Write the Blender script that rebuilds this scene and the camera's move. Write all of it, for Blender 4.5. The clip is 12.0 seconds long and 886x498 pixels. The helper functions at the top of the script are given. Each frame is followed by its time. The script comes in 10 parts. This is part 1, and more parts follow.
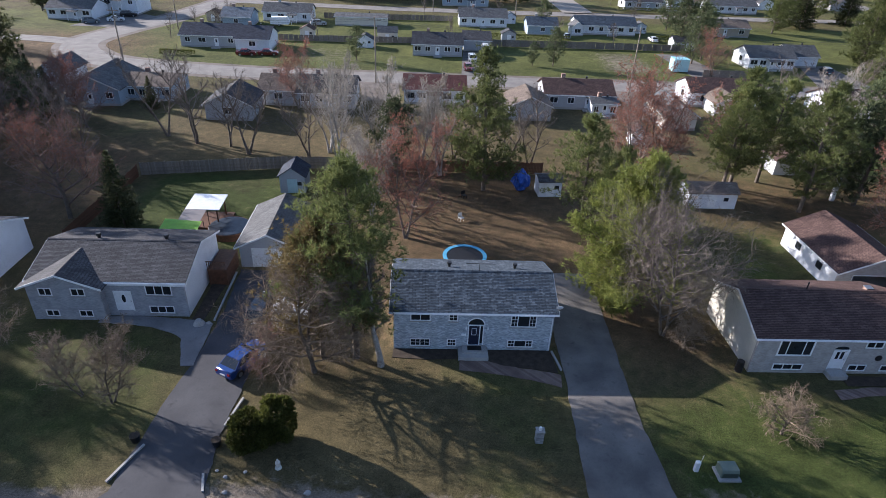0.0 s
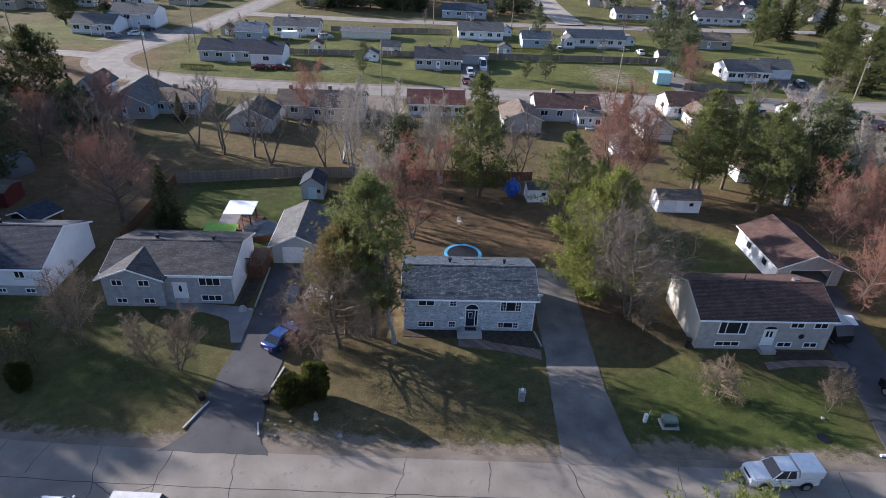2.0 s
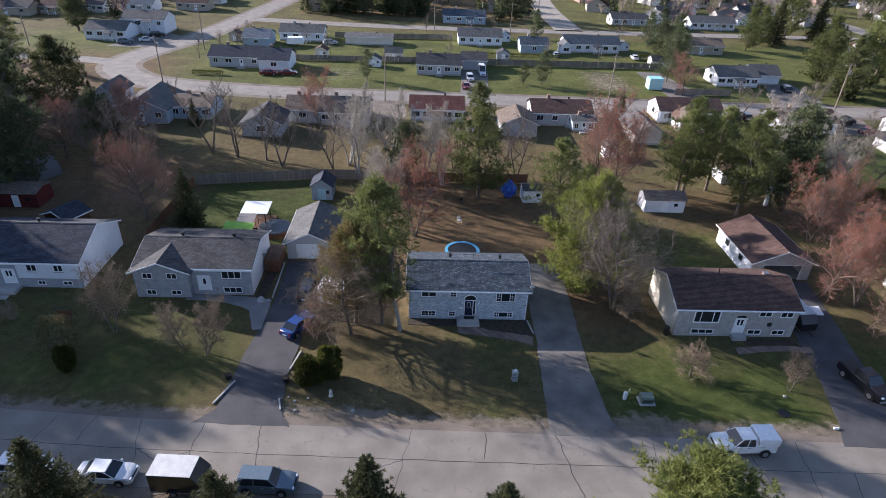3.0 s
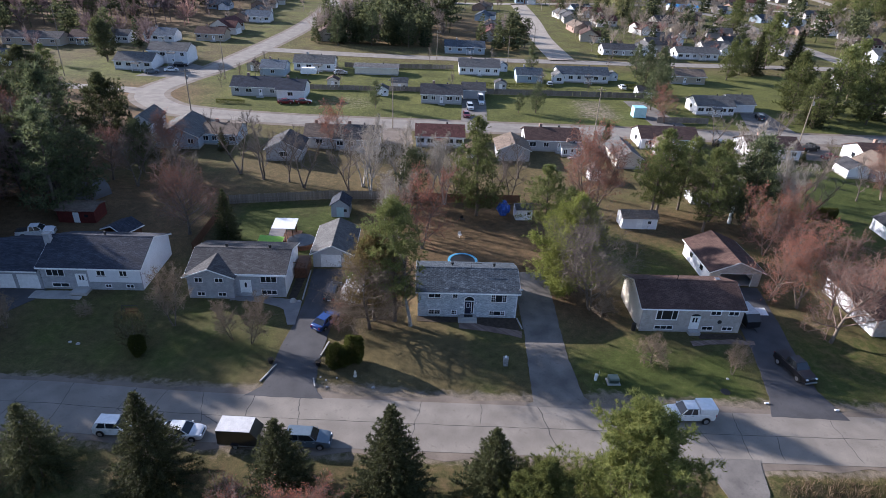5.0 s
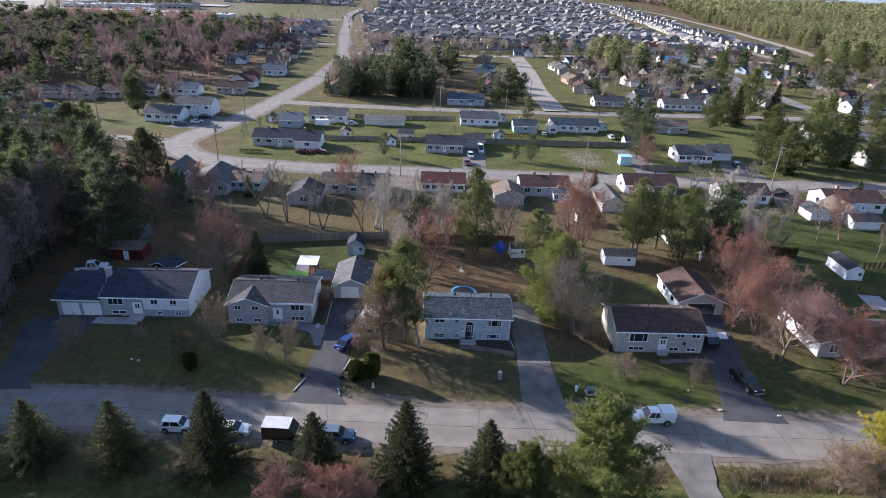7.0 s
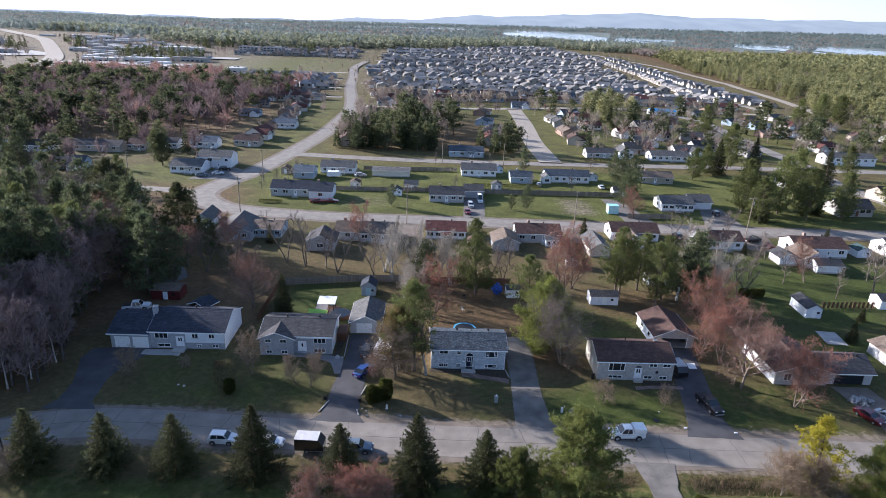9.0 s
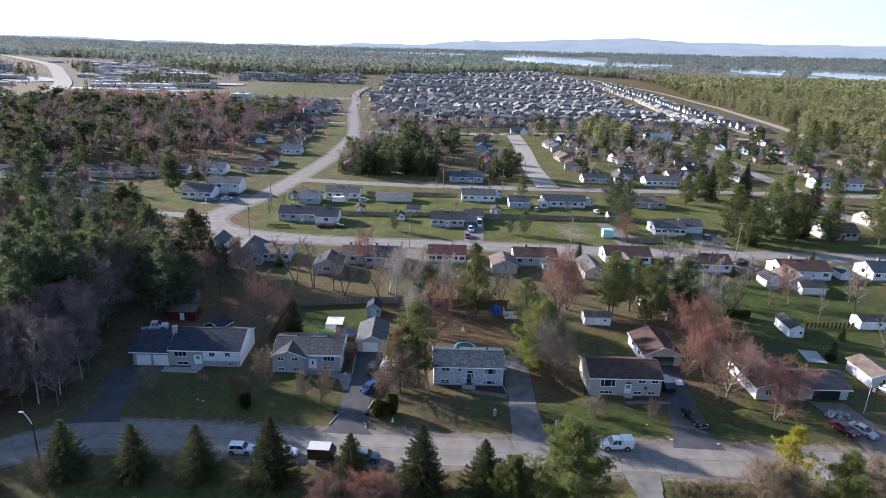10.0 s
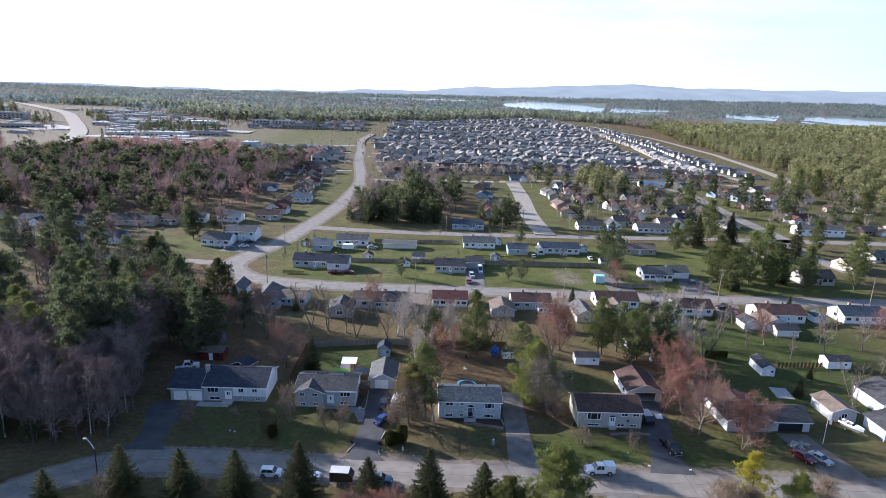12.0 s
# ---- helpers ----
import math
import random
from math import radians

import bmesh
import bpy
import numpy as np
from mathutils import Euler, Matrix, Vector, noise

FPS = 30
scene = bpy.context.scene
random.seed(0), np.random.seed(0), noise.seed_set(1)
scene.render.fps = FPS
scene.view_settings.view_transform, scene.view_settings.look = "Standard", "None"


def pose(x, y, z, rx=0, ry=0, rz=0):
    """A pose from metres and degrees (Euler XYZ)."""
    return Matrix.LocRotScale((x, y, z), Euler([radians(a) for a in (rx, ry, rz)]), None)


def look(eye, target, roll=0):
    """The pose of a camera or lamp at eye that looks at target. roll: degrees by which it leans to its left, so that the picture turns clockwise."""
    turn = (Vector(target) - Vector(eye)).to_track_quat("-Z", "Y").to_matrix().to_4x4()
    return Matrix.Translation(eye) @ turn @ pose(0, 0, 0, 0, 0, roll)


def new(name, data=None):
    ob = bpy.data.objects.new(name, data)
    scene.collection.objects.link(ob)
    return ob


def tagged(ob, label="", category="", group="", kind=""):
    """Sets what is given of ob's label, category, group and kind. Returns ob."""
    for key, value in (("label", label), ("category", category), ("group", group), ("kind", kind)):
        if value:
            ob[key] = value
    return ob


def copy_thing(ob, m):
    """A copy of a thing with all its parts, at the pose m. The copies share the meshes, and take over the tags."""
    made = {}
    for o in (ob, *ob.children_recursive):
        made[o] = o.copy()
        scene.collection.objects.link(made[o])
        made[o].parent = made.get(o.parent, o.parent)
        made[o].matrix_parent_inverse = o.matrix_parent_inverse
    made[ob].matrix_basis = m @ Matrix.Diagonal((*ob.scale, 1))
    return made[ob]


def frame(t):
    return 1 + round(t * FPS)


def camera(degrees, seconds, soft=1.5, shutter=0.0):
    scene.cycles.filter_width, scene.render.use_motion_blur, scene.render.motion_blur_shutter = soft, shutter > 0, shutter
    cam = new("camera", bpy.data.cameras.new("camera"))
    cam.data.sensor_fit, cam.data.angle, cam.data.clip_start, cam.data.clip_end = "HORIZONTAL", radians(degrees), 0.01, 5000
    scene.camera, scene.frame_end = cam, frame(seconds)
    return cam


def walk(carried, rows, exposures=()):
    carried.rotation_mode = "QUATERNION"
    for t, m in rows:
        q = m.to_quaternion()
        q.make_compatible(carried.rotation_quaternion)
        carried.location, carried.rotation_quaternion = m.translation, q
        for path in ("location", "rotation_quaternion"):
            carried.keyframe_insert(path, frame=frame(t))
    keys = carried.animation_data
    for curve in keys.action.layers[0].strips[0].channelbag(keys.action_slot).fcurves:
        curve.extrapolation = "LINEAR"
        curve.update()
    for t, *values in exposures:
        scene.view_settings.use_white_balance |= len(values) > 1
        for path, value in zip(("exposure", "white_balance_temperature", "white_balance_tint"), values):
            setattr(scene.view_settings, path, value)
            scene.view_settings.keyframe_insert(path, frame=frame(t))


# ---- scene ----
cam = camera(73.0, 12.0, soft=0.65)
PATH = [
    (0, (-4.646, -40.244, 33.581), (-4.57, -38.519, 32.571), 2.5),
    (0.5, (-4.825, -42.426, 34.875), (-4.748, -40.7, 33.867), 2.5),
    (1, (-4.922, -44.797, 36.268), (-4.848, -43.071, 35.26), 2.5),
    (1.5, (-5.12, -47.296, 37.619), (-5.045, -45.57, 36.611), 2.4),
    (2, (-5.303, -49.939, 38.948), (-5.225, -48.213, 37.941), 2.5),
    (2.5, (-5.431, -52.692, 40.316), (-5.354, -50.966, 39.309), 2.4),
    (3, (-5.619, -55.554, 41.653), (-5.542, -53.827, 40.647), 2.5),
    (5, (-6.568, -67.815, 47.226), (-6.493, -66.057, 46.275), 2.6),
    (5.5, (-6.729, -71.015, 48.619), (-6.658, -69.243, 47.694), 2.5),
    (6, (-6.922, -74.4, 50.018), (-6.853, -72.611, 49.125), 2.4),
    (6.5, (-7.125, -77.647, 51.305), (-7.058, -75.843, 50.444), 2.4),
    (7, (-7.324, -81.083, 52.714), (-7.26, -79.263, 51.886), 2.4),
    (9, (-8.307, -95.174, 58.545), (-8.25, -93.299, 57.851), 2.3),
    (9.5, (-8.566, -98.827, 60.084), (-8.511, -96.94, 59.424), 2.2),
    (10, (-8.772, -102.531, 61.585), (-8.719, -100.632, 60.96), 2.2),
    (10.5, (-8.912, -106.296, 63.2), (-8.863, -104.386, 62.608), 2.2),
    (11, (-9.355, -109.984, 64.688), (-9.306, -108.063, 64.131), 2.2),
    (11.5, (-9.513, -113.754, 66.174), (-9.467, -111.824, 65.652), 2.2),
    (12, (-9.731, -117.477, 67.857), (-9.688, -115.539, 67.364), 2.1),
]
EXPOSURES = [(0, 1.26, 5850, 18), (3, 1.29, 6000, 19.5), (6, 1.34, 5900, 19.5), (9, 1.39, 5850, 18), (12, 1.38, 5750, 17)]
walk(cam, [(t, look(eye, ahead, lean)) for t, eye, ahead, lean in PATH], EXPOSURES)

# ---- light ----
SUN_FROM = Vector((-0.84, 0.44, 0.32)).normalized()
world = bpy.data.worlds.new("world")
scene.world = world
world.use_nodes = True
wn = world.node_tree
sky = wn.nodes.new("ShaderNodeTexSky")
sky.sky_type, sky.sun_disc = "NISHITA", False
sky.sun_elevation = math.asin(SUN_FROM.z)
sky.sun_rotation = math.atan2(SUN_FROM.x, SUN_FROM.y)
sky.altitude, sky.air_density, sky.dust_density, sky.ozone_density = 100, 1.0, 0.6, 1.6
# bright haze low over the horizon, and thin cloud streaks
wc = wn.nodes.new("ShaderNodeTexCoord")
wsep = wn.nodes.new("ShaderNodeSeparateXYZ")
wn.links.new(wc.outputs["Generated"], wsep.inputs["Vector"])
low = wn.nodes.new("ShaderNodeMapRange")
low.interpolation_type = "SMOOTHSTEP"
for key, v in (("From Min", 0.04), ("From Max", 0.42), ("To Min", 0.92), ("To Max", 0.0)):
    low.inputs[key].default_value = v
wn.links.new(wsep.outputs["Z"], low.inputs["Value"])
wm = wn.nodes.new("ShaderNodeMapping")
wm.inputs["Scale"].default_value = (1.0, 1.0, 7.0)
cl = wn.nodes.new("ShaderNodeTexNoise")
cl.inputs["Scale"].default_value, cl.inputs["Detail"].default_value = 3.0, 7
cr = wn.nodes.new("ShaderNodeMapRange")
for key, v in (("From Min", 0.42), ("From Max", 0.66), ("To Min", 0.55), ("To Max", 1.15)):
    cr.inputs[key].default_value = v
wn.links.new(wc.outputs["Generated"], wm.inputs["Vector"])
wn.links.new(wm.outputs["Vector"], cl.inputs["Vector"])
wn.links.new(cl.outputs["Fac"], cr.inputs["Value"])
mul = wn.nodes.new("ShaderNodeMath")
mul.operation, mul.use_clamp = "MULTIPLY", True
wn.links.new(low.outputs["Result"], mul.inputs[0])
wn.links.new(cr.outputs["Result"], mul.inputs[1])
mx = wn.nodes.new("ShaderNodeMix")
mx.data_type = "RGBA"
toward = wn.nodes.new("ShaderNodeVectorMath")
toward.operation = "DOT_PRODUCT"
toward.inputs[1].default_value = Vector((SUN_FROM.x, SUN_FROM.y, 0)).normalized()
wn.links.new(wc.outputs["Generated"], toward.inputs[0])
glow = wn.nodes.new("ShaderNodeMapRange")
glow.interpolation_type = "SMOOTHSTEP"
for key, v in (("From Min", -0.55), ("From Max", 0.95), ("To Min", 0.0), ("To Max", 1.0)):
    glow.inputs[key].default_value = v
wn.links.new(toward.outputs["Value"], glow.inputs["Value"])
hz = wn.nodes.new("ShaderNodeMix")
hz.data_type = "RGBA"
hz.inputs["A"].default_value, hz.inputs["B"].default_value = (2.7, 3.3, 3.9, 1), (8.3, 9.0, 9.9, 1)
wn.links.new(glow.outputs["Result"], hz.inputs["Factor"])
wn.links.new(hz.outputs["Result"], mx.inputs["B"])
wn.links.new(mul.outputs["Value"], mx.inputs["Factor"])
wn.links.new(sky.outputs["Color"], mx.inputs["A"])
bg = wn.nodes["Background"]
wn.links.new(mx.outputs["Result"], bg.inputs["Color"])
bg.inputs["Strength"].default_value = 0.092
sun = new("sun", bpy.data.lights.new("sun", "SUN"))
sun.data.energy, sun.data.angle, sun.data.color = 4.9, radians(0.6), (1.0, 0.92, 0.80)
sun.matrix_world = look(SUN_FROM * 100, (0, 0, 0))

# ---- materials ----
def node(nt, kind, **values):
    n = nt.nodes.new(kind)
    for key, v in values.items():
        name = key.replace("_", " ")
        if name in n.inputs:
            if isinstance(v, bpy.types.NodeSocket):
                nt.links.new(v, n.inputs[name])
            else:
                n.inputs[name].default_value = v
        else:
            set_plain(n, key, v)
    return n


def set_plain(n, key, v):
    if key == "operation":
        n.operation = v
    elif key == "data_type":
        n.data_type = v
    elif key == "blend_type":
        n.blend_type = v
    elif key == "bands_direction":
        n.bands_direction = v
    elif key == "attribute_name":
        n.attribute_name = v


def rgba(c):
    return (c[0], c[1], c[2], 1)


def ramp(nt, fac, stops):
    r = nt.nodes.new("ShaderNodeValToRGB")
    el = r.color_ramp.elements
    while len(el) < len(stops):
        el.new(0.5)
    for e, (p, c) in zip(el, stops):
        e.position, e.color = p, rgba(c)
    nt.links.new(fac, r.inputs["Fac"])
    return r.outputs["Color"]


def blend(nt, fac, a, b, how="MIX"):
    m = nt.nodes.new("ShaderNodeMix")
    m.data_type, m.blend_type = "RGBA", how
    for key, v in (("Factor", fac), ("A", a), ("B", b)):
        if isinstance(v, bpy.types.NodeSocket):
            nt.links.new(v, m.inputs[key])
        else:
            m.inputs[key].default_value = v if key == "Factor" else rgba(v)
    return m.outputs["Result"]


def shell(name, rough=0.8, metal=0.0, spec=0.3):
    m = bpy.data.materials.new(name)
    m.use_nodes = True
    nt = m.node_tree
    b = nt.nodes["Principled BSDF"]
    b.inputs["Roughness"].default_value = rough
    b.inputs["Metallic"].default_value = metal
    b.inputs["Specular IOR Level"].default_value = spec
    return m, nt, b


def place_of(nt, space):
    if space == "world":
        return nt.nodes.new("ShaderNodeNewGeometry").outputs["Position"]
    return nt.nodes.new("ShaderNodeTexCoord").outputs["Object"]


def bump(nt, b, height, strength=0.3, distance=0.05):
    n = node(nt, "ShaderNodeBump", Height=height, Strength=strength, Distance=distance)
    nt.links.new(n.outputs["Normal"], b.inputs["Normal"])


def mottled(name, a, c, scale=3.0, fine=40.0, rough=0.8, relief=0.2, metal=0.0, spec=0.3, vary=0.0, island=False, space="object"):
    """Two colours mixed at a coarse and a fine scale, with a little relief; vary: lightness from thing to thing."""
    m, nt, b = shell(name, rough, metal, spec)
    p = place_of(nt, space)
    n1 = node(nt, "ShaderNodeTexNoise", Vector=p, Scale=scale, Detail=4.0)
    n2 = node(nt, "ShaderNodeTexNoise", Vector=p, Scale=fine, Detail=3.0)
    mixed = node(nt, "ShaderNodeMath", operation="ADD")
    nt.links.new(n1.outputs["Fac"], mixed.inputs[0])
    nt.links.new(n2.outputs["Fac"], mixed.inputs[1])
    col = ramp(nt, node_half(nt, mixed.outputs[0]), [(0.36, a), (0.64, c)])
    if vary:
        if island:
            r = nt.nodes.new("ShaderNodeNewGeometry").outputs["Random Per Island"]
        else:
            r = nt.nodes.new("ShaderNodeObjectInfo").outputs["Random"]
        rr = node(nt, "ShaderNodeMapRange")
        nt.links.new(r, rr.inputs["Value"])
        rr.inputs["To Min"].default_value, rr.inputs["To Max"].default_value = 1 - vary, 1 + vary
        h = node(nt, "ShaderNodeHueSaturation", Color=col)
        nt.links.new(rr.outputs["Result"], h.inputs["Value"])
        col = h.outputs["Color"]
    nt.links.new(col, b.inputs["Base Color"])
    if relief:
        bump(nt, b, n2.outputs["Fac"], relief, 0.02)
    return m


def node_half(nt, socket):
    n = node(nt, "ShaderNodeMath", operation="MULTIPLY")
    nt.links.new(socket, n.inputs[0])
    n.inputs[1].default_value = 0.5
    return n.outputs[0]


def flat_xz(nt, kx=1.0, ky=1.0):
    """Wall coordinates: along the wall and up."""
    p = place_of(nt, "object")
    s = node(nt, "ShaderNodeSeparateXYZ", Vector=p)
    add = node(nt, "ShaderNodeMath", operation="ADD")
    nt.links.new(s.outputs["X"], add.inputs[0])
    nt.links.new(s.outputs["Y"], add.inputs[1])
    c = node(nt, "ShaderNodeCombineXYZ")
    nt.links.new(add.outputs[0], c.inputs["X"])
    nt.links.new(s.outputs["Z"], c.inputs["Y"])
    return c.outputs["Vector"]


def brick(name, a, c, mortar, bw=0.22, bh=0.075):
    m, nt, b = shell(name, 0.85)
    v = flat_xz(nt)
    t = node(nt, "ShaderNodeTexBrick", Vector=v, Color1=rgba(a), Color2=rgba(c), Mortar=rgba(mortar), Scale=1.0)
    t.inputs["Mortar Size"].default_value, t.inputs["Bias"].default_value = 0.010, 0.0
    t.inputs["Brick Width"].default_value, t.inputs["Row Height"].default_value = bw, bh
    n = node(nt, "ShaderNodeTexNoise", Vector=place_of(nt, "object"), Scale=1.3, Detail=5.0)
    col = blend(nt, 0.55, t.outputs["Color"], ramp(nt, n.outputs["Fac"], [(0.35, (0.72, 0.72, 0.72)), (0.65, (1.1, 1.1, 1.1))]), "MULTIPLY")
    nt.links.new(col, b.inputs["Base Color"])
    bump(nt, b, t.outputs["Fac"], -0.4, 0.02)
    return m


def shingle(name, a, c, light):
    m, nt, b = shell(name, 0.9, spec=0.2)
    p = place_of(nt, "object")
    t = node(nt, "ShaderNodeTexBrick", Vector=p, Color1=rgba(a), Color2=rgba(c), Mortar=rgba([k * 0.5 for k in a]), Scale=1.0)
    t.inputs["Mortar Size"].default_value, t.inputs["Bias"].default_value = 0.026, -0.1
    t.inputs["Brick Width"].default_value, t.inputs["Row Height"].default_value = 0.55, 0.15
    t2 = node(nt, "ShaderNodeTexBrick", Vector=p, Color1=rgba((0, 0, 0)), Color2=rgba((1, 1, 1)), Mortar=rgba((0, 0, 0)), Scale=1.0)
    t2.inputs["Mortar Size"].default_value, t2.inputs["Bias"].default_value = 0.0, -0.72
    t2.inputs["Brick Width"].default_value, t2.inputs["Row Height"].default_value = 0.24, 0.15
    n = node(nt, "ShaderNodeTexNoise", Vector=p, Scale=0.9, Detail=5.0)
    g = node(nt, "ShaderNodeTexNoise", Vector=p, Scale=60.0, Detail=2.0)
    col = blend(nt, t2.outputs["Color"], t.outputs["Color"], light)
    col = blend(nt, 0.6, col, ramp(nt, n.outputs["Fac"], [(0.3, (0.62, 0.62, 0.62)), (0.7, (1.25, 1.25, 1.25))]), "MULTIPLY")
    col = blend(nt, 0.4, col, ramp(nt, g.outputs["Fac"], [(0.3, (0.6, 0.6, 0.6)), (0.7, (1.4, 1.4, 1.4))]), "MULTIPLY")
    nt.links.new(col, b.inputs["Base Color"])
    bump(nt, b, t.outputs["Fac"], -0.5, 0.02)
    return m


def siding(name, a, pitch=0.12, rough=0.55):
    m, nt, b = shell(name, rough)
    v = flat_xz(nt)
    w = node(nt, "ShaderNodeTexWave", Vector=v, Scale=1.0 / pitch / 6.283 * 3.1416, Distortion=0.0, bands_direction="Y")
    w.wave_profile = "SAW"
    n = node(nt, "ShaderNodeTexNoise", Vector=place_of(nt, "object"), Scale=0.8, Detail=5.0)
    col = blend(nt, 0.25, a, ramp(nt, n.outputs["Fac"], [(0.3, (0.6, 0.6, 0.58)), (0.7, (1.05, 1.05, 1.05))]), "MULTIPLY")
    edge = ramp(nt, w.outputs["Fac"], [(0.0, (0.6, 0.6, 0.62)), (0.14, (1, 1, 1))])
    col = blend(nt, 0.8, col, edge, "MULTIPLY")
    nt.links.new(col, b.inputs["Base Color"])
    bump(nt, b, w.outputs["Fac"], 0.3, 0.02)
    return m


def plain(name, a, rough=0.5, metal=0.0, spec=0.4, fine=25.0, depth=0.12, vary=0.0):
    return mottled(name, [k * (1 - depth) for k in a], [min(1, k * (1 + depth)) for k in a], 2.0, fine, rough, 0.05, metal, spec, vary)


def leafy(name, a, c, vary=0.25, rough=0.7):
    """Foliage: colour varies from clump to clump and from plant to plant; light passes through a little."""
    m, nt, b = shell(name, rough, spec=0.2)
    isl = nt.nodes.new("ShaderNodeNewGeometry").outputs["Random Per Island"]
    n = node(nt, "ShaderNodeTexNoise", Vector=place_of(nt, "object"), Scale=0.6, Detail=3.0)
    half = node(nt, "ShaderNodeMath", operation="ADD")
    nt.links.new(isl, half.inputs[0])
    nt.links.new(n.outputs["Fac"], half.inputs[1])
    col = ramp(nt, node_half(nt, half.outputs[0]), [(0.25, a), (0.75, c)])
    rr = node(nt, "ShaderNodeMapRange")
    nt.links.new(nt.nodes.new("ShaderNodeObjectInfo").outputs["Random"], rr.inputs["Value"])
    rr.inputs["To Min"].default_value, rr.inputs["To Max"].default_value = 1 - vary, 1 + vary
    h = node(nt, "ShaderNodeHueSaturation", Color=col)
    nt.links.new(rr.outputs["Result"], h.inputs["Value"])
    nt.links.new(h.outputs["Color"], b.inputs["Base Color"])
    tr = node(nt, "ShaderNodeBsdfTranslucent", Color=h.outputs["Color"])
    mixs = node(nt, "ShaderNodeMixShader", Fac=0.42)
    nt.links.new(b.outputs[0], mixs.inputs[1])
    nt.links.new(tr.outputs[0], mixs.inputs[2])
    nt.links.new(mixs.outputs[0], nt.nodes["Material Output"].inputs["Surface"])
    return m


def ground_material():
    m, nt, b = shell("ground", 0.95, spec=0.1)
    p = place_of(nt, "world")
    zone = node(nt, "ShaderNodeAttribute", attribute_name="zone")
    sep = node(nt, "ShaderNodeSeparateColor", Color=zone.outputs["Color"])
    big = node(nt, "ShaderNodeTexNoise", Vector=p, Scale=0.13, Detail=6.0, Roughness=0.65)
    mid = node(nt, "ShaderNodeTexNoise", Vector=p, Scale=0.9, Detail=5.0, Roughness=0.7)
    fine = node(nt, "ShaderNodeTexNoise", Vector=p, Scale=6.0, Detail=6.0, Roughness=0.8)
    tuft = node(nt, "ShaderNodeTexNoise", Vector=p, Scale=14.0, Detail=4.0, Roughness=0.8)
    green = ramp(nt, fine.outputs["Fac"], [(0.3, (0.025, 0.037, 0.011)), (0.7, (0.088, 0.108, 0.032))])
    # paler green blended in northward, painting brighter, hazier light onto far lawns
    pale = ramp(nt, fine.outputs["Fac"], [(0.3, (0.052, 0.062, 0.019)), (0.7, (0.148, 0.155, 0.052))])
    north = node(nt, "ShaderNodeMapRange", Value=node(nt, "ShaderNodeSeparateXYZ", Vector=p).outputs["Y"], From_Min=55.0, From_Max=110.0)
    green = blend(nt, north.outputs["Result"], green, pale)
    dry = ramp(nt, fine.outputs["Fac"], [(0.3, (0.062, 0.052, 0.026)), (0.7, (0.168, 0.136, 0.070))])
    litter = ramp(nt, fine.outputs["Fac"], [(0.3, (0.066, 0.045, 0.026)), (0.7, (0.200, 0.136, 0.078))])
    dirt = ramp(nt, fine.outputs["Fac"], [(0.3, (0.12, 0.10, 0.08)), (0.7, (0.26, 0.22, 0.175))])

    def edge(channel, noise_out, soft):
        a = node(nt, "ShaderNodeMath", operation="ADD")
        nt.links.new(sep.outputs[channel], a.inputs[0])
        nt.links.new(noise_out, a.inputs[1])
        r = node(nt, "ShaderNodeMapRange")
        nt.links.new(a.outputs[0], r.inputs["Value"])
        r.inputs["From Min"].default_value, r.inputs["From Max"].default_value = 1.0 - soft, 1.0 + soft
        return r.outputs["Result"]

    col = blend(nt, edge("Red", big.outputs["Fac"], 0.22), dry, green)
    col = blend(nt, edge("Blue", mid.outputs["Fac"], 0.25), col, litter)
    col = blend(nt, edge("Green", mid.outputs["Fac"], 0.12), col, dirt)
    broad = ramp(nt, big.outputs["Fac"], [(0.32, (0.60, 0.62, 0.60)), (0.66, (1.30, 1.26, 1.20))])
    col = blend(nt, 0.75, col, broad, "MULTIPLY")
    patch = ramp(nt, mid.outputs["Fac"], [(0.3, (0.55, 0.56, 0.56)), (0.7, (1.28, 1.26, 1.24))])
    col = blend(nt, 0.8, col, patch, "MULTIPLY")
    tcol = ramp(nt, tuft.outputs["Fac"], [(0.3, (0.32, 0.32, 0.32)), (0.7, (1.75, 1.75, 1.75))])
    col = blend(nt, 0.95, col, tcol, "MULTIPLY")
    nt.links.new(col, b.inputs["Base Color"])
    bump(nt, b, fine.outputs["Fac"], 0.7, 0.12)
    return m


def paving(name, a, c, stain):
    m, nt, b = shell(name, 0.85, spec=0.25)
    p = place_of(nt, "world")
    n1 = node(nt, "ShaderNodeTexNoise", Vector=p, Scale=0.35, Detail=6.0, Roughness=0.6)
    n2 = node(nt, "ShaderNodeTexNoise", Vector=p, Scale=25.0, Detail=3.0)
    s = node(nt, "ShaderNodeTexNoise", Vector=p, Scale=1.4, Detail=5.0, Roughness=0.7)
    col = ramp(nt, n1.outputs["Fac"], [(0.35, a), (0.65, c)])
    col = blend(nt, ramp(nt, s.outputs["Fac"], [(0.55, (0, 0, 0)), (0.75, (1, 1, 1))]), col, stain)
    col = blend(nt, 0.5, col, ramp(nt, n2.outputs["Fac"], [(0.3, (0.7, 0.7, 0.7)), (0.7, (1.3, 1.3, 1.3))]), "MULTIPLY")
    nt.links.new(col, b.inputs["Base Color"])
    bump(nt, b, n2.outputs["Fac"], 0.3, 0.01)
    return m



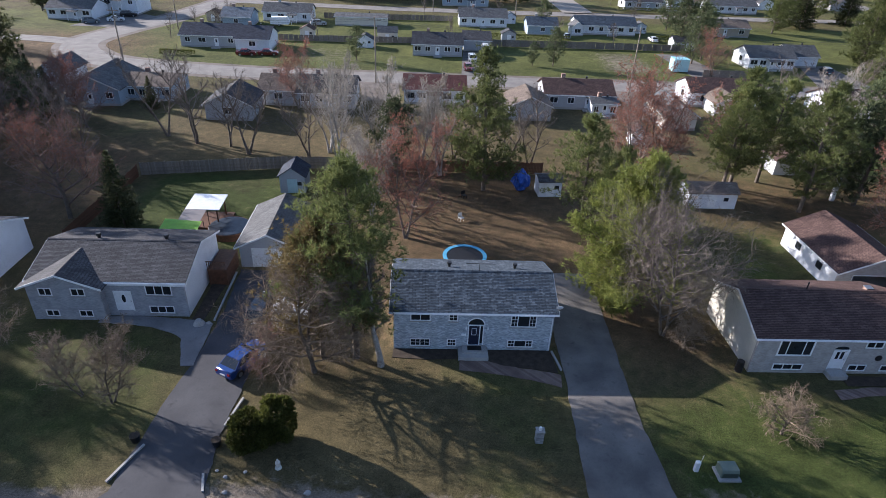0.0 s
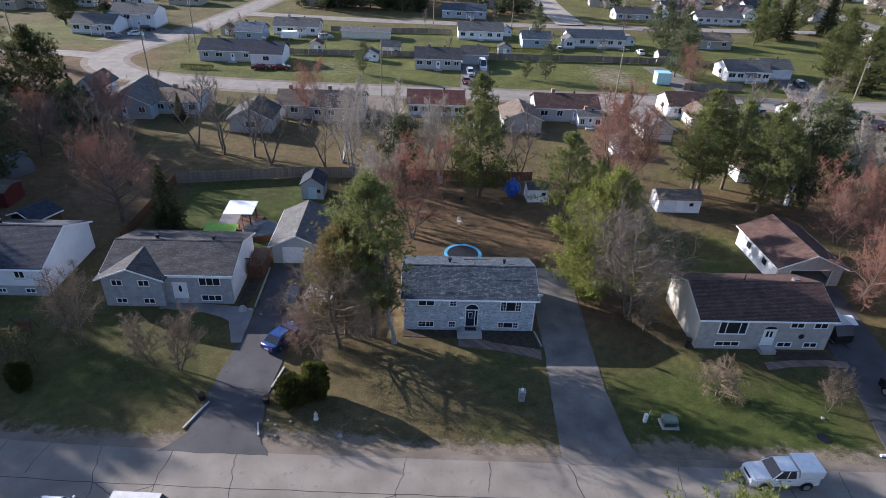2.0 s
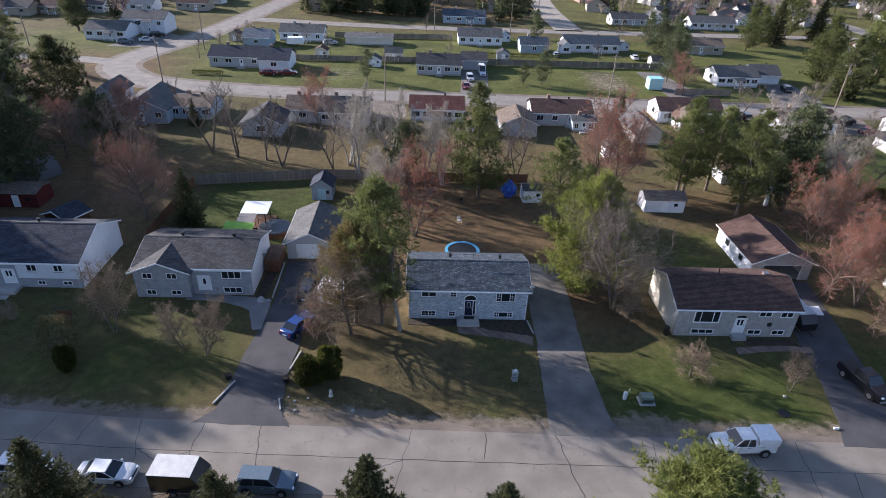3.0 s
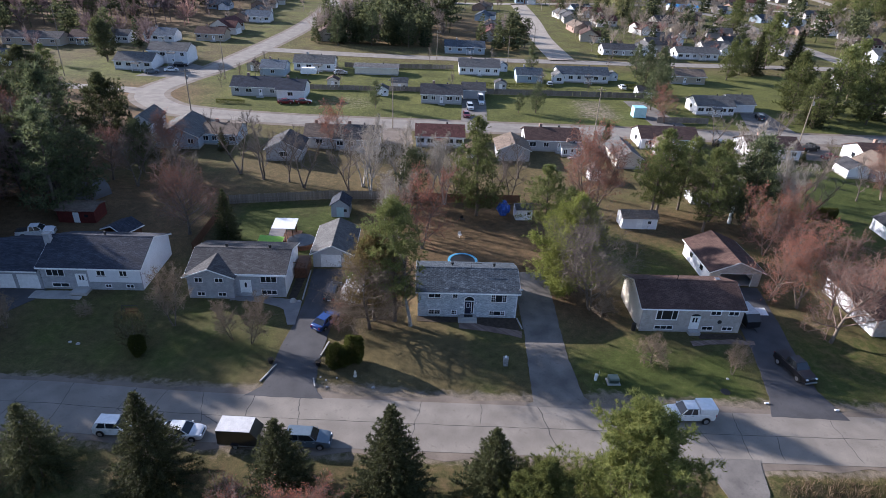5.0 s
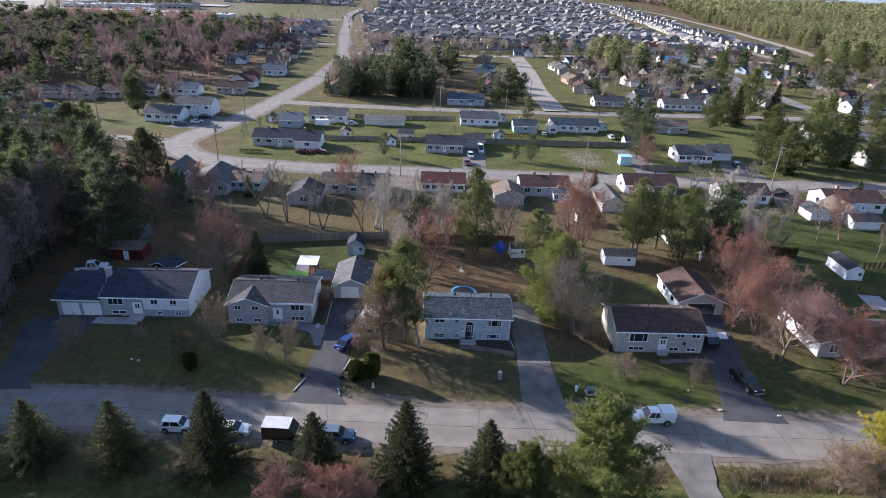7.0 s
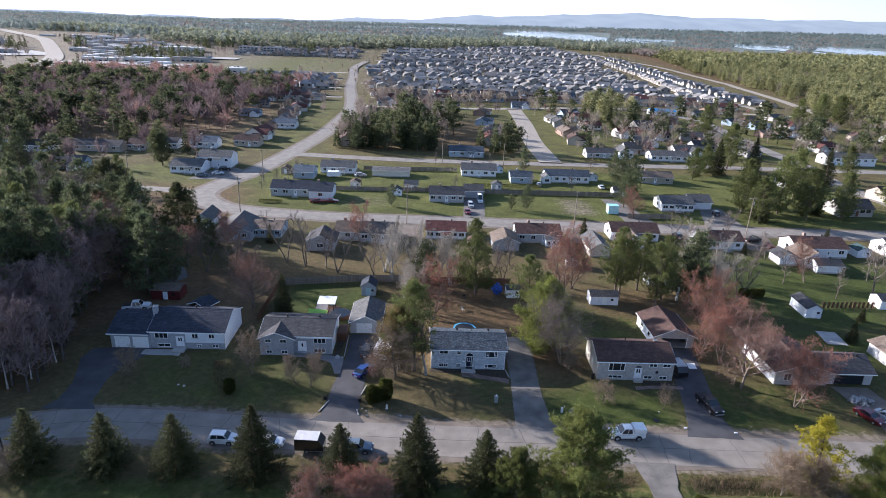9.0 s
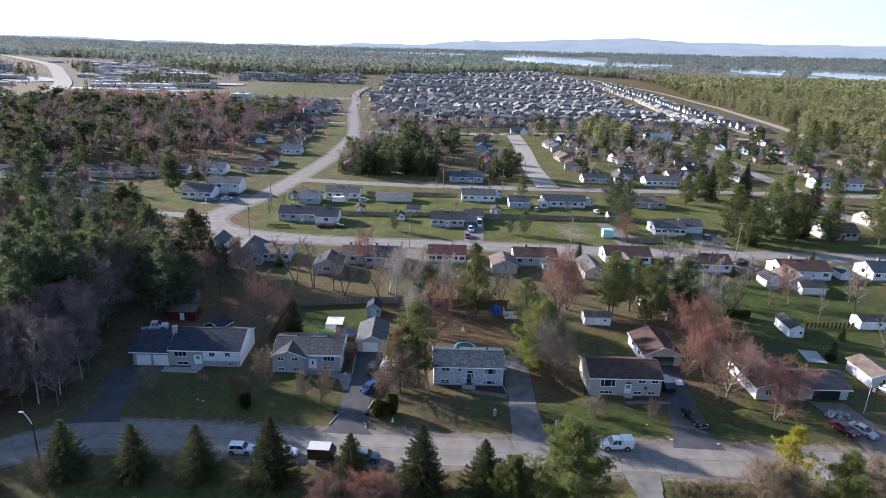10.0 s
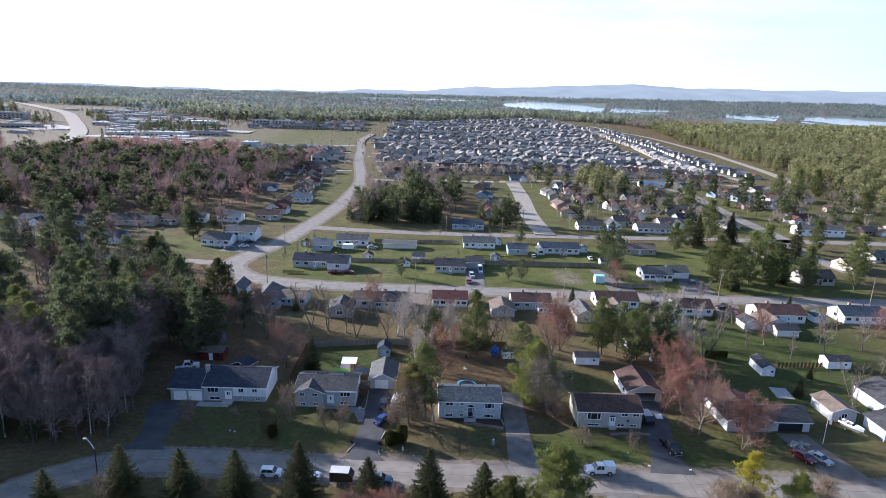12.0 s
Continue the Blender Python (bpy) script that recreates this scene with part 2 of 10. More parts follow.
GROUND = ground_material()
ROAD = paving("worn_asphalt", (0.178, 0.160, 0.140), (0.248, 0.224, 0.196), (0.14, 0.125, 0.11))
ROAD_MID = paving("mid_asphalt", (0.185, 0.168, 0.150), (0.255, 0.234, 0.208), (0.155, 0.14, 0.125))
# far streets: tan asphalt, painted paler than near ones to suggest haze
ROAD_FAR = paving("haze_pale_asphalt", (0.255, 0.225, 0.19), (0.34, 0.305, 0.26), (0.21, 0.185, 0.155))
DRIVE_DARK = paving("dark_driveway", (0.055, 0.055, 0.06), (0.085, 0.085, 0.09), (0.045, 0.045, 0.05))
DRIVE_GREY = paving("grey_driveway", (0.105, 0.098, 0.092), (0.200, 0.184, 0.168), (0.078, 0.073, 0.070))
GRAVEL = paving("gravel", (0.125, 0.103, 0.085), (0.205, 0.17, 0.14), (0.10, 0.083, 0.067))
CONCRETE = paving("concrete", (0.30, 0.29, 0.28), (0.42, 0.41, 0.39), (0.24, 0.23, 0.21))
WALKGREY = paving("grey_walk", (0.17, 0.165, 0.165), (0.25, 0.24, 0.235), (0.13, 0.125, 0.12))
TAR = plain("crack_tar", (0.035, 0.033, 0.032), 0.6)
SOIL = mottled("dark_soil", (0.03, 0.024, 0.018), (0.08, 0.06, 0.045), 2.0, 20.0, 0.95, 0.5)
PAVER = brick("brown_paver", (0.16, 0.11, 0.09), (0.26, 0.19, 0.16), (0.12, 0.10, 0.09), 0.3, 0.15)
WHITE = plain("white_paint", (0.78, 0.79, 0.80), 0.45)
ROOM = plain("room_wall", (0.09, 0.08, 0.07), 0.8)
OFFWHITE = plain("cream_paint", (0.66, 0.63, 0.57), 0.5)
BLACK = plain("black_metal", (0.018, 0.018, 0.02), 0.4)
GREY_METAL = plain("grey_metal", (0.35, 0.36, 0.37), 0.4, 0.8)
DARKWOOD = mottled("stained_wood", (0.07, 0.035, 0.02), (0.17, 0.08, 0.045), 3.0, 30.0, 0.7, 0.2)
FENCEWOOD = mottled("weathered_wood", (0.12, 0.10, 0.085), (0.25, 0.215, 0.18), 3.0, 30.0, 0.85, 0.3, vary=0.2)
POLEWOOD = mottled("pole_wood", (0.16, 0.13, 0.10), (0.30, 0.25, 0.20), 2.0, 20.0, 0.85, 0.2)
DARKPANE = plain("dark_glass", (0.02, 0.024, 0.03), 0.06, 0.0, 0.6, depth=0.1)
PANE = DARKPANE
NAVY = plain("navy_paint", (0.012, 0.016, 0.04), 0.4)
BRICK_BLUE = brick("grey_blue_brick", (0.25, 0.29, 0.34), (0.60, 0.65, 0.70), (0.40, 0.43, 0.46))
BRICK_GREY = brick("grey_brick", (0.29, 0.30, 0.33), (0.40, 0.41, 0.44), (0.34, 0.35, 0.37))
BRICK_BEIGE = brick("beige_brick", (0.34, 0.315, 0.30), (0.45, 0.42, 0.40), (0.41, 0.395, 0.38))
BRICK_RED = brick("brown_brick", (0.22, 0.13, 0.10), (0.34, 0.21, 0.16), (0.30, 0.26, 0.23))
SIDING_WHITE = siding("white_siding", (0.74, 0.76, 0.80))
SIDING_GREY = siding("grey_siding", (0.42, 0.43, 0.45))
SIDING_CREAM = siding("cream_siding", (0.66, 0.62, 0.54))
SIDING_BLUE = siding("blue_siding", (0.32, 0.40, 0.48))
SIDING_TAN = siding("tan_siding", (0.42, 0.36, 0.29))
ROOF_SLATE = shingle("slate_shingle", (0.046, 0.062, 0.082), (0.092, 0.116, 0.145), (0.27, 0.32, 0.37))
ROOF_CHAR = shingle("charcoal_shingle", (0.06, 0.06, 0.065), (0.10, 0.10, 0.105), (0.14, 0.14, 0.145))
ROOF_BLUE = shingle("blue_black_shingle", (0.035, 0.042, 0.06), (0.065, 0.075, 0.10), (0.09, 0.10, 0.125))
# ROOF_BLUE for houses further off, lightened to carry the sun's sheen
ROOF_BLUE_SUNLIT = shingle("sunlit_blue_shingle", (0.12, 0.145, 0.175), (0.18, 0.21, 0.245), (0.24, 0.27, 0.30))
ROOF_BROWN = shingle("brown_shingle", (0.085, 0.052, 0.045), (0.13, 0.085, 0.072), (0.17, 0.115, 0.10))
ROOF_TAN = shingle("tan_shingle", (0.16, 0.125, 0.10), (0.235, 0.185, 0.15), (0.28, 0.23, 0.19))
ROOF_GREY = shingle("grey_shingle", (0.105, 0.105, 0.105), (0.165, 0.165, 0.165), (0.22, 0.22, 0.22))
ROOF_DUST = shingle("dusty_brown_shingle", (0.165, 0.135, 0.115), (0.25, 0.21, 0.18), (0.30, 0.26, 0.22))
ROOF_RED = shingle("maroon_shingle", (0.11, 0.045, 0.04), (0.16, 0.07, 0.06), (0.2, 0.1, 0.09))
ROOF_GREEN = shingle("green_shingle", (0.05, 0.085, 0.085), (0.08, 0.125, 0.125), (0.10, 0.15, 0.15))
BARK = mottled("bark", (0.075, 0.06, 0.048), (0.19, 0.155, 0.125), 3.0, 14.0, 0.95, 0.5, vary=0.2)
BARK_PALE = mottled("pale_bark", (0.20, 0.175, 0.15), (0.40, 0.365, 0.325), 2.0, 9.0, 0.9, 0.3, vary=0.15)
BARK_BIRCH = mottled("birch_bark", (0.22, 0.205, 0.19), (0.46, 0.435, 0.40), 2.0, 6.0, 0.8, 0.2, vary=0.1)
WOOD_BARK = mottled("dark_wood_bark", (0.042, 0.036, 0.034), (0.10, 0.086, 0.08), 2.0, 9.0, 0.95, 0.2, vary=0.25)
WOOD_TWIG = mottled("grey_purple_twig", (0.135, 0.098, 0.094), (0.26, 0.198, 0.188), 2.0, 9.0, 0.95, 0.0, vary=0.25)
TWIG = mottled("twig_bark", (0.10, 0.08, 0.066), (0.21, 0.175, 0.15), 2.0, 9.0, 0.95, 0.0, vary=0.2)
TWIG_WARM = mottled("warm_twig_bark", (0.13, 0.095, 0.065), (0.26, 0.20, 0.145), 2.0, 9.0, 0.95, 0.0, vary=0.2)
TWIG_RED = mottled("reddish_twig", (0.12, 0.086, 0.072), (0.22, 0.160, 0.135), 2.0, 9.0, 0.95, 0.0, vary=0.2)
BUDS_RED = leafy("red_buds", (0.22, 0.078, 0.052), (0.37, 0.16, 0.105))
BUDS_PALE = leafy("pale_buds", (0.26, 0.22, 0.17), (0.42, 0.37, 0.29))
PINE = leafy("pine_needles", (0.066, 0.086, 0.030), (0.205, 0.222, 0.078))
PINE_DARK = leafy("dark_pine_needles", (0.050, 0.066, 0.035), (0.145, 0.165, 0.080))
PINE_WARM = leafy("yellowish_pine_needles", (0.115, 0.140, 0.032), (0.28, 0.30, 0.08))
PINE_BROWN = leafy("brownish_pine_needles", (0.13, 0.10, 0.042), (0.27, 0.205, 0.09))
SPRUCE = leafy("spruce_needles", (0.034, 0.041, 0.018), (0.096, 0.104, 0.044))
YEW = leafy("cedar_foliage", (0.046, 0.056, 0.014), (0.125, 0.135, 0.032))
GOLD = leafy("golden_foliage", (0.22, 0.20, 0.02), (0.42, 0.37, 0.05))
TYRE = plain("tyre_rubber", (0.015, 0.015, 0.015), 0.8)
RIM = plain("alloy_rim", (0.55, 0.56, 0.58), 0.3, 0.9)
HEADLIGHT = plain("headlight_lens", (0.75, 0.77, 0.8), 0.1, 0.0, 0.6)
TAILLIGHT = plain("tail_lens", (0.30, 0.01, 0.01), 0.2, 0.0, 0.6)

# ---- helpers of this place ----
def part(name, bm, material, parent, label=""):
    """One mesh object under a thing or a part."""
    me = bpy.data.meshes.new(name)
    bm.to_mesh(me)
    bm.free()
    return part_mesh(name, me, material, parent, label)


def part_mesh(name, me, material, parent, label=""):
    if material is not None and not me.materials:
        me.materials.append(material)
    ob = new(name, me)
    ob.parent = parent
    if label:
        ob["label"] = label
    return ob


def thing(name, label, category, x, y, z=0.0, rz=0.0, group="", kind=""):
    e = new(name)
    e.empty_display_size = 0.3
    e.matrix_world = pose(x, y, z, 0, 0, rz)
    return tagged(e, label, category, group, kind)


def box(x0, x1, y0, y1, z0, z1, bm=None, bev=0.0):
    b = bm or bmesh.new()
    r = bmesh.ops.create_cube(b, size=1.0)
    bmesh.ops.scale(b, vec=(x1 - x0, y1 - y0, z1 - z0), verts=r["verts"])
    bmesh.ops.translate(b, vec=((x0 + x1) / 2, (y0 + y1) / 2, (z0 + z1) / 2), verts=r["verts"])
    if bev:
        bmesh.ops.bevel(b, geom=list({e for v in r["verts"] for e in v.link_edges}), offset=bev, segments=2, affect="EDGES", clamp_overlap=True)
    return b


def cyl(x, y, z0, z1, r0, r1=None, sides=12, bm=None):
    b = bm or bmesh.new()
    bmesh.ops.create_cone(b, cap_ends=True, segments=sides, radius1=r0, radius2=r0 if r1 is None else r1, depth=z1 - z0,
                          matrix=Matrix.Translation((x, y, (z0 + z1) / 2)))
    return b


def rod(a, c, r, bm=None, sides=8):
    b = bm or bmesh.new()
    a, c = Vector(a), Vector(c)
    m = Matrix.Translation((a + c) / 2) @ (c - a).to_track_quat("Z", "Y").to_matrix().to_4x4()
    bmesh.ops.create_cone(b, cap_ends=True, segments=sides, radius1=r, radius2=r, depth=(c - a).length, matrix=m)
    return b


def prism(outline, axis, a, c, bm=None):
    """A closed outline of two coordinates, drawn out along x or y from a to c."""
    b = bm or bmesh.new()
    ends = []
    for k in (a, c):
        ends.append([b.verts.new((k, u, w) if axis == "x" else (u, k, w)) for u, w in outline])
    n = len(outline)
    b.faces.new(ends[0])
    b.faces.new(list(reversed(ends[1])))
    for i in range(n):
        b.faces.new((ends[0][(i + 1) % n], ends[0][i], ends[1][i], ends[1][(i + 1) % n]))
    bmesh.ops.recalc_face_normals(b, faces=b.faces)
    return b


def holed(w0, w1, z0, z1, y0, y1, holes):
    """A wall slab from w0 to w1 with openings (x0, x1, z0, z1) that go right through it."""
    b = bmesh.new()
    xs = sorted({w0, w1, *[h[0] for h in holes], *[h[1] for h in holes]})
    zs = sorted({z0, z1, *[h[2] for h in holes], *[h[3] for h in holes]})

    def solid(i, j):
        if not (0 <= i < len(xs) - 1 and 0 <= j < len(zs) - 1):
            return False
        cx, cz = (xs[i] + xs[i + 1]) / 2, (zs[j] + zs[j + 1]) / 2
        return not any(h[0] < cx < h[1] and h[2] < cz < h[3] for h in holes)

    made = {}

    def v(x, y, z):
        k = (round(x, 4), round(y, 4), round(z, 4))
        if k not in made:
            made[k] = b.verts.new((x, y, z))
        return made[k]

    for i in range(len(xs) - 1):
        for j in range(len(zs) - 1):
            if not solid(i, j):
                continue
            xa, xb, za, zb = xs[i], xs[i + 1], zs[j], zs[j + 1]
            b.faces.new((v(xa, y0, za), v(xb, y0, za), v(xb, y0, zb), v(xa, y0, zb)))
            b.faces.new((v(xa, y1, zb), v(xb, y1, zb), v(xb, y1, za), v(xa, y1, za)))
            if not solid(i - 1, j):
                b.faces.new((v(xa, y1, za), v(xa, y0, za), v(xa, y0, zb), v(xa, y1, zb)))
            if not solid(i + 1, j):
                b.faces.new((v(xb, y0, za), v(xb, y1, za), v(xb, y1, zb), v(xb, y0, zb)))
            if not solid(i, j - 1):
                b.faces.new((v(xa, y1, za), v(xb, y1, za), v(xb, y0, za), v(xa, y0, za)))
            if not solid(i, j + 1):
                b.faces.new((v(xa, y0, zb), v(xb, y0, zb), v(xb, y1, zb), v(xa, y1, zb)))
    return b


def window(owner, x0, x1, z0, z1, y=0.0, sashes=2, bars=(0, 0), frame_mat=None, pane_mat=None, sill=True, face=1, deep=0.06, f=0.085):
    """A window in the front wall plane y; face -1: in a wall that looks the other way."""
    fm, pm = frame_mat or WHITE, pane_mat or PANE
    ya, yb = (y - 0.025, y + deep) if face > 0 else (y - deep, y + 0.025)
    splits = [x0 + f + (x1 - x0 - 2 * f) * k / sashes for k in range(sashes + 1)] if not isinstance(sashes, (list, tuple)) else [x0 + f, *sashes, x1 - f]
    last = len(splits) - 2
    lights = [(a + (0.035 if k else 0.0), c - (0.035 if k < last else 0.0), z0 + f, z1 - f) for k, (a, c) in enumerate(zip(splits, splits[1:]))]
    win = part("window", holed(x0, x1, z0, z1, ya, yb, lights), fm, owner)
    for k, (a, c) in enumerate(zip(splits, splits[1:])):
        part("pane", box(a, c, (ya + yb) / 2 - 0.006, (ya + yb) / 2 + 0.006, z0 + f, z1 - f), pm, win)
        if bars[0] and not (len(splits) == 4 and k == 1):
            mb = bmesh.new()
            for i in range(1, bars[0] + 1):
                xx = a + (c - a) * i / (bars[0] + 1)
                box(xx - 0.014, xx + 0.014, ya + 0.012, yb - 0.03, z0 + f, z1 - f, mb)
            for i in range(1, bars[1] + 1):
                zz = z0 + f + (z1 - z0 - 2 * f) * i / (bars[1] + 1)
                box(a, c, ya + 0.014, yb - 0.032, zz - 0.014, zz + 0.014, mb)
            part("glazing_bar", mb, fm, win)
    if sill:
        part("sill", box(x0 - 0.08, x1 + 0.08, ya - 0.06, ya - 0.002, z0 - 0.09, z0 - 0.004, bev=0.01), CONCRETE, win)
    return win




def mesh_from(name, verts, faces):
    me = bpy.data.meshes.new(name)
    me.from_pydata(verts, [], faces)
    me.update()
    return me


def ribbon(line, width, z=0.03, thick=0.05, ground_z=None):
    """A flat strip with a little thickness along a line of points (x, y) or (x, y, width)."""
    b = bmesh.new()
    rows = []
    pts = [Vector(p[:2]) for p in line]
    for i, p in enumerate(pts):
        t = (pts[min(i + 1, len(pts) - 1)] - pts[max(i - 1, 0)]).normalized()
        n = Vector((-t.y, t.x))
        w = (line[i][2] if len(line[i]) > 2 else width) / 2
        up = ground_z(p.x, p.y) if ground_z else 0.0
        rows.append([b.verts.new((q.x, q.y, zz + up)) for q, zz in ((p + n * w, z), (p - n * w, z), (p - n * w, z - thick), (p + n * w, z - thick))])
    for r, s in zip(rows, rows[1:]):
        for k in range(4):
            b.faces.new((r[k], r[(k + 1) % 4], s[(k + 1) % 4], s[k]))
    b.faces.new(rows[0])
    b.faces.new(rows[-1][::-1])
    bmesh.ops.recalc_face_normals(b, faces=b.faces)
    return b


def smooth(points, n=8):
    """A smooth line through points (Catmull-Rom)."""
    p = [np.array(q, float) for q in points]
    p = [2 * p[0] - p[1], *p, 2 * p[-1] - p[-2]]
    out = []
    for a, b, c, d in zip(p, p[1:], p[2:], p[3:]):
        for k in range(n):
            t = k / n
            out.append(0.5 * (2 * b + (c - a) * t + (2 * a - 5 * b + 4 * c - d) * t * t + (3 * b - a - 3 * c + d) * t ** 3))
    out.append(p[-2])
    return [tuple(q) for q in out]


def slab(name, outline, z, thick, material, parent=None, label=""):
    """A flat piece of the ground with a drawn outline."""
    b = bmesh.new()
    top = b.faces.new([b.verts.new((x, y, z)) for x, y in outline])
    ext = bmesh.ops.extrude_face_region(b, geom=[top])
    bmesh.ops.translate(b, vec=(0, 0, -thick), verts=[v for v in ext["geom"] if isinstance(v, bmesh.types.BMVert)])
    bmesh.ops.recalc_face_normals(b, faces=b.faces)
    return part(name, b, material, parent, label)

# ---- ground ----
def stepped(a, b, s):
    return list(np.arange(a, b, s))


def rise(x, y):
    """Height of the land: level near by, a ditch beyond the street, climbing slowly to the far lake country."""
    far = np.clip((y - 750) / 650, 0, 1)
    z = 20 * far * far * (3 - 2 * far)
    z = z + np.clip((y - 1400) / 2700, 0, 1) * (52 + 0.016 * np.clip(x, -1500, 3500))
    ditch = np.exp(-((y + 28.9 + 0.02 * x) / 1.3) ** 2) * np.clip((x - 4) / 10, 0, 1)
    gap = np.exp(-((x - 26) / 4.2) ** 4)
    z = z - 0.8 * ditch * (1 - gap)
    hump = np.clip((y - 4150) / 450, 0, 1) ** 0.7
    crest = np.interp(x, (-3600, -900, -560, -250, 0, 300, 750, 1350, 2100, 2800, 3600), (14, 20, 34, 38, 44, 72, 78, 112, 92, 92, 98))
    crest = crest + 5 * np.sin(x / 110) + 3 * np.sin(x / 47 + 1)
    return z + hump * crest


def soft_box(x, y, x0, x1, y0, y1, s):
    def up(v):
        return 1 / (1 + np.exp(-np.clip(v, -30, 30)))
    return up((x - x0) / s) * up((x1 - x) / s) * up((y - y0) / s) * up((y1 - y) / s)


GX = [-4800, -3600, -2600, -1900, -1400, -1000, -750, -560, -430, -330, -260, -210, -175] + stepped(-150, 160, 1.25) + [165, 180, 205, 245, 300, 370, 460, 580, 740, 950, 1200, 1500, 1800, 2100, 2400, 2700, 3000, 3500, 4200, 5200]
GX = sorted(GX + [float(k) for k in range(-2400, 3300, 120) if abs(k) > 900])
GY = [-900, -500, -300, -200, -140, -100, -80, -68] + stepped(-60, 130, 1.25) + stepped(130, 220, 4) + [225, 240, 260, 290, 330, 380, 440, 520, 620, 720, 800, 880, 960, 1040, 1120, 1200, 1300, 1450, 1700, 2000, 2400, 2800, 3300, 3800, 4100, 4160, 4200, 4260, 4340, 4430, 4520, 4600]
xx, yy = np.meshgrid(np.array(GX, float), np.array(GY, float))
xx, yy = xx.ravel(), yy.ravel()
zz = rise(xx, yy)
nx, ny = len(GX), len(GY)
quads = [(j * nx + i, j * nx + i + 1, (j + 1) * nx + i + 1, (j + 1) * nx + i) for j in range(ny - 1) for i in range(nx - 1)]
gm = mesh_from("ground", np.stack([xx, yy, zz], 1).tolist(), quads)
# what grows where: red = green grass, green = bare dirt, blue = leaf litter
green = 0.34 + 0 * xx
for b, amount, soft in (((-58, -24, -13, 3), 0.22, 1.5), ((-40, -19, 16, 38), 0.45, 1.2), ((-6, 6, -15, -1), 0.22, 2.0), ((13, 34, -17, -6), 0.50, 1.5),
                        ((20, 39, 8, 28), 0.30, 1.5), ((40, 62, -18, -2), 0.32, 1.5), ((62, 110, -5, 60), 0.22, 3.0), ((-60, 130, -48, -26), 0.34, 1.5),
                        ((-80, 160, 94, 168), 0.50, 2.0), ((-130, -88, 100, 160), 0.4, 3.0), ((60, 120, 40, 80), 0.25, 3.0), ((-160, 300, 195, 430), 0.24, 5.0),
                        ((-335, -122, 650, 930), 0.34, 8.0), ((60, 130, 5, 60), 0.14, 3.0)):
    green = green + amount * soft_box(xx, yy, *b, soft)
green = green - 0.30 * soft_box(xx, yy, -17, 0, -13, -2, 1.5) - 0.35 * soft_box(xx, yy, -40, 30, 38, 66, 3)
litter = 0.18 + 0 * xx
for b, amount, soft in (((-17, 17, 2, 40), 0.55, 2.0), ((-150, -72, -20, 125), 0.62, 4.0), ((-76, -43, 14, 45), 0.52, 2.0), ((28, 66, 22, 38), 0.48, 2.0),
                        ((-60, 20, 40, 60), 0.18, 3.0), ((12, 24, -3, 14), 0.42, 1.5), ((-60, 100, -30, -25.3), 0.34, 0.8), ((-18, -7, -4, 3), 0.25, 1.5),
                        ((44, 56, -12, 8), 0.22, 2.0), ((-600, -110, 200, 520), 0.7, 10.0), ((400, 2000, 450, 1440), 0.75, 8.0), ((-60, 40, 200, 330), 0.5, 5.0)):
    litter = litter + amount * soft_box(xx, yy, *b, soft)
# last box: the far town's pale yards, plus haze painted into its ground
dirt = 0.12 + 0 * xx
for b, amount, soft in (((-22, -8, -15.5, -11.5), 0.26, 0.8), ((-60, 70, -17.5, -15), 0.25, 0.4), ((14, 18, -16, -12), 0.3, 0.6), ((-2, 80, 96, 104), 0.1, 2.0), ((38, 52, 100, 122), 0.42, 1.5),
                        ((-1000, -230, 520, 1440), 0.46, 25.0), ((-40, -20, 100, 118), 0.3, 1.5), ((-200, 340, 430, 1430), 0.30, 12.0)):
    dirt = dirt + amount * soft_box(xx, yy, *b, soft)
verge = np.abs(yy - np.interp(xx, (-90, -79, -71, -62, -50, -30, 0, 40, 70, 120, 180), (-52, -27.5, -21.2, -18.2, -17.9, -19.4, -20.6, -21.7, -22.7, -24.6, -27.5)))
dirt = dirt + 0.52 * np.exp(-((verge - 4.4) / 1.15) ** 2) * (np.abs(xx) < 160) * (xx > -80)
attr = gm.color_attributes.new("zone", "FLOAT_COLOR", "POINT")
vals = np.stack([np.clip(green, 0, 1), np.clip(dirt, 0, 1), np.clip(litter, 0, 1), np.ones_like(green)], 1).astype(np.float32)
attr.data.foreach_set("color", vals.ravel())
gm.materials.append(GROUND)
# backdrop hills: blue-grey emission puts the distance haze into the material
HAZY_HILLS, hnt, hb = shell("hazy_far_hills", 1.0, spec=0.0)
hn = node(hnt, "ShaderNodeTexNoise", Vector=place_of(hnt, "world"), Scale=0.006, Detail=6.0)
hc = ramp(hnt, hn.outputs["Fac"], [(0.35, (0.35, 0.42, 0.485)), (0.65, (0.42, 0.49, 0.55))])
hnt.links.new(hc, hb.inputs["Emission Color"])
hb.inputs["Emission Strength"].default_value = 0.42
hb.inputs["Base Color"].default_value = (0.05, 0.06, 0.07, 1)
gm.materials.append(HAZY_HILLS)
# bluish base and faint pale emission stand in for haze on the far floor
FORESTED = mottled("hazed_forest_floor", (0.070, 0.092, 0.078), (0.150, 0.168, 0.140), 0.006, 0.045, 0.95, 0.0, spec=0.1, space="world")
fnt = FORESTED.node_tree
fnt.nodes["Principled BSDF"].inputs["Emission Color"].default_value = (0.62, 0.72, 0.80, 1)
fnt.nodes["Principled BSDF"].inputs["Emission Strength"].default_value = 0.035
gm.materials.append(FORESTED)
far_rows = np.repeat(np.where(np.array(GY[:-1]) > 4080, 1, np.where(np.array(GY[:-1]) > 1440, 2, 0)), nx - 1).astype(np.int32)
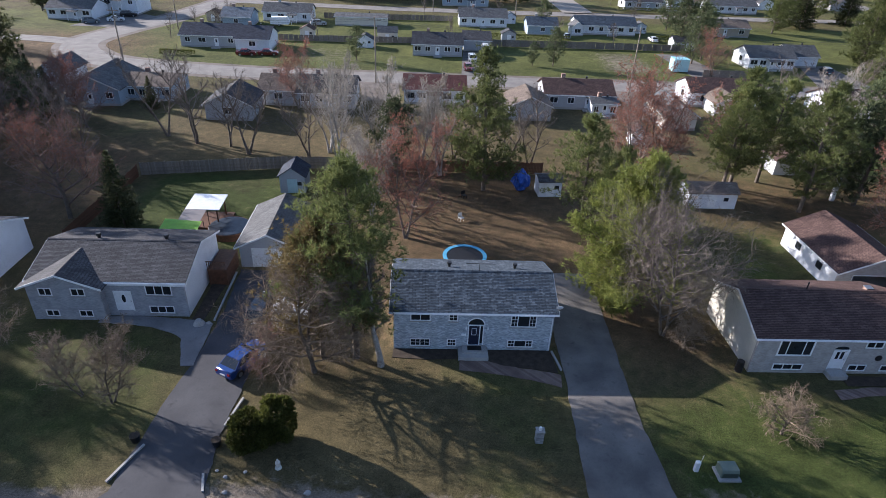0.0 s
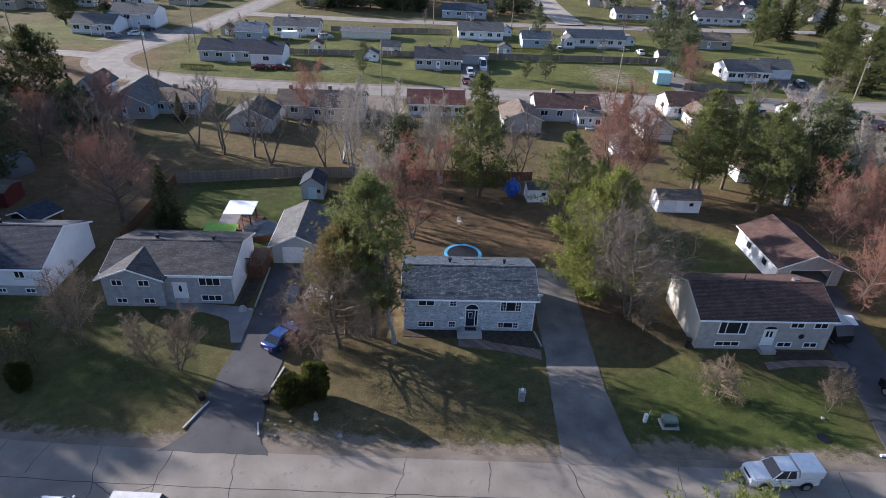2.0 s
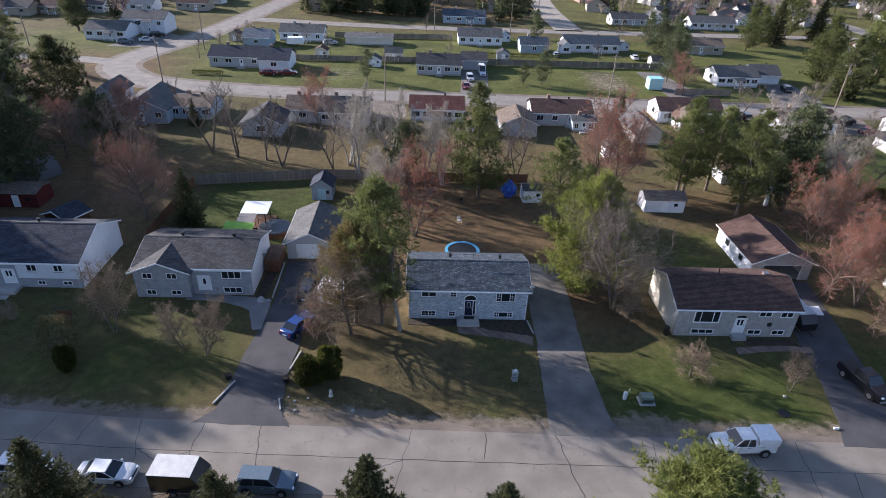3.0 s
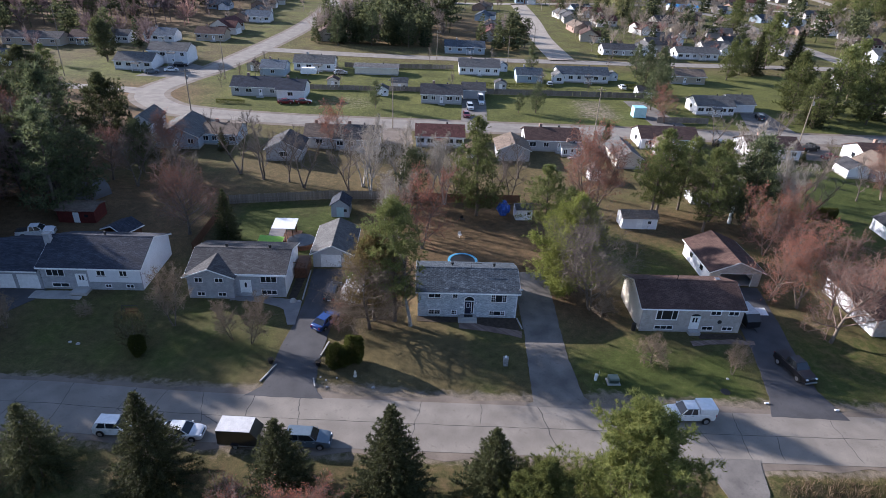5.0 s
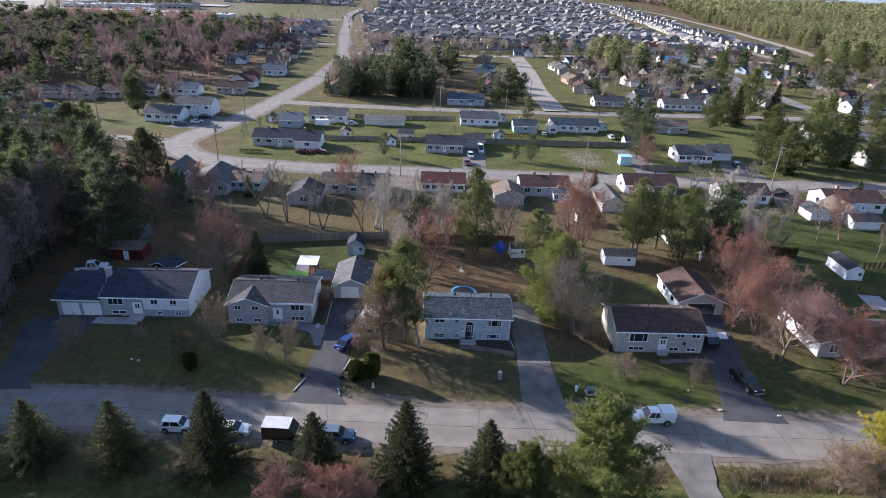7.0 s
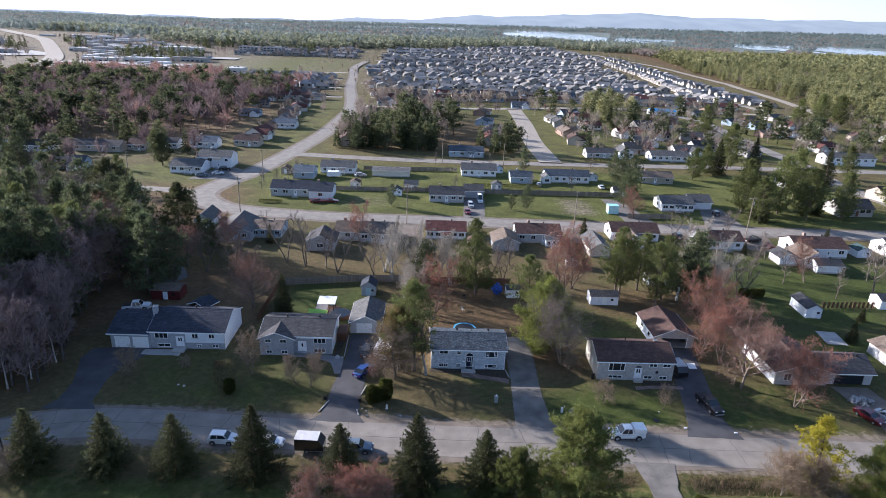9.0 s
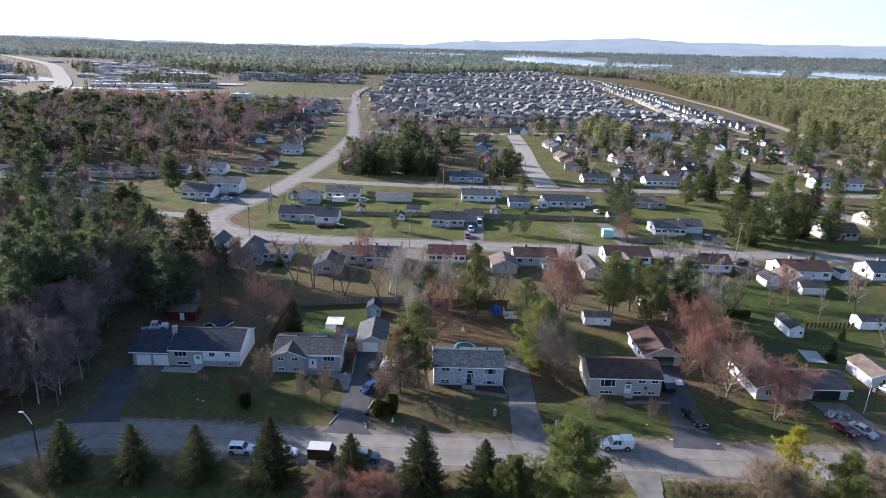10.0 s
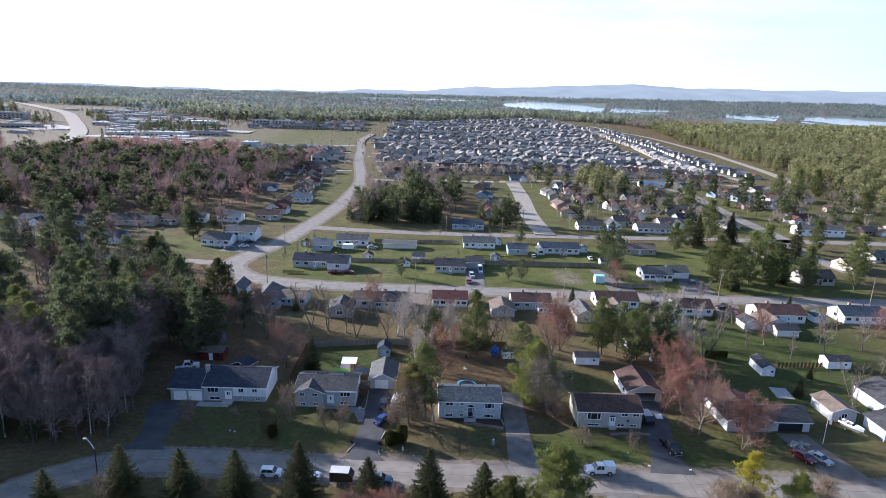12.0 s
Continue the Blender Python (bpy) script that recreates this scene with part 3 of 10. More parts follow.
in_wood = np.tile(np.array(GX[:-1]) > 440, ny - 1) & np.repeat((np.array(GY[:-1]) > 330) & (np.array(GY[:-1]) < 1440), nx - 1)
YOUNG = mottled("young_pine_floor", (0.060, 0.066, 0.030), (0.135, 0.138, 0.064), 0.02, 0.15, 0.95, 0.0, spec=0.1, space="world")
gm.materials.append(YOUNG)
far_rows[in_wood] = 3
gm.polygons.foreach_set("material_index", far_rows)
ground = tagged(new("ground", gm), "spring lawn, dry grass and leaf litter over level ground", "ground", kind="structure")

# the street in front, bending away at its west end
STREET_MID = smooth([(180, -27.5), (120, -24.6), (70, -22.7), (40, -21.7), (0, -20.6), (-30, -19.4), (-50, -17.9), (-62, -18.2), (-71, -21.2), (-79, -27.5), (-85, -37), (-90, -52), (-96, -80)], 10)
gravel = tagged(part("gravel_shoulder", ribbon([(x, y, 8.7 + 0.5 * math.sin(3.1 * k) + 0.4 * math.sin(7.7 * k)) for k, (x, y) in enumerate(STREET_MID)], 8.7, 0.02), GRAVEL, None), "pale gravel shoulder along the street", "road shoulder", kind="structure")
street = tagged(part("road", ribbon(STREET_MID, 7.2, 0.045), ROAD, None), "worn grey asphalt street with sealed cracks", "road", kind="structure")


def crack_strip(points, w, bm):
    left, right = [], []
    for i, p in enumerate(points):
        a, c = Vector(points[max(i - 1, 0)]), Vector(points[min(i + 1, len(points) - 1)])
        t = (c - a).normalized() if (c - a).length > 1e-6 else Vector((1, 0))
        n = Vector((-t.y, t.x)) * w / 2
        left.append(bm.verts.new((p[0] + n.x, p[1] + n.y, 0.050)))
        right.append(bm.verts.new((p[0] - n.x, p[1] - n.y, 0.050)))
    for i in range(len(points) - 1):
        bm.faces.new((right[i], right[i + 1], left[i + 1], left[i]))


rnd = random.Random(5)
cb = bmesh.new()
mids = [Vector(p) for p in STREET_MID if -96 < p[0] < 110 and p[1] > -60]
total = 0.0
seam = []
for a, c in zip(mids, mids[1:]):
    d = (c - a).length
    t = (c - a).normalized()
    n = Vector((-t.y, t.x))
    steps = max(1, int(d / 1.2))
    for k in range(steps):
        q = a + t * d * k / steps
        seam.append((q + n * (rnd.uniform(-0.05, 0.05) - 0.2))[:2])
    total += d
    if total > 4.0 and rnd.random() < 0.8:
        total = 0.0
        reach = (-3.55, 3.55) if rnd.random() < 0.7 else ((-3.55, -0.2) if rnd.random() < 0.5 else (-0.2, 3.55))
        lean, drift, line = rnd.uniform(-0.25, 0.25), 0.0, []
        s = reach[0]
        while s <= reach[1]:
            drift += rnd.uniform(-0.13, 0.13)
            line.append((a + t * (lean * s + drift) + n * s)[:2])
            s += 0.42
        crack_strip(line, rnd.uniform(0.035, 0.07), cb)
        if rnd.random() < 0.4 and len(line) > 8:
            m0, s0 = Vector(line[len(line) // 2]), rnd.choice((-1, 1))
            crack_strip([(m0 + t * s0 * k * 0.35 + n * (0.18 * k + rnd.uniform(-0.1, 0.1)))[:2] for k in range(7)], 0.06, cb)
crack_strip(seam, 0.06, cb)
tagged(part("sealed_cracks", cb, TAR, street, "dark tar lines over the cracks"), kind="stuff")

def road_z(x, y):
    return float(rise(np.array(x), np.array(y))) + (0.9 if y > 700 else 0.0)


# the street behind, and the roads beyond it
BACK_STREET = smooth([(320, 90), (160, 87.5), (80, 87.5), (0, 89), (-40, 90), (-70, 94.5), (-82, 102), (-88, 113), (-86, 128), (-80, 148), (-75, 180), (-68, 240), (-66, 300), (-68, 370), (-88, 520), (-100, 640), (-116, 780), (-112, 900)], 8)
tagged(part("gravel_shoulder", ribbon(BACK_STREET, 11.5, 0.02, 0.05, road_z), GRAVEL, None), "pale gravel shoulder along the back street", "road shoulder", kind="structure")
tagged(part("road", ribbon(BACK_STREET, 8.0, 0.05, 0.05, road_z), ROAD_MID, None), "pale asphalt street behind the gardens", "road", kind="structure")
for line, w, label in (([(-86, 113), (-100, 116), (-125, 118), (-160, 122)], 6.0, "pale side street to the west"),
                       (smooth([(-73, 186), (-20, 181), (40, 182), (100, 185), (160, 188), (320, 190)], 4), 8.0, "pale asphalt cross street"),
                       (smooth([(50, 184), (50, 240), (55, 310), (58, 388)], 4), 11.0, "wide pale street running away north"),
                       (smooth([(-66, 372), (0, 376), (58, 388), (120, 410), (220, 415), (300, 400)], 4), 9.0, "pale far street"),
                       (smooth([(174, 125), (172, 159), (180, 200), (183, 254), (191, 327), (191, 361), (175, 402)], 5), 9.0, "pale street curving through the near town"),
                       (smooth([(330, 430), (362, 565), (395, 773), (392, 977), (350, 1111), (330, 1200)], 5), 10.0, "pale gravel track along the wood"),
                       (smooth([(-398, 440), (-405, 476), (-428, 560), (-514, 755), (-647, 972), (-733, 1094), (-850, 1204), (-1000, 1350)], 6), 22.0, "wide pale highway"),
                       (smooth([(-440, 520), (-330, 560), (-240, 640), (-115, 700)], 5), 12.0, "pale access road")):
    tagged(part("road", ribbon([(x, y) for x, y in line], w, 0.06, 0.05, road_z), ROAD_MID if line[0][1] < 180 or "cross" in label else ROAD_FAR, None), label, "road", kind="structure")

# driveways, walks and beds of the near lots
edge_rnd = random.Random(17)


def worn_edge(outline, step=0.7, amount=0.075):
    """The outline with a slightly crumbled edge."""
    out = []
    for a, c in zip(outline, outline[1:] + outline[:1]):
        a, c = Vector(a), Vector(c)
        n = max(1, int((c - a).length / step))
        side = Vector((-(c - a).y, (c - a).x)).normalized()
        for k in range(n):
            out.append((a + (c - a) * k / n + side * edge_rnd.uniform(-amount, amount))[:2])
    return out


def paved(name, outline, material, label, z=0.055):
    return tagged(slab(name, worn_edge(outline), z, 0.06, material), label, "driveway" if "drive" in name else "path", kind="structure")


paved("driveway", [(-24.3, -14.6), (-26.0, -16.2), (-17.0, -16.6), (-18.2, -14.8), (-18.6, -10), (-18.2, -4), (-17.4, 3), (-16.8, 12.0), (-22.9, 12.0), (-22.6, 5), (-22.9, -1), (-23.8, -8)], DRIVE_DARK, "dark asphalt driveway between two houses")
paved("driveway", [(6.7, -16.4), (5.6, -17.2), (14.3, -17.6), (12.7, -15.6), (12.3, -9), (12.5, -2), (13.0, 9.0), (12.3, 12.5), (8.0, 12.5), (7.6, 4.0), (7.5, -3), (7.1, -9)], DRIVE_GREY, "long grey asphalt driveway beside the brick house")
paved("driveway", [(33.4, -18.3), (42.2, -18.8), (41.2, -14), (42.6, -6), (43.8, 0), (45.4, 9.4), (38.2, 9.4), (38.0, 0), (36.6, -8), (34.8, -15)], DRIVE_DARK, "dark asphalt driveway to an open garage")
paved("driveway", [(66.2, -20.5), (76.0, -21.0), (74.6, -14), (73.2, -8), (72.6, -3.2), (66.0, -3.0), (66.4, -8), (67.2, -13)], GRAVEL, "pale gravel driveway before a double garage", 0.05)
paved("driveway", [(-68.2, -14.6), (-59.6, -14.5), (-61.2, -12.6), (-61.7, -9.0), (-62.1, -5.5), (-61.4, -1.5), (-59.2, 2.0), (-58.9, 4.6), (-66.9, 4.6), (-69.6, 4.0), (-70.2, 0.5), (-68.6, -3.0), (-67.2, -7.4), (-66.9, -12.0)], DRIVE_DARK, "dark asphalt driveway widening to a double garage")
paved("driveway", [(22.8, -24.4), (29.0, -24.6), (27.5, -30), (27.0, -46), (22.6, -46), (23.6, -30)], DRIVE_GREY, "grey asphalt driveway across the ditch", 0.06)
paved("garden_walk", [(-1.2, -1.5), (-1.2, -2.6), (2.0, -3.2), (4.6, -3.7), (7.0, -4.6), (7.2, -3.1), (4.8, -2.5), (2.6, -2.1), (1.2, -1.5)], PAVER, "brown paver walk from the steps to the driveway", 0.06)
paved("garden_walk", [(-33.0, 2.9), (-30.0, 2.7), (-28.2, 2.4), (-26.3, 1.7), (-25.1, 0.8), (-24.6, -0.6), (-23.9, -2.6), (-22.9, -2.6), (-22.9, 0.7), (-23.0, 3.1), (-24.7, 3.4), (-28.3, 3.85), (-33, 3.9)], WALKGREY, "pale concrete walk curving to the driveway", 0.065)
paved("garden_walk", [(29.5, -4.6), (32.2, -4.2), (35.5, -4.0), (38.3, -4.3), (38.0, -5.2), (35.2, -5.0), (31.9, -5.2), (29.5, -5.6)], PAVER, "brown paver walk before the brown-roofed house", 0.065)
paved("garden_walk", [(-60.2, 4.2), (-55.2, 4.3), (-55.1, 3.1), (-53.2, 3.0), (-53.2, 2.2), (-60.2, 2.3)], CONCRETE, "pale concrete walk below the front windows", 0.065)
for outline, label in (([(1.3, -0.05), (1.3, -1.9), (4.8, -2.4), (7.0, -2.9), (6.8, -0.05)], "dark soil bed below the front windows"),
                       ([(-6.8, -0.05), (-6.8, -1.2), (-4, -1.4), (-1.3, -1.3), (-1.3, -0.05)], "dark soil bed along the brick front"),
                       ([(-25.0, 3.3), (-24.0, 3.3), (-23.5, 11.5), (-25.0, 11.5)], "dark soil bed along the side wall"),
                       ([(31, -2.8), (31, -4.0), (37.0, -3.9), (37.0, -2.8)], "dark soil bed under small windows")):
    tagged(slab("flower_bed", outline, 0.05, 0.05, SOIL), label, "flower bed", kind="structure")
for line, label in (([(-23.2, 11.4), (-23.0, 3.4)], "grey timber edging"), ([(-24.7, -13.9), (-23.9, -11.8), (-23.5, -10.8)], "pale kerb edging by the driveway"),
                    ([(-18.3, -14.6), (-18.7, -13.2)], "white kerb stone by the driveway"), ([(-18.5, -9.0), (-17.9, -6.2)], "pale kerb edging along the driveway"),
                    ([(6.9, -0.2), (7.3, -2.6)], "thin stone edging")):
    tagged(part("kerb_edging", ribbon(line, 0.16, 0.17, 0.16), CONCRETE, None), label, "kerb", kind="structure")
# lake water far off
WATER, wnt, wb = shell("lake_water", 0.08, spec=0.5)
wb.inputs["Base Color"].default_value = (0.10, 0.16, 0.22, 1)
bump(wnt, wb, node(wnt, "ShaderNodeTexNoise", Vector=place_of(wnt, "world"), Scale=0.08, Detail=4.0).outputs["Fac"], 0.25, 1.0)
rw = random.Random(3)
LAKES = ((500, 2500, 210, 560), (-60, 3000, 300, 110), (800, 2300, 110, 150), (1060, 1930, 90, 230), (1345, 1830, 170, 400))
for cx, cy, rx, ry in LAKES:
    pts = []
    for k in range(40):
        a = 2 * math.pi * k / 40
        r = 1 + 0.22 * math.sin(3 * a + cx) + 0.12 * math.sin(7 * a + cy) + rw.uniform(-0.07, 0.07)
        pts.append((cx + rx * r * math.cos(a), cy + ry * r * math.sin(a)))
    lb = bmesh.new()
    rim = [lb.verts.new((x, y, float(rise(np.array(x), np.array(y))) + 1.2)) for x, y in pts]
    hub = lb.verts.new((cx, cy, float(rise(np.array(cx * 1.0), np.array(cy * 1.0))) + 1.2))
    for a, c in zip(rim, rim[1:] + rim[:1]):
        lb.faces.new((hub, a, c))
    tagged(part("lake", lb, WATER, None), "pale bright lake water in the distance", "lake", kind="structure")

# ---- houses ----
def gable_roof(owner, w, y0, y1, eave, ridge, over, rake, material, thick=0.2, trim=None, vents=(), caps=True):
    """A roof with its ridge along x; w is the half width of the walls."""
    trim = trim or WHITE
    mid = (y0 + y1) / 2
    k = (ridge - eave) / (mid - y0)
    a, c = -w - rake, w + rake
    ef = eave - over * k
    out = [(y0 - over, ef), (y0 - over, ef + thick), (mid, ridge + thick), (y1 + over, ef + thick), (y1 + over, ef), (mid, ridge)]
    roof = part("roof", prism(out, "x", a, c), material, owner)
    part("fascia", box(a, c, y0 - over - 0.035, y0 - over - 0.003, ef - 0.02, ef + thick - 0.03), trim, roof)
    part("fascia", box(a, c, y1 + over + 0.003, y1 + over + 0.035, ef - 0.02, ef + thick - 0.03), trim, roof)
    for x0, x1 in ((a - 0.035, a - 0.003), (c + 0.003, c + 0.035)):
        part("rake_board", prism([(y0 - over, ef - 0.02), (y0 - over, ef + thick - 0.02), (mid, ridge + thick - 0.02), (y1 + over, ef + thick - 0.02), (y1 + over, ef - 0.02), (mid, ridge - 0.02)], "x", x0, x1), trim, roof)
    part("gutter", box(a, c, y0 - over - 0.13, y0 - over - 0.04, ef + 0.02, ef + 0.13, bev=0.02), trim, roof)
    if caps:
        part("ridge_cap", prism([(mid - 0.16, ridge + thick - 0.16 * k + 0.004), (mid - 0.16, ridge + thick - 0.16 * k + 0.03), (mid, ridge + thick + 0.04), (mid + 0.16, ridge + thick - 0.16 * k + 0.03), (mid + 0.16, ridge + thick - 0.16 * k + 0.004), (mid, ridge + thick + 0.004)], "x", a, c), material, roof)
    for vx, vy, vr in vents:
        vz = ridge - abs(vy - mid) * k + thick
        b = cyl(vx, vy, vz - 0.15, vz + 0.32, vr * 0.6, sides=12)
        cyl(vx, vy, vz + 0.32, vz + 0.50, vr, vr * 0.85, 12, b)
        part("roof_vent", b, BLACK, roof, "black metal roof vent")
    return roof


def end_wall(owner, x0, x1, y0, y1, eave, ridge, material, z0=0.0):
    mid = (y0 + y1) / 2
    return part("wall", prism([(y0, z0), (y1, z0), (y1, eave), (mid, ridge - 0.01), (y0, eave)], "x", x0, x1), material, owner)


def front_door(owner, x0, x1, z0, z1, y, material, lights="oval", side=None):
    fr = bmesh.new()
    for a, c, d, e in ((x0, x0 + 0.08, z0, z1), (x1 - 0.08, x1, z0, z1), (x0 + 0.08, x1 - 0.08, z1 - 0.08, z1)):
        box(a, c, y - 0.03, y + 0.12, d, e, fr)
    if side:
        box(side - 0.04, side + 0.04, y - 0.03, y + 0.12, z0, z1 - 0.08, fr)
    d = part("door", fr, WHITE, owner)
    xr = (side - 0.04) if side else x1 - 0.08
    part("door_leaf", box(x0 + 0.08, xr, y + 0.04, y + 0.09, z0, z1 - 0.08, bev=0.006), material, d)
    if side:
        part("pane", box(side + 0.04, x1 - 0.08, y + 0.06, y + 0.075, z0 + 0.1, z1 - 0.08), DARKPANE, d)
    mx = (x0 + 0.08 + xr) / 2
    if lights == "oval":
        b = bmesh.new()
        bmesh.ops.create_cone(b, cap_ends=True, segments=24, radius1=1, radius2=1, depth=1, matrix=Matrix.Translation((mx, y + 0.03, z0 + 1.25)) @ Matrix.Rotation(radians(90), 4, "X") @ Matrix.Diagonal((0.16, 0.42, 0.02, 1)))
        part("pane", b, DARKPANE, d)
    elif lights == "arch":
        b = bmesh.new()
        for a, c, e, f in ((mx - 0.21, mx - 0.17, z0 + 1.0, z0 + 1.75), (mx + 0.17, mx + 0.21, z0 + 1.0, z0 + 1.75), (mx - 0.17, mx + 0.17, z0 + 1.0, z0 + 1.04), (mx - 0.17, mx + 0.17, z0 + 1.71, z0 + 1.75)):
            box(a, c, y + 0.02, y + 0.038, e, f, b)
        part("moulding", b, WHITE, d)
    else:
        for s in (-1, 1):
            part("pane", box(mx + s * 0.2 - 0.12, mx + s * 0.2 + 0.12, y + 0.024, y + 0.038, z0 + 1.05, z0 + 1.78), DARKPANE, d)
    part("door_handle", box(xr - 0.12, xr - 0.07, y - 0.03, y + 0.038, z0 + 0.95, z0 + 1.08, bev=0.01), GREY_METAL, d)
    return d


def garage_door(owner, x0, x1, z0, z1, y, material=None):
    d = part("garage_door", box(x0, x1, y + 0.03, y + 0.08, z0, z1), material or WHITE, owner)
    n = 4
    for i in range(n):
        za, zb = z0 + (z1 - z0) * i / n, z0 + (z1 - z0) * (i + 1) / n
        part("panel", box(x0 + 0.05, x1 - 0.05, y - 0.01, y + 0.028, za + 0.03, zb - 0.03, bev=0.012), material or WHITE, d)
    return d


def raised_bungalow(name, label, x, y, w, depth, eave, ridge, front, sides, roof_mat, holes, over=0.45, rake=0.35, vents=(), rz=0.0):
    """A gabled house whose front looks along -y. holes: openings (x0, x1, z0, z1) in the front wall."""
    h = thing(name, label, "house", x, y, 0, rz)
    part("wall", holed(-w, w, 0, eave, 0.0, 0.22, holes), front, h)
    part("wall", box(-w, w, depth - 0.22, depth, 0, eave), sides, h)
    end_wall(h, -w, -w + 0.22, 0.222, depth - 0.222, eave, ridge, sides)
    end_wall(h, w - 0.22, w, 0.222, depth - 0.222, eave, ridge, sides)
    part("attic_floor", box(-w + 0.23, w - 0.23, 0.23, depth - 0.23, eave - 0.12, eave - 0.02), ROOM, h)
    part("inner_wall", box(-w + 0.23, w - 0.23, depth * 0.55, depth * 0.55 + 0.1, 0, eave - 0.13), ROOM, h)
    gable_roof(h, w, 0.0, depth, eave, ridge, over, rake, roof_mat, vents=vents)
    return h


# the grey-blue brick house in the middle
H = [(-5.35, -3.65, 3.02, 3.74), (-2.15, -1.35, 3.02, 3.74), (3.1, 5.3, 2.5, 3.74), (-5.35, -3.65, 0.34, 1.14), (-2.2, -1.4, 0.34, 1.14), (3.0, 5.2, 0.34, 1.12), (-0.45, 0.9, 0.55, 3.35)]
main = raised_bungalow("house", "grey-blue brick raised bungalow with a slate shingle roof", 0.0, 0.0, 6.75, 8.3, 3.82, 5.26, BRICK_BLUE, SIDING_WHITE, ROOF_SLATE, H, over=0.12, vents=((-2.0, 5.5, 0.22), (3.9, 5.3, 0.22)))
window(main, *H[0], sashes=2, bars=(0, 0))
window(main, *H[1], sashes=1, bars=(1, 1))
window(main, *H[2], sashes=(3.7, 4.7), bars=(1, 2))
window(main, *H[3], sashes=2, bars=(1, 1))
window(main, *H[4], sashes=1, bars=(2, 1))
window(main, *H[5], sashes=(3.6, 4.6), bars=(1, 1))
front_door(main, -0.45, 0.9, 0.55, 2.65, 0.0, NAVY, "arch", side=0.56)
ab = bmesh.new()
arc = [(0.225 + 0.675 * math.cos(math.pi * k / 16), 2.66 + 0.66 * math.sin(math.pi * k / 16)) for k in range(17)]
prism(arc, "y", 0.05, 0.07, ab)
fan = part("fanlight", ab, DARKPANE, main, "arched dark fanlight over the door")
rb = bmesh.new()
for (a, b_), (c, d) in zip(arc, arc[1:]):
    prism([(a, b_), (0.225 + (a - 0.225) * 1.13, 2.66 + (b_ - 2.66) * 1.13), (0.225 + (c - 0.225) * 1.13, 2.66 + (d - 2.66) * 1.13), (c, d)], "y", -0.03, 0.09, rb)
part("arch_trim", rb, WHITE, fan)
# brick spandrels beside the arch fill the square opening
sp = bmesh.new()
for s in (-1, 1):
    pts = [(0.225 + s * 0.675, 2.66)] + [(0.225 + s * 0.675 * math.cos(math.pi / 2 * k / 8), 2.66 + 0.66 * math.sin(math.pi / 2 * k / 8)) for k in range(1, 9)] + [(0.225, 3.35), (0.225 + s * 0.675, 3.35)]
    prism(pts, "y", 0.012, 0.2, sp)
part("brick_spandrel", sp, BRICK_BLUE, main)
for lx in (-0.62, 1.22):
    part("wall_lamp", cyl(lx, -0.08, 2.25, 2.5, 0.07, 0.05, 8), WHITE, main, "small white wall lamp")
part("mail_box", box(-1.0, -0.6, -0.12, -0.004, 1.55, 1.75, bev=0.02), WHITE, main, "white wall letter box")
part("downpipe", rod((6.62, -0.07, 0.1), (6.62, -0.07, 3.5), 0.045), WHITE, main)
st = bmesh.new()
box(-1.25, 1.3, -1.5, -0.004, 0, 0.36, st, 0.02)
box(-0.9, 1.15, -1.0, -0.006, 0.362, 0.54, st, 0.02)
stoop = tagged(part("front_steps", st, CONCRETE, None), "grey concrete front steps before a navy door", "steps")
tagged(part("door_mat", box(-0.45, 0.75, -0.75, -0.2, 0.542, 0.56), BLACK, None), "dark door mat on the concrete steps", "mat")
# dish on the eave, tv aerial on the ridge
dish = thing("satellite_dish", "pale grey satellite dish on the roof edge", "satellite dish", 7.0, 0.2, 3.75)
db = bmesh.new()
bmesh.ops.create_uvsphere(db, u_segments=20, v_segments=12, radius=0.42)
bmesh.ops.delete(db, geom=[v for v in db.verts if v.co.z > -0.22], context="VERTS")
bmesh.ops.rotate(db, cent=(0, 0, 0), matrix=Matrix.Rotation(radians(-62), 3, "X"), verts=db.verts)
bmesh.ops.translate(db, vec=(0.12, 0.25, 0.85), verts=db.verts)
bmesh.ops.solidify(db, geom=db.faces[:], thickness=0.02)
part("reflector", db, plain("dish_grey", (0.5, 0.51, 0.53), 0.4), dish)
part("mast", rod((0, 0, -0.1), (0.05, 0.05, 0.5), 0.03), GREY_METAL, dish)
part("feed_arm", rod((0.1, -0.1, 0.4), (0.15, -0.5, 0.6), 0.02), GREY_METAL, dish)
aerial = thing("roof_aerial", "thin dark aerial on the roof ridge", "aerial", 0.6, 4.15, 5.45)
part("mast", rod((0, 0, 0), (0, 0, 0.75), 0.03), BLACK, aerial)
part("cross_bar", rod((-1.2, 0, 0.72), (1.4, 0, 0.72), 0.03), BLACK, aerial)

# the grey brick house with a front gable, west of it
H = [(3.2, 5.5, 2.3, 3.45), (3.2, 5.4, 0.35, 1.15), (0.35, 1.9, 0.6, 2.7)]
west = raised_bungalow("house", "grey brick bungalow with a charcoal roof and front gable", -32.0, 4.0, 6.6, 9.4, 3.6, 5.02, BRICK_GREY, SIDING_WHITE, ROOF_CHAR, H, over=0.15, vents=((-2.6, 5.2, 0.26), (3.6, 5.2, 0.26)))
window(west, *H[0], sashes=3, bars=(0, 1))
window(west, *H[1], sashes=3)
front_door(west, *H[2], 0.0, WHITE, "oval")
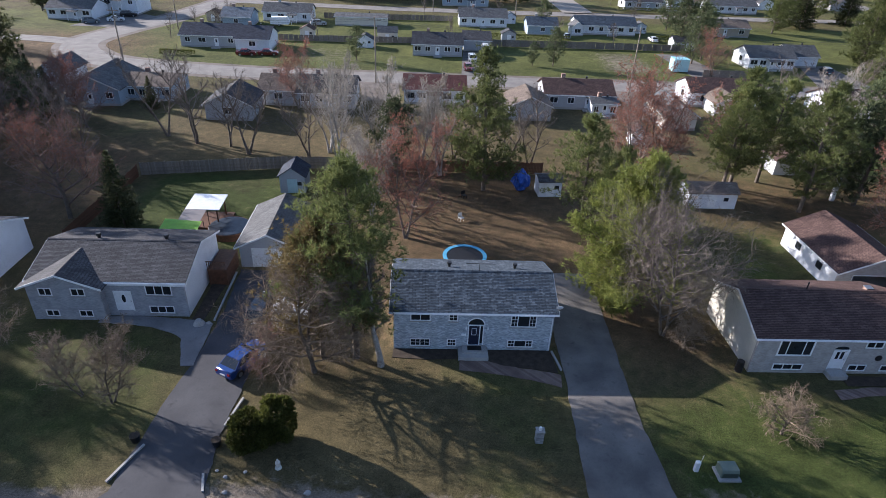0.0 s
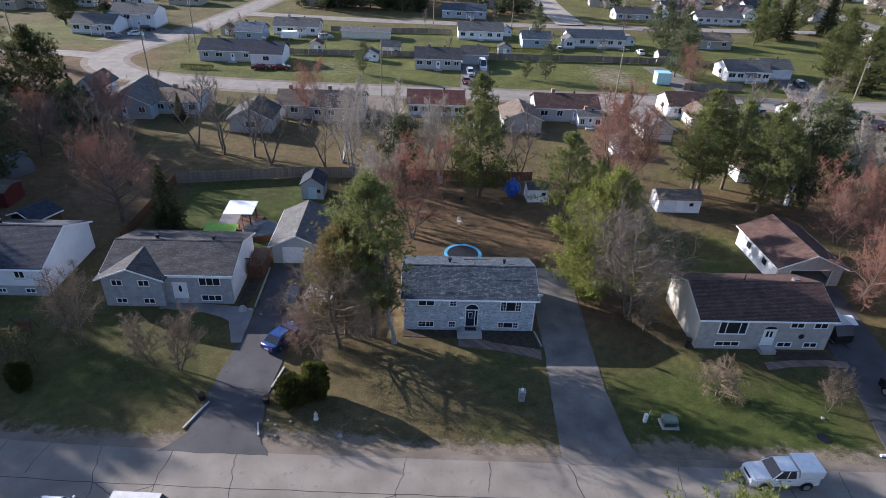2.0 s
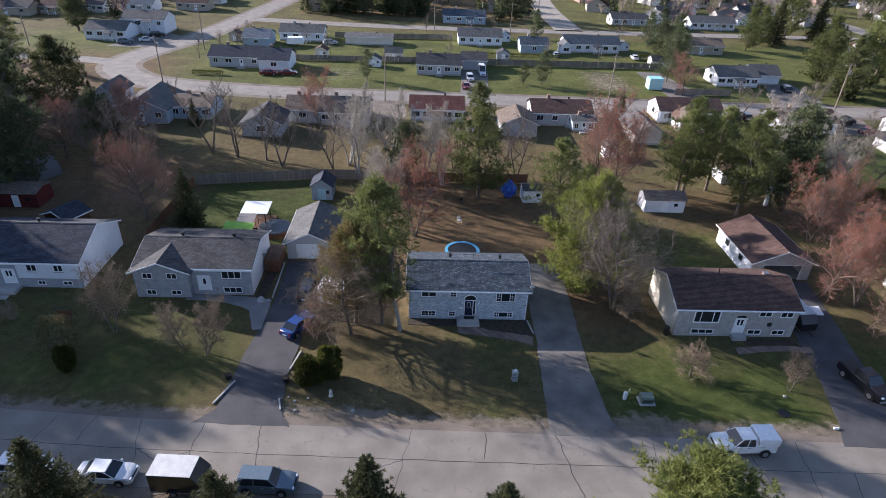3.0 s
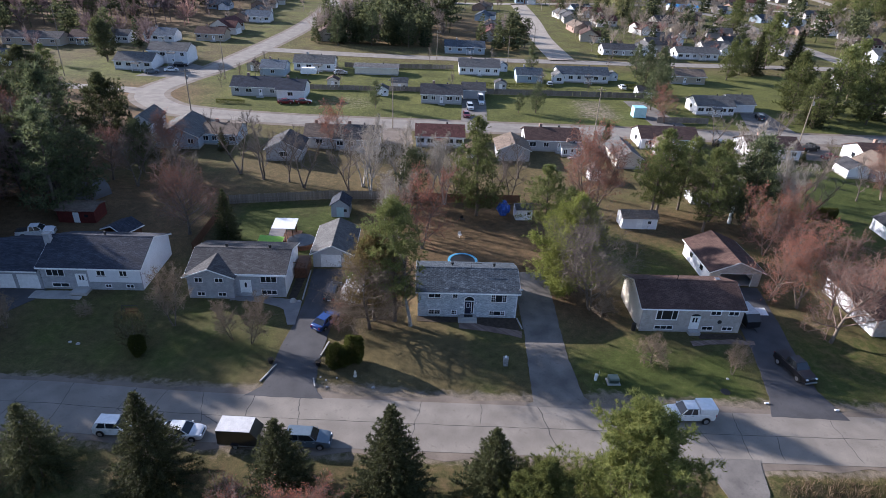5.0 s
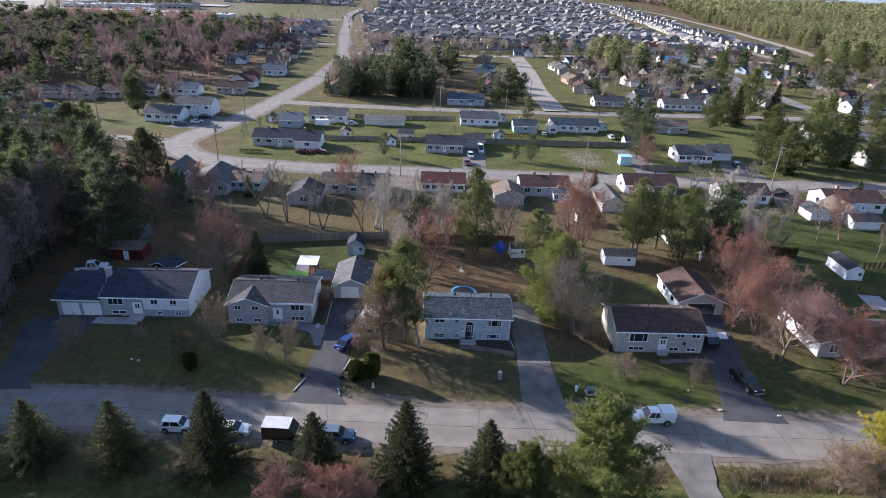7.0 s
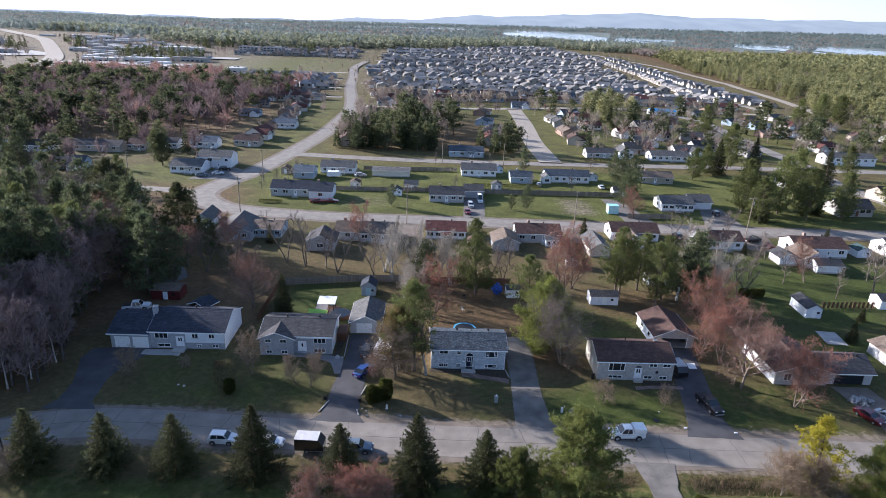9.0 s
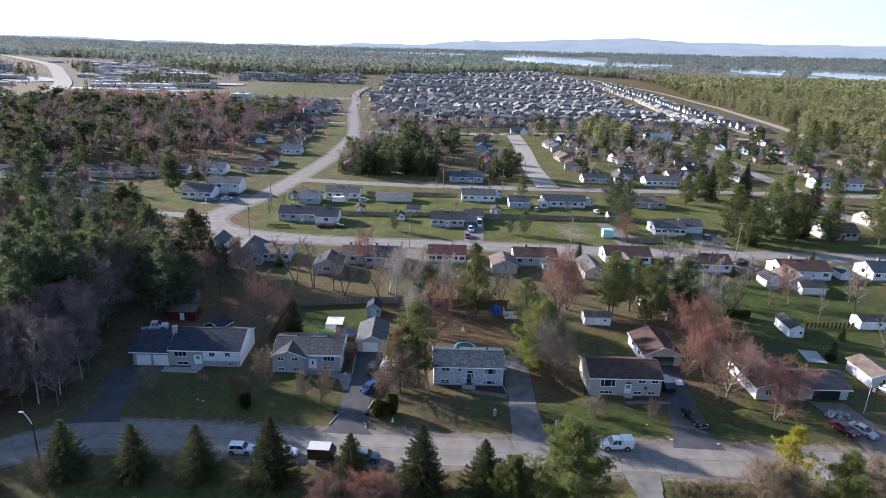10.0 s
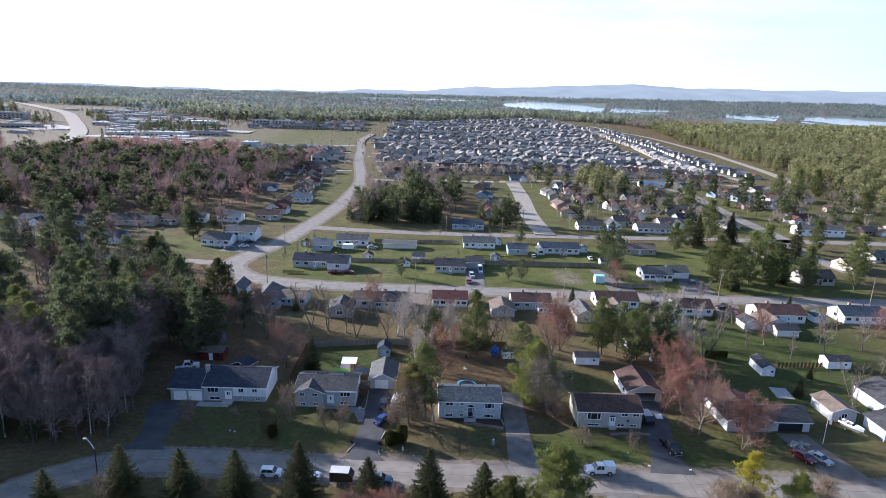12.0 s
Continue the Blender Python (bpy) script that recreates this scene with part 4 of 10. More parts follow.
# the bay under the front gable
BAY = [(-5.6, -4.45, 2.55, 3.35), (-2.85, -1.65, 2.55, 3.35), (-5.5, -4.35, 0.35, 1.05), (-2.65, -1.45, 0.35, 1.05)]
part("bay_wall", holed(-6.6, -0.4, 0, 3.6, -0.7, -0.5, BAY), BRICK_GREY, west)
for x0, x1 in ((-6.6, -6.4), (-0.6, -0.4)):
    part("bay_wall", box(x0, x1, -0.498, -0.004, 0, 3.6), BRICK_GREY, west)
for hole in BAY:
    window(west, *hole, y=-0.7, sashes=2)
    part("blind", box(hole[0], hole[1], -0.42, -0.4, hole[2], hole[3]), OFFWHITE, west)
gb = bmesh.new()
for pts in ([(-7.1, 3.42), (-7.1, 3.60), (-3.5, 4.93), (-3.5, 4.75)], [(0.1, 3.42), (0.1, 3.60), (-3.5, 4.93), (-3.5, 4.75)]):
    prism(pts, "y", -1.15, 3.6, gb)
gable = part("gable_roof", gb, ROOF_CHAR, west)
part("fascia", prism([(-7.1, 3.38), (-7.1, 3.58), (-3.5, 4.96), (0.1, 3.58), (0.1, 3.38), (-3.5, 4.78)], "y", -1.19, -1.155), WHITE, gable)
part("gable_wall", prism([(-6.6, 3.604), (-0.4, 3.604), (-3.5, 4.76)], "y", -0.7, -0.5), BRICK_GREY, west)
part("fascia", box(0.15, 6.9, -0.2, -0.16, 3.38, 3.56), WHITE, west)
tagged(part("deck_porch", box(-25.2, -23.4, 9.2, 13.2, 0, 1.7), DARKWOOD, None), "dark stained timber deck beside the house", "deck")
rail = thing("deck_railing", "dark stained timber deck railing", "railing", -24.3, 9.2, 1.7)
for k in range(10):
    part("baluster", box(-0.9 + 0.19 * k, -0.85 + 0.19 * k, 0, 0.05, 0, 0.9), DARKWOOD, rail)
part("handrail", box(-0.95, 0.95, -0.03, 0.08, 0.9, 0.97), DARKWOOD, rail)
tagged(part("boulder", cyl(-24.2, 2.9, 0.03, 0.5, 0.55, 0.25, 9), CONCRETE, None), "pale rounded boulder by the walk", "boulder")

# the long house further west, with a double garage
H = [(-6.05, -3.55, 2.05, 3.3), (3.95, 5.05, 2.25, 3.2), (0.85, 2.05, 2.25, 3.2), (-5.65, -3.25, 0.3, 1.0), (4.55, 5.65, 0.35, 0.95), (1.65, 2.55, 0.35, 0.95), (-2.15, -0.65, 0.45, 2.55)]
far_west = raised_bungalow("house", "long grey brick and white house with a dark blue roof", -52.45, 4.9, 6.85, 10.6, 3.5, 5.7, BRICK_GREY, SIDING_WHITE, ROOF_BLUE, H, over=0.3, vents=((-0.2, 6.2, 0.24),))
part("white_cladding", holed(-0.35, 6.85, 1.3, 3.42, -0.05, -0.004, [H[1], H[2]]), SIDING_WHITE, far_west)
window(far_west, *H[0], sashes=3)
window(far_west, *H[1], y=-0.04, sashes=2)
window(far_west, *H[2], y=-0.04, sashes=2)
for k in (3, 4, 5):
    window(far_west, *H[k], sashes=2)
part("fascia", box(-7.2, 7.2, -0.34, -0.304, 3.3, 3.48), WHITE, far_west)
front_door(far_west, *H[6], 0.0, WHITE, "twin")
ga = thing("garage", "attached double garage with two white doors", "garage", -62.95, 4.7)
part("wall", holed(-3.6, 3.62, 0, 3.1, 0, 0.2, [(-2.95, -0.1, 0.0, 2.35), (0.35, 3.3, 0.0, 2.35)]), BRICK_GREY, ga)
part("wall", box(-3.6, -3.4, 0.202, 9.6, 0, 3.1), BRICK_GREY, ga)
part("wall", box(-3.398, 3.62, 9.4, 9.6, 0, 3.1), BRICK_GREY, ga)
garage_door(ga, -2.95, -0.1, 0, 2.35, 0.05)
garage_door(ga, 0.35, 3.3, 0, 2.35, 0.05)
part("roof", prism([(-0.5, 2.95), (-0.5, 3.13), (5.0, 5.32), (10.1, 3.13), (10.1, 2.95), (5.0, 5.12)], "x", -4.1, 3.62), ROOF_BLUE, ga)
part("fascia", box(-4.1, 3.62, -0.54, -0.503, 2.92, 3.12), WHITE, ga)
chim = thing("chimney", "grey brick chimney on the dark roof", "chimney", -59.6, 9.0, 4.4)
part("chimney_body", box(-0.4, 0.4, -0.4, 0.4, 0, 2.2), BRICK_GREY, chim)
part("cap", box(-0.5, 0.5, -0.5, 0.5, 2.202, 2.32), CONCRETE, chim)
tagged(part("front_steps", box(-55.0, -52.7, 3.2, 4.88, 0, 0.42, bev=0.02), CONCRETE, None), "low concrete steps below a white door", "steps")

# the beige brick house with a brown roof, east of the driveway
H = [(-5.0, -2.0, 1.85, 3.5), (2.3, 3.8, 2.75, 3.48), (4.75, 6.25, 2.72, 3.48), (-4.9, -2.3, 0.32, 1.0), (1.6, 3.2, 0.3, 1.0), (4.4, 5.9, 0.3, 0.98), (-0.2, 1.15, 0.5, 2.9)]
east = raised_bungalow("house", "beige brick raised bungalow with a brown shingle roof", 30.05, -2.4, 6.85, 8.6, 3.6, 5.4, BRICK_BEIGE, SIDING_CREAM, ROOF_BROWN, H, over=0.15, vents=())
window(east, *H[0], sashes=(-4.2, -2.8), bars=(0, 0), f=0.13)
for k, s in ((1, 2), (2, 2), (3, 3), (4, 2), (5, 2)):
    window(east, *H[k], sashes=s, f=0.1)
front_door(east, -0.2, 1.15, 0.5, 2.55, 0.0, WHITE, "twin")
af = bmesh.new()
arc = [(0.475 + 0.6 * math.cos(math.pi * k / 14), 2.56 + 0.33 * math.sin(math.pi * k / 14)) for k in range(15)]
prism(arc, "y", 0.05, 0.07, af)
part("fanlight", af, DARKPANE, east)
sp = bmesh.new()
for s in (-1, 1):
    pts = [(0.475 + s * 0.675, 2.56)] + [(0.475 + s * 0.66 * math.cos(math.pi / 2 * k / 8), 2.57 + 0.33 * math.sin(math.pi / 2 * k / 8)) for k in range(1, 9)] + [(0.475 + s * 0.001, 2.9), (0.475 + s * 0.675, 2.9)]
    prism(pts, "y", 0.012, 0.2, sp)
part("brick_spandrel", sp, BRICK_BEIGE, east)
orn = part("wall_ornament", cyl(4.1, 0, 0, 0.04, 0.3, sides=10), BLACK, east, "dark round wall ornament")
orn.matrix_local = pose(3.85, -0.03, 1.75, 90, 0, 0) @ Matrix.Translation((-4.1, 0, 0))
tagged(part("front_steps", box(29.75, 31.3, -3.3, -2.42, 0, 0.46, bev=0.02), CONCRETE, None), "concrete front steps below a white door", "steps")
ch2 = thing("chimney", "low brown chimney at the roof end", "chimney", 34.8, 2.6, 4.8)
part("chimney_body", box(-0.28, 0.28, -0.25, 0.25, 0, 0.7), BRICK_RED, ch2)
part("cap", box(-0.32, 0.32, -0.29, 0.29, 0.702, 0.76), GREY_METAL, ch2)
tagged(part("rain_barrel", cyl(22.5, -2.2, 0, 1.05, 0.33, 0.3, 14), BLACK, None), "black rain barrel at the house corner", "barrel")
part("vent_pipe", rod((29.0 - 30.05, 4.6, 5.2), (29.0 - 30.05, 4.6, 6.2), 0.06), BLACK, east)


def garage(label, x, y, w, depth, eave, ridge, wall_mat, front_mat, roof_mat, door, open_door=False, rz=0.0, side_windows=0):
    """A gable-fronted garage: the ridge runs away from the door, the front looks along -y."""
    g = thing("garage", label, "garage", x, y, 0, rz)
    part("wall", holed(-w, w, 0, eave, 0, 0.18, [(door[0], door[1], 0.0, door[2])]), front_mat, g)
    part("gable", prism([(-w, eave + 0.002), (w, eave + 0.002), (0, ridge - 0.02)], "y", 0, 0.18), front_mat, g)
    part("wall", box(-w, -w + 0.16, 0.182, depth - 0.162, 0, eave), wall_mat, g)
    part("wall", box(w - 0.16, w, 0.182, depth - 0.162, 0, eave), wall_mat, g)
    part("wall", prism([(-w, 0), (w, 0), (w, eave), (0, ridge - 0.02), (-w, eave)], "y", depth - 0.16, depth), wall_mat, g)
    k = (ridge - eave) / w
    ov = 0.4
    roof = part("roof", prism([(-w - ov, eave - ov * k), (-w - ov, eave - ov * k + 0.16), (0, ridge + 0.16), (w + ov, eave - ov * k + 0.16), (w + ov, eave - ov * k), (0, ridge)], "y", -0.4, depth + 0.3), roof_mat, g)
    part("rake_board", prism([(-w - ov, eave - ov * k - 0.03), (-w - ov, eave - ov * k + 0.14), (0, ridge + 0.14), (w + ov, eave - ov * k + 0.14), (w + ov, eave - ov * k - 0.03), (0, ridge - 0.03)], "y", -0.44, -0.404), WHITE, roof)
    for s in (-1, 1):
        part("fascia", box(s * (w + ov) - 0.02 + s * 0.025, s * (w + ov) + 0.02 + s * 0.025, -0.4, depth + 0.3, eave - ov * k, eave - ov * k + 0.15), WHITE, roof)
    if not open_door:
        garage_door(g, door[0], door[1], 0, door[2], 0.06)
    else:
        part("garage_floor", box(-w + 0.17, w - 0.17, 0.19, depth - 0.17, 0.0, 0.06), CONCRETE, g)
    tr = bmesh.new()
    box(door[0] - 0.1, door[0], -0.03, 0.06, 0, door[2] + 0.1, tr)
    box(door[1], door[1] + 0.1, -0.03, 0.06, 0, door[2] + 0.1, tr)
    box(door[0], door[1], -0.03, 0.06, door[2], door[2] + 0.1, tr)
    part("door_trim", tr, WHITE, g)
    for k2 in range(side_windows):
        yy0 = depth * (0.3 + 0.4 * k2)
        wi = part("window", box(-w - 0.03, -w - 0.002, yy0 - 0.5, yy0 + 0.5, 1.1, 1.9), BLACK, g)
        part("pane", box(-w - 0.045, -w - 0.032, yy0 - 0.42, yy0 + 0.42, 1.18, 1.82), DARKPANE, wi)
    return g


garage("pale grey garage with a white door and grey shingles", -20.0, 12.6, 3.0, 9.2, 2.5, 3.9, SIDING_GREY, SIDING_GREY, ROOF_GREY, (-1.7, 1.2, 2.15))
og = garage("open double garage with white siding and a brown roof", 41.7, 9.8, 4.0, 10.2, 2.6, 4.3, SIDING_WHITE, BRICK_BEIGE, ROOF_BROWN, (-2.4, 2.6, 2.15), open_door=True, side_windows=2)
tagged(part("workbench", box(38.5, 40.2, 17.8, 19.4, 0.06, 1.0, bev=0.02), DARKWOOD, None), "dark workbench inside the open garage", "workbench")

# the house further east: white side wall, gable front, garage wing
hx = thing("house", "beige brick house with white side wall and brown roof", "house", 60.4, -2.7)
part("wall", holed(-4.9, 4.9, 0, 2.9, 0, 0.2, [(-3.3, -1.9, 0.9, 2.35), (1.4, 3.4, 0.9, 2.35)]), BRICK_BEIGE, hx)
part("gable", prism([(-4.9, 2.902), (4.9, 2.902), (0, 4.4)], "y", 0, 0.2), BRICK_BEIGE, hx)
part("wall", box(-4.9, -4.7, 0.202, 11.6, 0, 2.9), SIDING_WHITE, hx)
part("wall", box(4.7, 4.9, 0.202, 11.6, 0, 2.9), SIDING_WHITE, hx)
part("wall", prism([(-4.9, 0), (4.9, 0), (4.9, 2.9), (0, 4.4), (-4.9, 2.9)], "y", 11.602, 11.8), SIDING_WHITE, hx)
rf = part("roof", prism([(-5.4, 2.72), (-5.4, 2.9), (0, 4.62), (5.4, 2.9), (5.4, 2.72), (0, 4.42)], "y", -0.5, 12.2), ROOF_BROWN, hx)
part("rake_board", prism([(-5.4, 2.69), (-5.4, 2.88), (0, 4.6), (5.4, 2.88), (5.4, 2.69), (0, 4.4)], "y", -0.54, -0.504), WHITE, rf)
window(hx, -3.3, -1.9, 0.9, 2.35, sashes=2)
window(hx, 1.4, 3.4, 0.9, 2.35, sashes=2)
hg = thing("garage", "garage wing with a wide pale door and dark roof", "garage", 69.8, -2.2)
part("wall", holed(-4.3, 4.0, 0, 2.5, 0, 0.2, [(-2.9, 2.5, 0, 2.15)]), SIDING_GREY, hg)
part("wall", box(3.8, 4.0, 0.202, 7.0, 0, 2.5), SIDING_GREY, hg)
part("wall", box(-4.3, 4.0, 7.002, 7.2, 0, 2.5), SIDING_GREY, hg)
part("gable", prism([(0.2, 2.502), (7.0, 2.502), (3.6, 4.2)], "x", 3.8, 4.0), SIDING_GREY, hg)
part("roof", prism([(-0.5, 2.3), (-0.5, 2.48), (3.6, 4.5), (7.7, 2.48), (7.7, 2.3), (3.6, 4.3)], "x", -5.2, 4.4), ROOF_CHAR, hg)
part("fascia", box(-4.4, 4.4, -0.54, -0.503, 2.28, 2.47), WHITE, hg)
garage_door(hg, -2.9, 2.5, 0.0, 2.15, 0.08, DARKPANE)
part("roof_vent", cyl(2.3, 3.0, 4.1, 4.7, 0.16, sides=10), BLACK, hg)


def far_house(label, x0, x1, y, depth, eave, ridge, wall_mat, roof_mat, wins=3, turned=False, group="", door=True, z=0.0):
    """A gabled house some way off, with its windows and door on the side that shows."""
    w, cx = (x1 - x0) / 2, (x0 + x1) / 2
    h = thing("house", label, "house", cx, y, z, 0.0, group)
    if turned:
        part("wall", prism([(-w, 0), (w, 0), (w, eave), (0, ridge), (-w, eave)], "y", 0, depth), wall_mat, h)
        k = (ridge - eave) / w
        roof = part("roof", prism([(-w - 0.4, eave - 0.4 * k + 0.01), (-w - 0.4, eave - 0.4 * k + 0.2), (0, ridge + 0.2), (w + 0.4, eave - 0.4 * k + 0.2), (w + 0.4, eave - 0.4 * k + 0.01), (0, ridge + 0.01)], "y", -0.4, depth + 0.4), roof_mat, h)
        part("rake_board", prism([(-w - 0.4, eave - 0.4 * k), (-w - 0.4, eave - 0.4 * k + 0.17), (0, ridge + 0.17), (w + 0.4, eave - 0.4 * k + 0.17), (w + 0.4, eave - 0.4 * k), (0, ridge)], "y", -0.44, -0.404), WHITE, roof)
    else:
        part("wall", prism([(0, 0), (depth, 0), (depth, eave), (depth / 2, ridge), (0, eave)], "x", -w, w), wall_mat, h)
        k = (ridge - eave) / (depth / 2)
        roof = part("roof", prism([(-0.4, eave - 0.4 * k + 0.01), (-0.4, eave - 0.4 * k + 0.2), (depth / 2, ridge + 0.2), (depth + 0.4, eave - 0.4 * k + 0.2), (depth + 0.4, eave - 0.4 * k + 0.01), (depth / 2, ridge + 0.01)], "x", -w - 0.35, w + 0.35), roof_mat, h)
        part("fascia", box(-w - 0.35, w + 0.35, -0.44, -0.404, eave - 0.4 * k, eave - 0.4 * k + 0.18), WHITE, roof)
        part("roof_vent", cyl(w * 0.3, depth * 0.55, ridge, ridge + 0.55, 0.2, sides=8), BLACK, roof)
    part("foundation", box(-w - 0.03, w + 0.03, -0.03, depth + 0.03, 0, 0.4), CONCRETE, h)
    n = wins + (1 if door else 0)
    mark = len(label) % 4
    if not turned and mark != 1 and wins:
        part("chimney", box(-w * 0.45, -w * 0.45 + 0.7, depth * 0.52, depth * 0.52 + 0.7, ridge - 0.6, ridge + 0.9), BRICK_RED if mark else CONCRETE, roof)
    if wins > 2 and not turned:
        side = part("side_window", box(-w - 0.05, -w - 0.004, depth * 0.45, depth * 0.45 + 1.3, eave - 1.6, eave - 0.5), DARKPANE, h)
    for i in range(n):
        c = -w + 2 * w * (i + 0.5) / n
        if door and i == n // 2:
            part("doorstep", box(c - 1.0, c + 1.0, -1.5, -0.034, 0, 0.3), CONCRETE, h)
            if mark < 2 and not turned:
                part("porch_roof", prism([(-1.9, eave - 0.55), (-1.9, eave - 0.45), (-0.42, eave - 0.12), (-0.42, eave - 0.22)], "x", c - 1.5, c + 1.5), roof_mat, h)
                for px in (c - 1.35, c + 1.35):
                    part("porch_post", box(px - 0.07, px + 0.07, -1.8, -1.66, 0, eave - 0.5), WHITE, h)
            d = part("door", box(c - 0.5, c + 0.5, -0.05, -0.004, 0.15, 2.25), WHITE, h)
            part("pane", box(c - 0.2, c + 0.2, -0.07, -0.054, 1.2, 1.9), DARKPANE, d)
        else:
            ww = min(0.8, w / n * 0.7) * (0.8, 1.15, 1.0)[(i + mark) % 3]
            wi = part("window", box(c - ww, c + ww, -0.05, -0.004, eave - 1.65, eave - 0.45), WHITE, h)
            part("pane", box(c - ww + 0.09, c - 0.04, -0.065, -0.053, eave - 1.55, eave - 0.55), DARKPANE, wi)
            part("pane", box(c + 0.04, c + ww - 0.09, -0.065, -0.053, eave - 1.55, eave - 0.55), DARKPANE, wi)
    return h


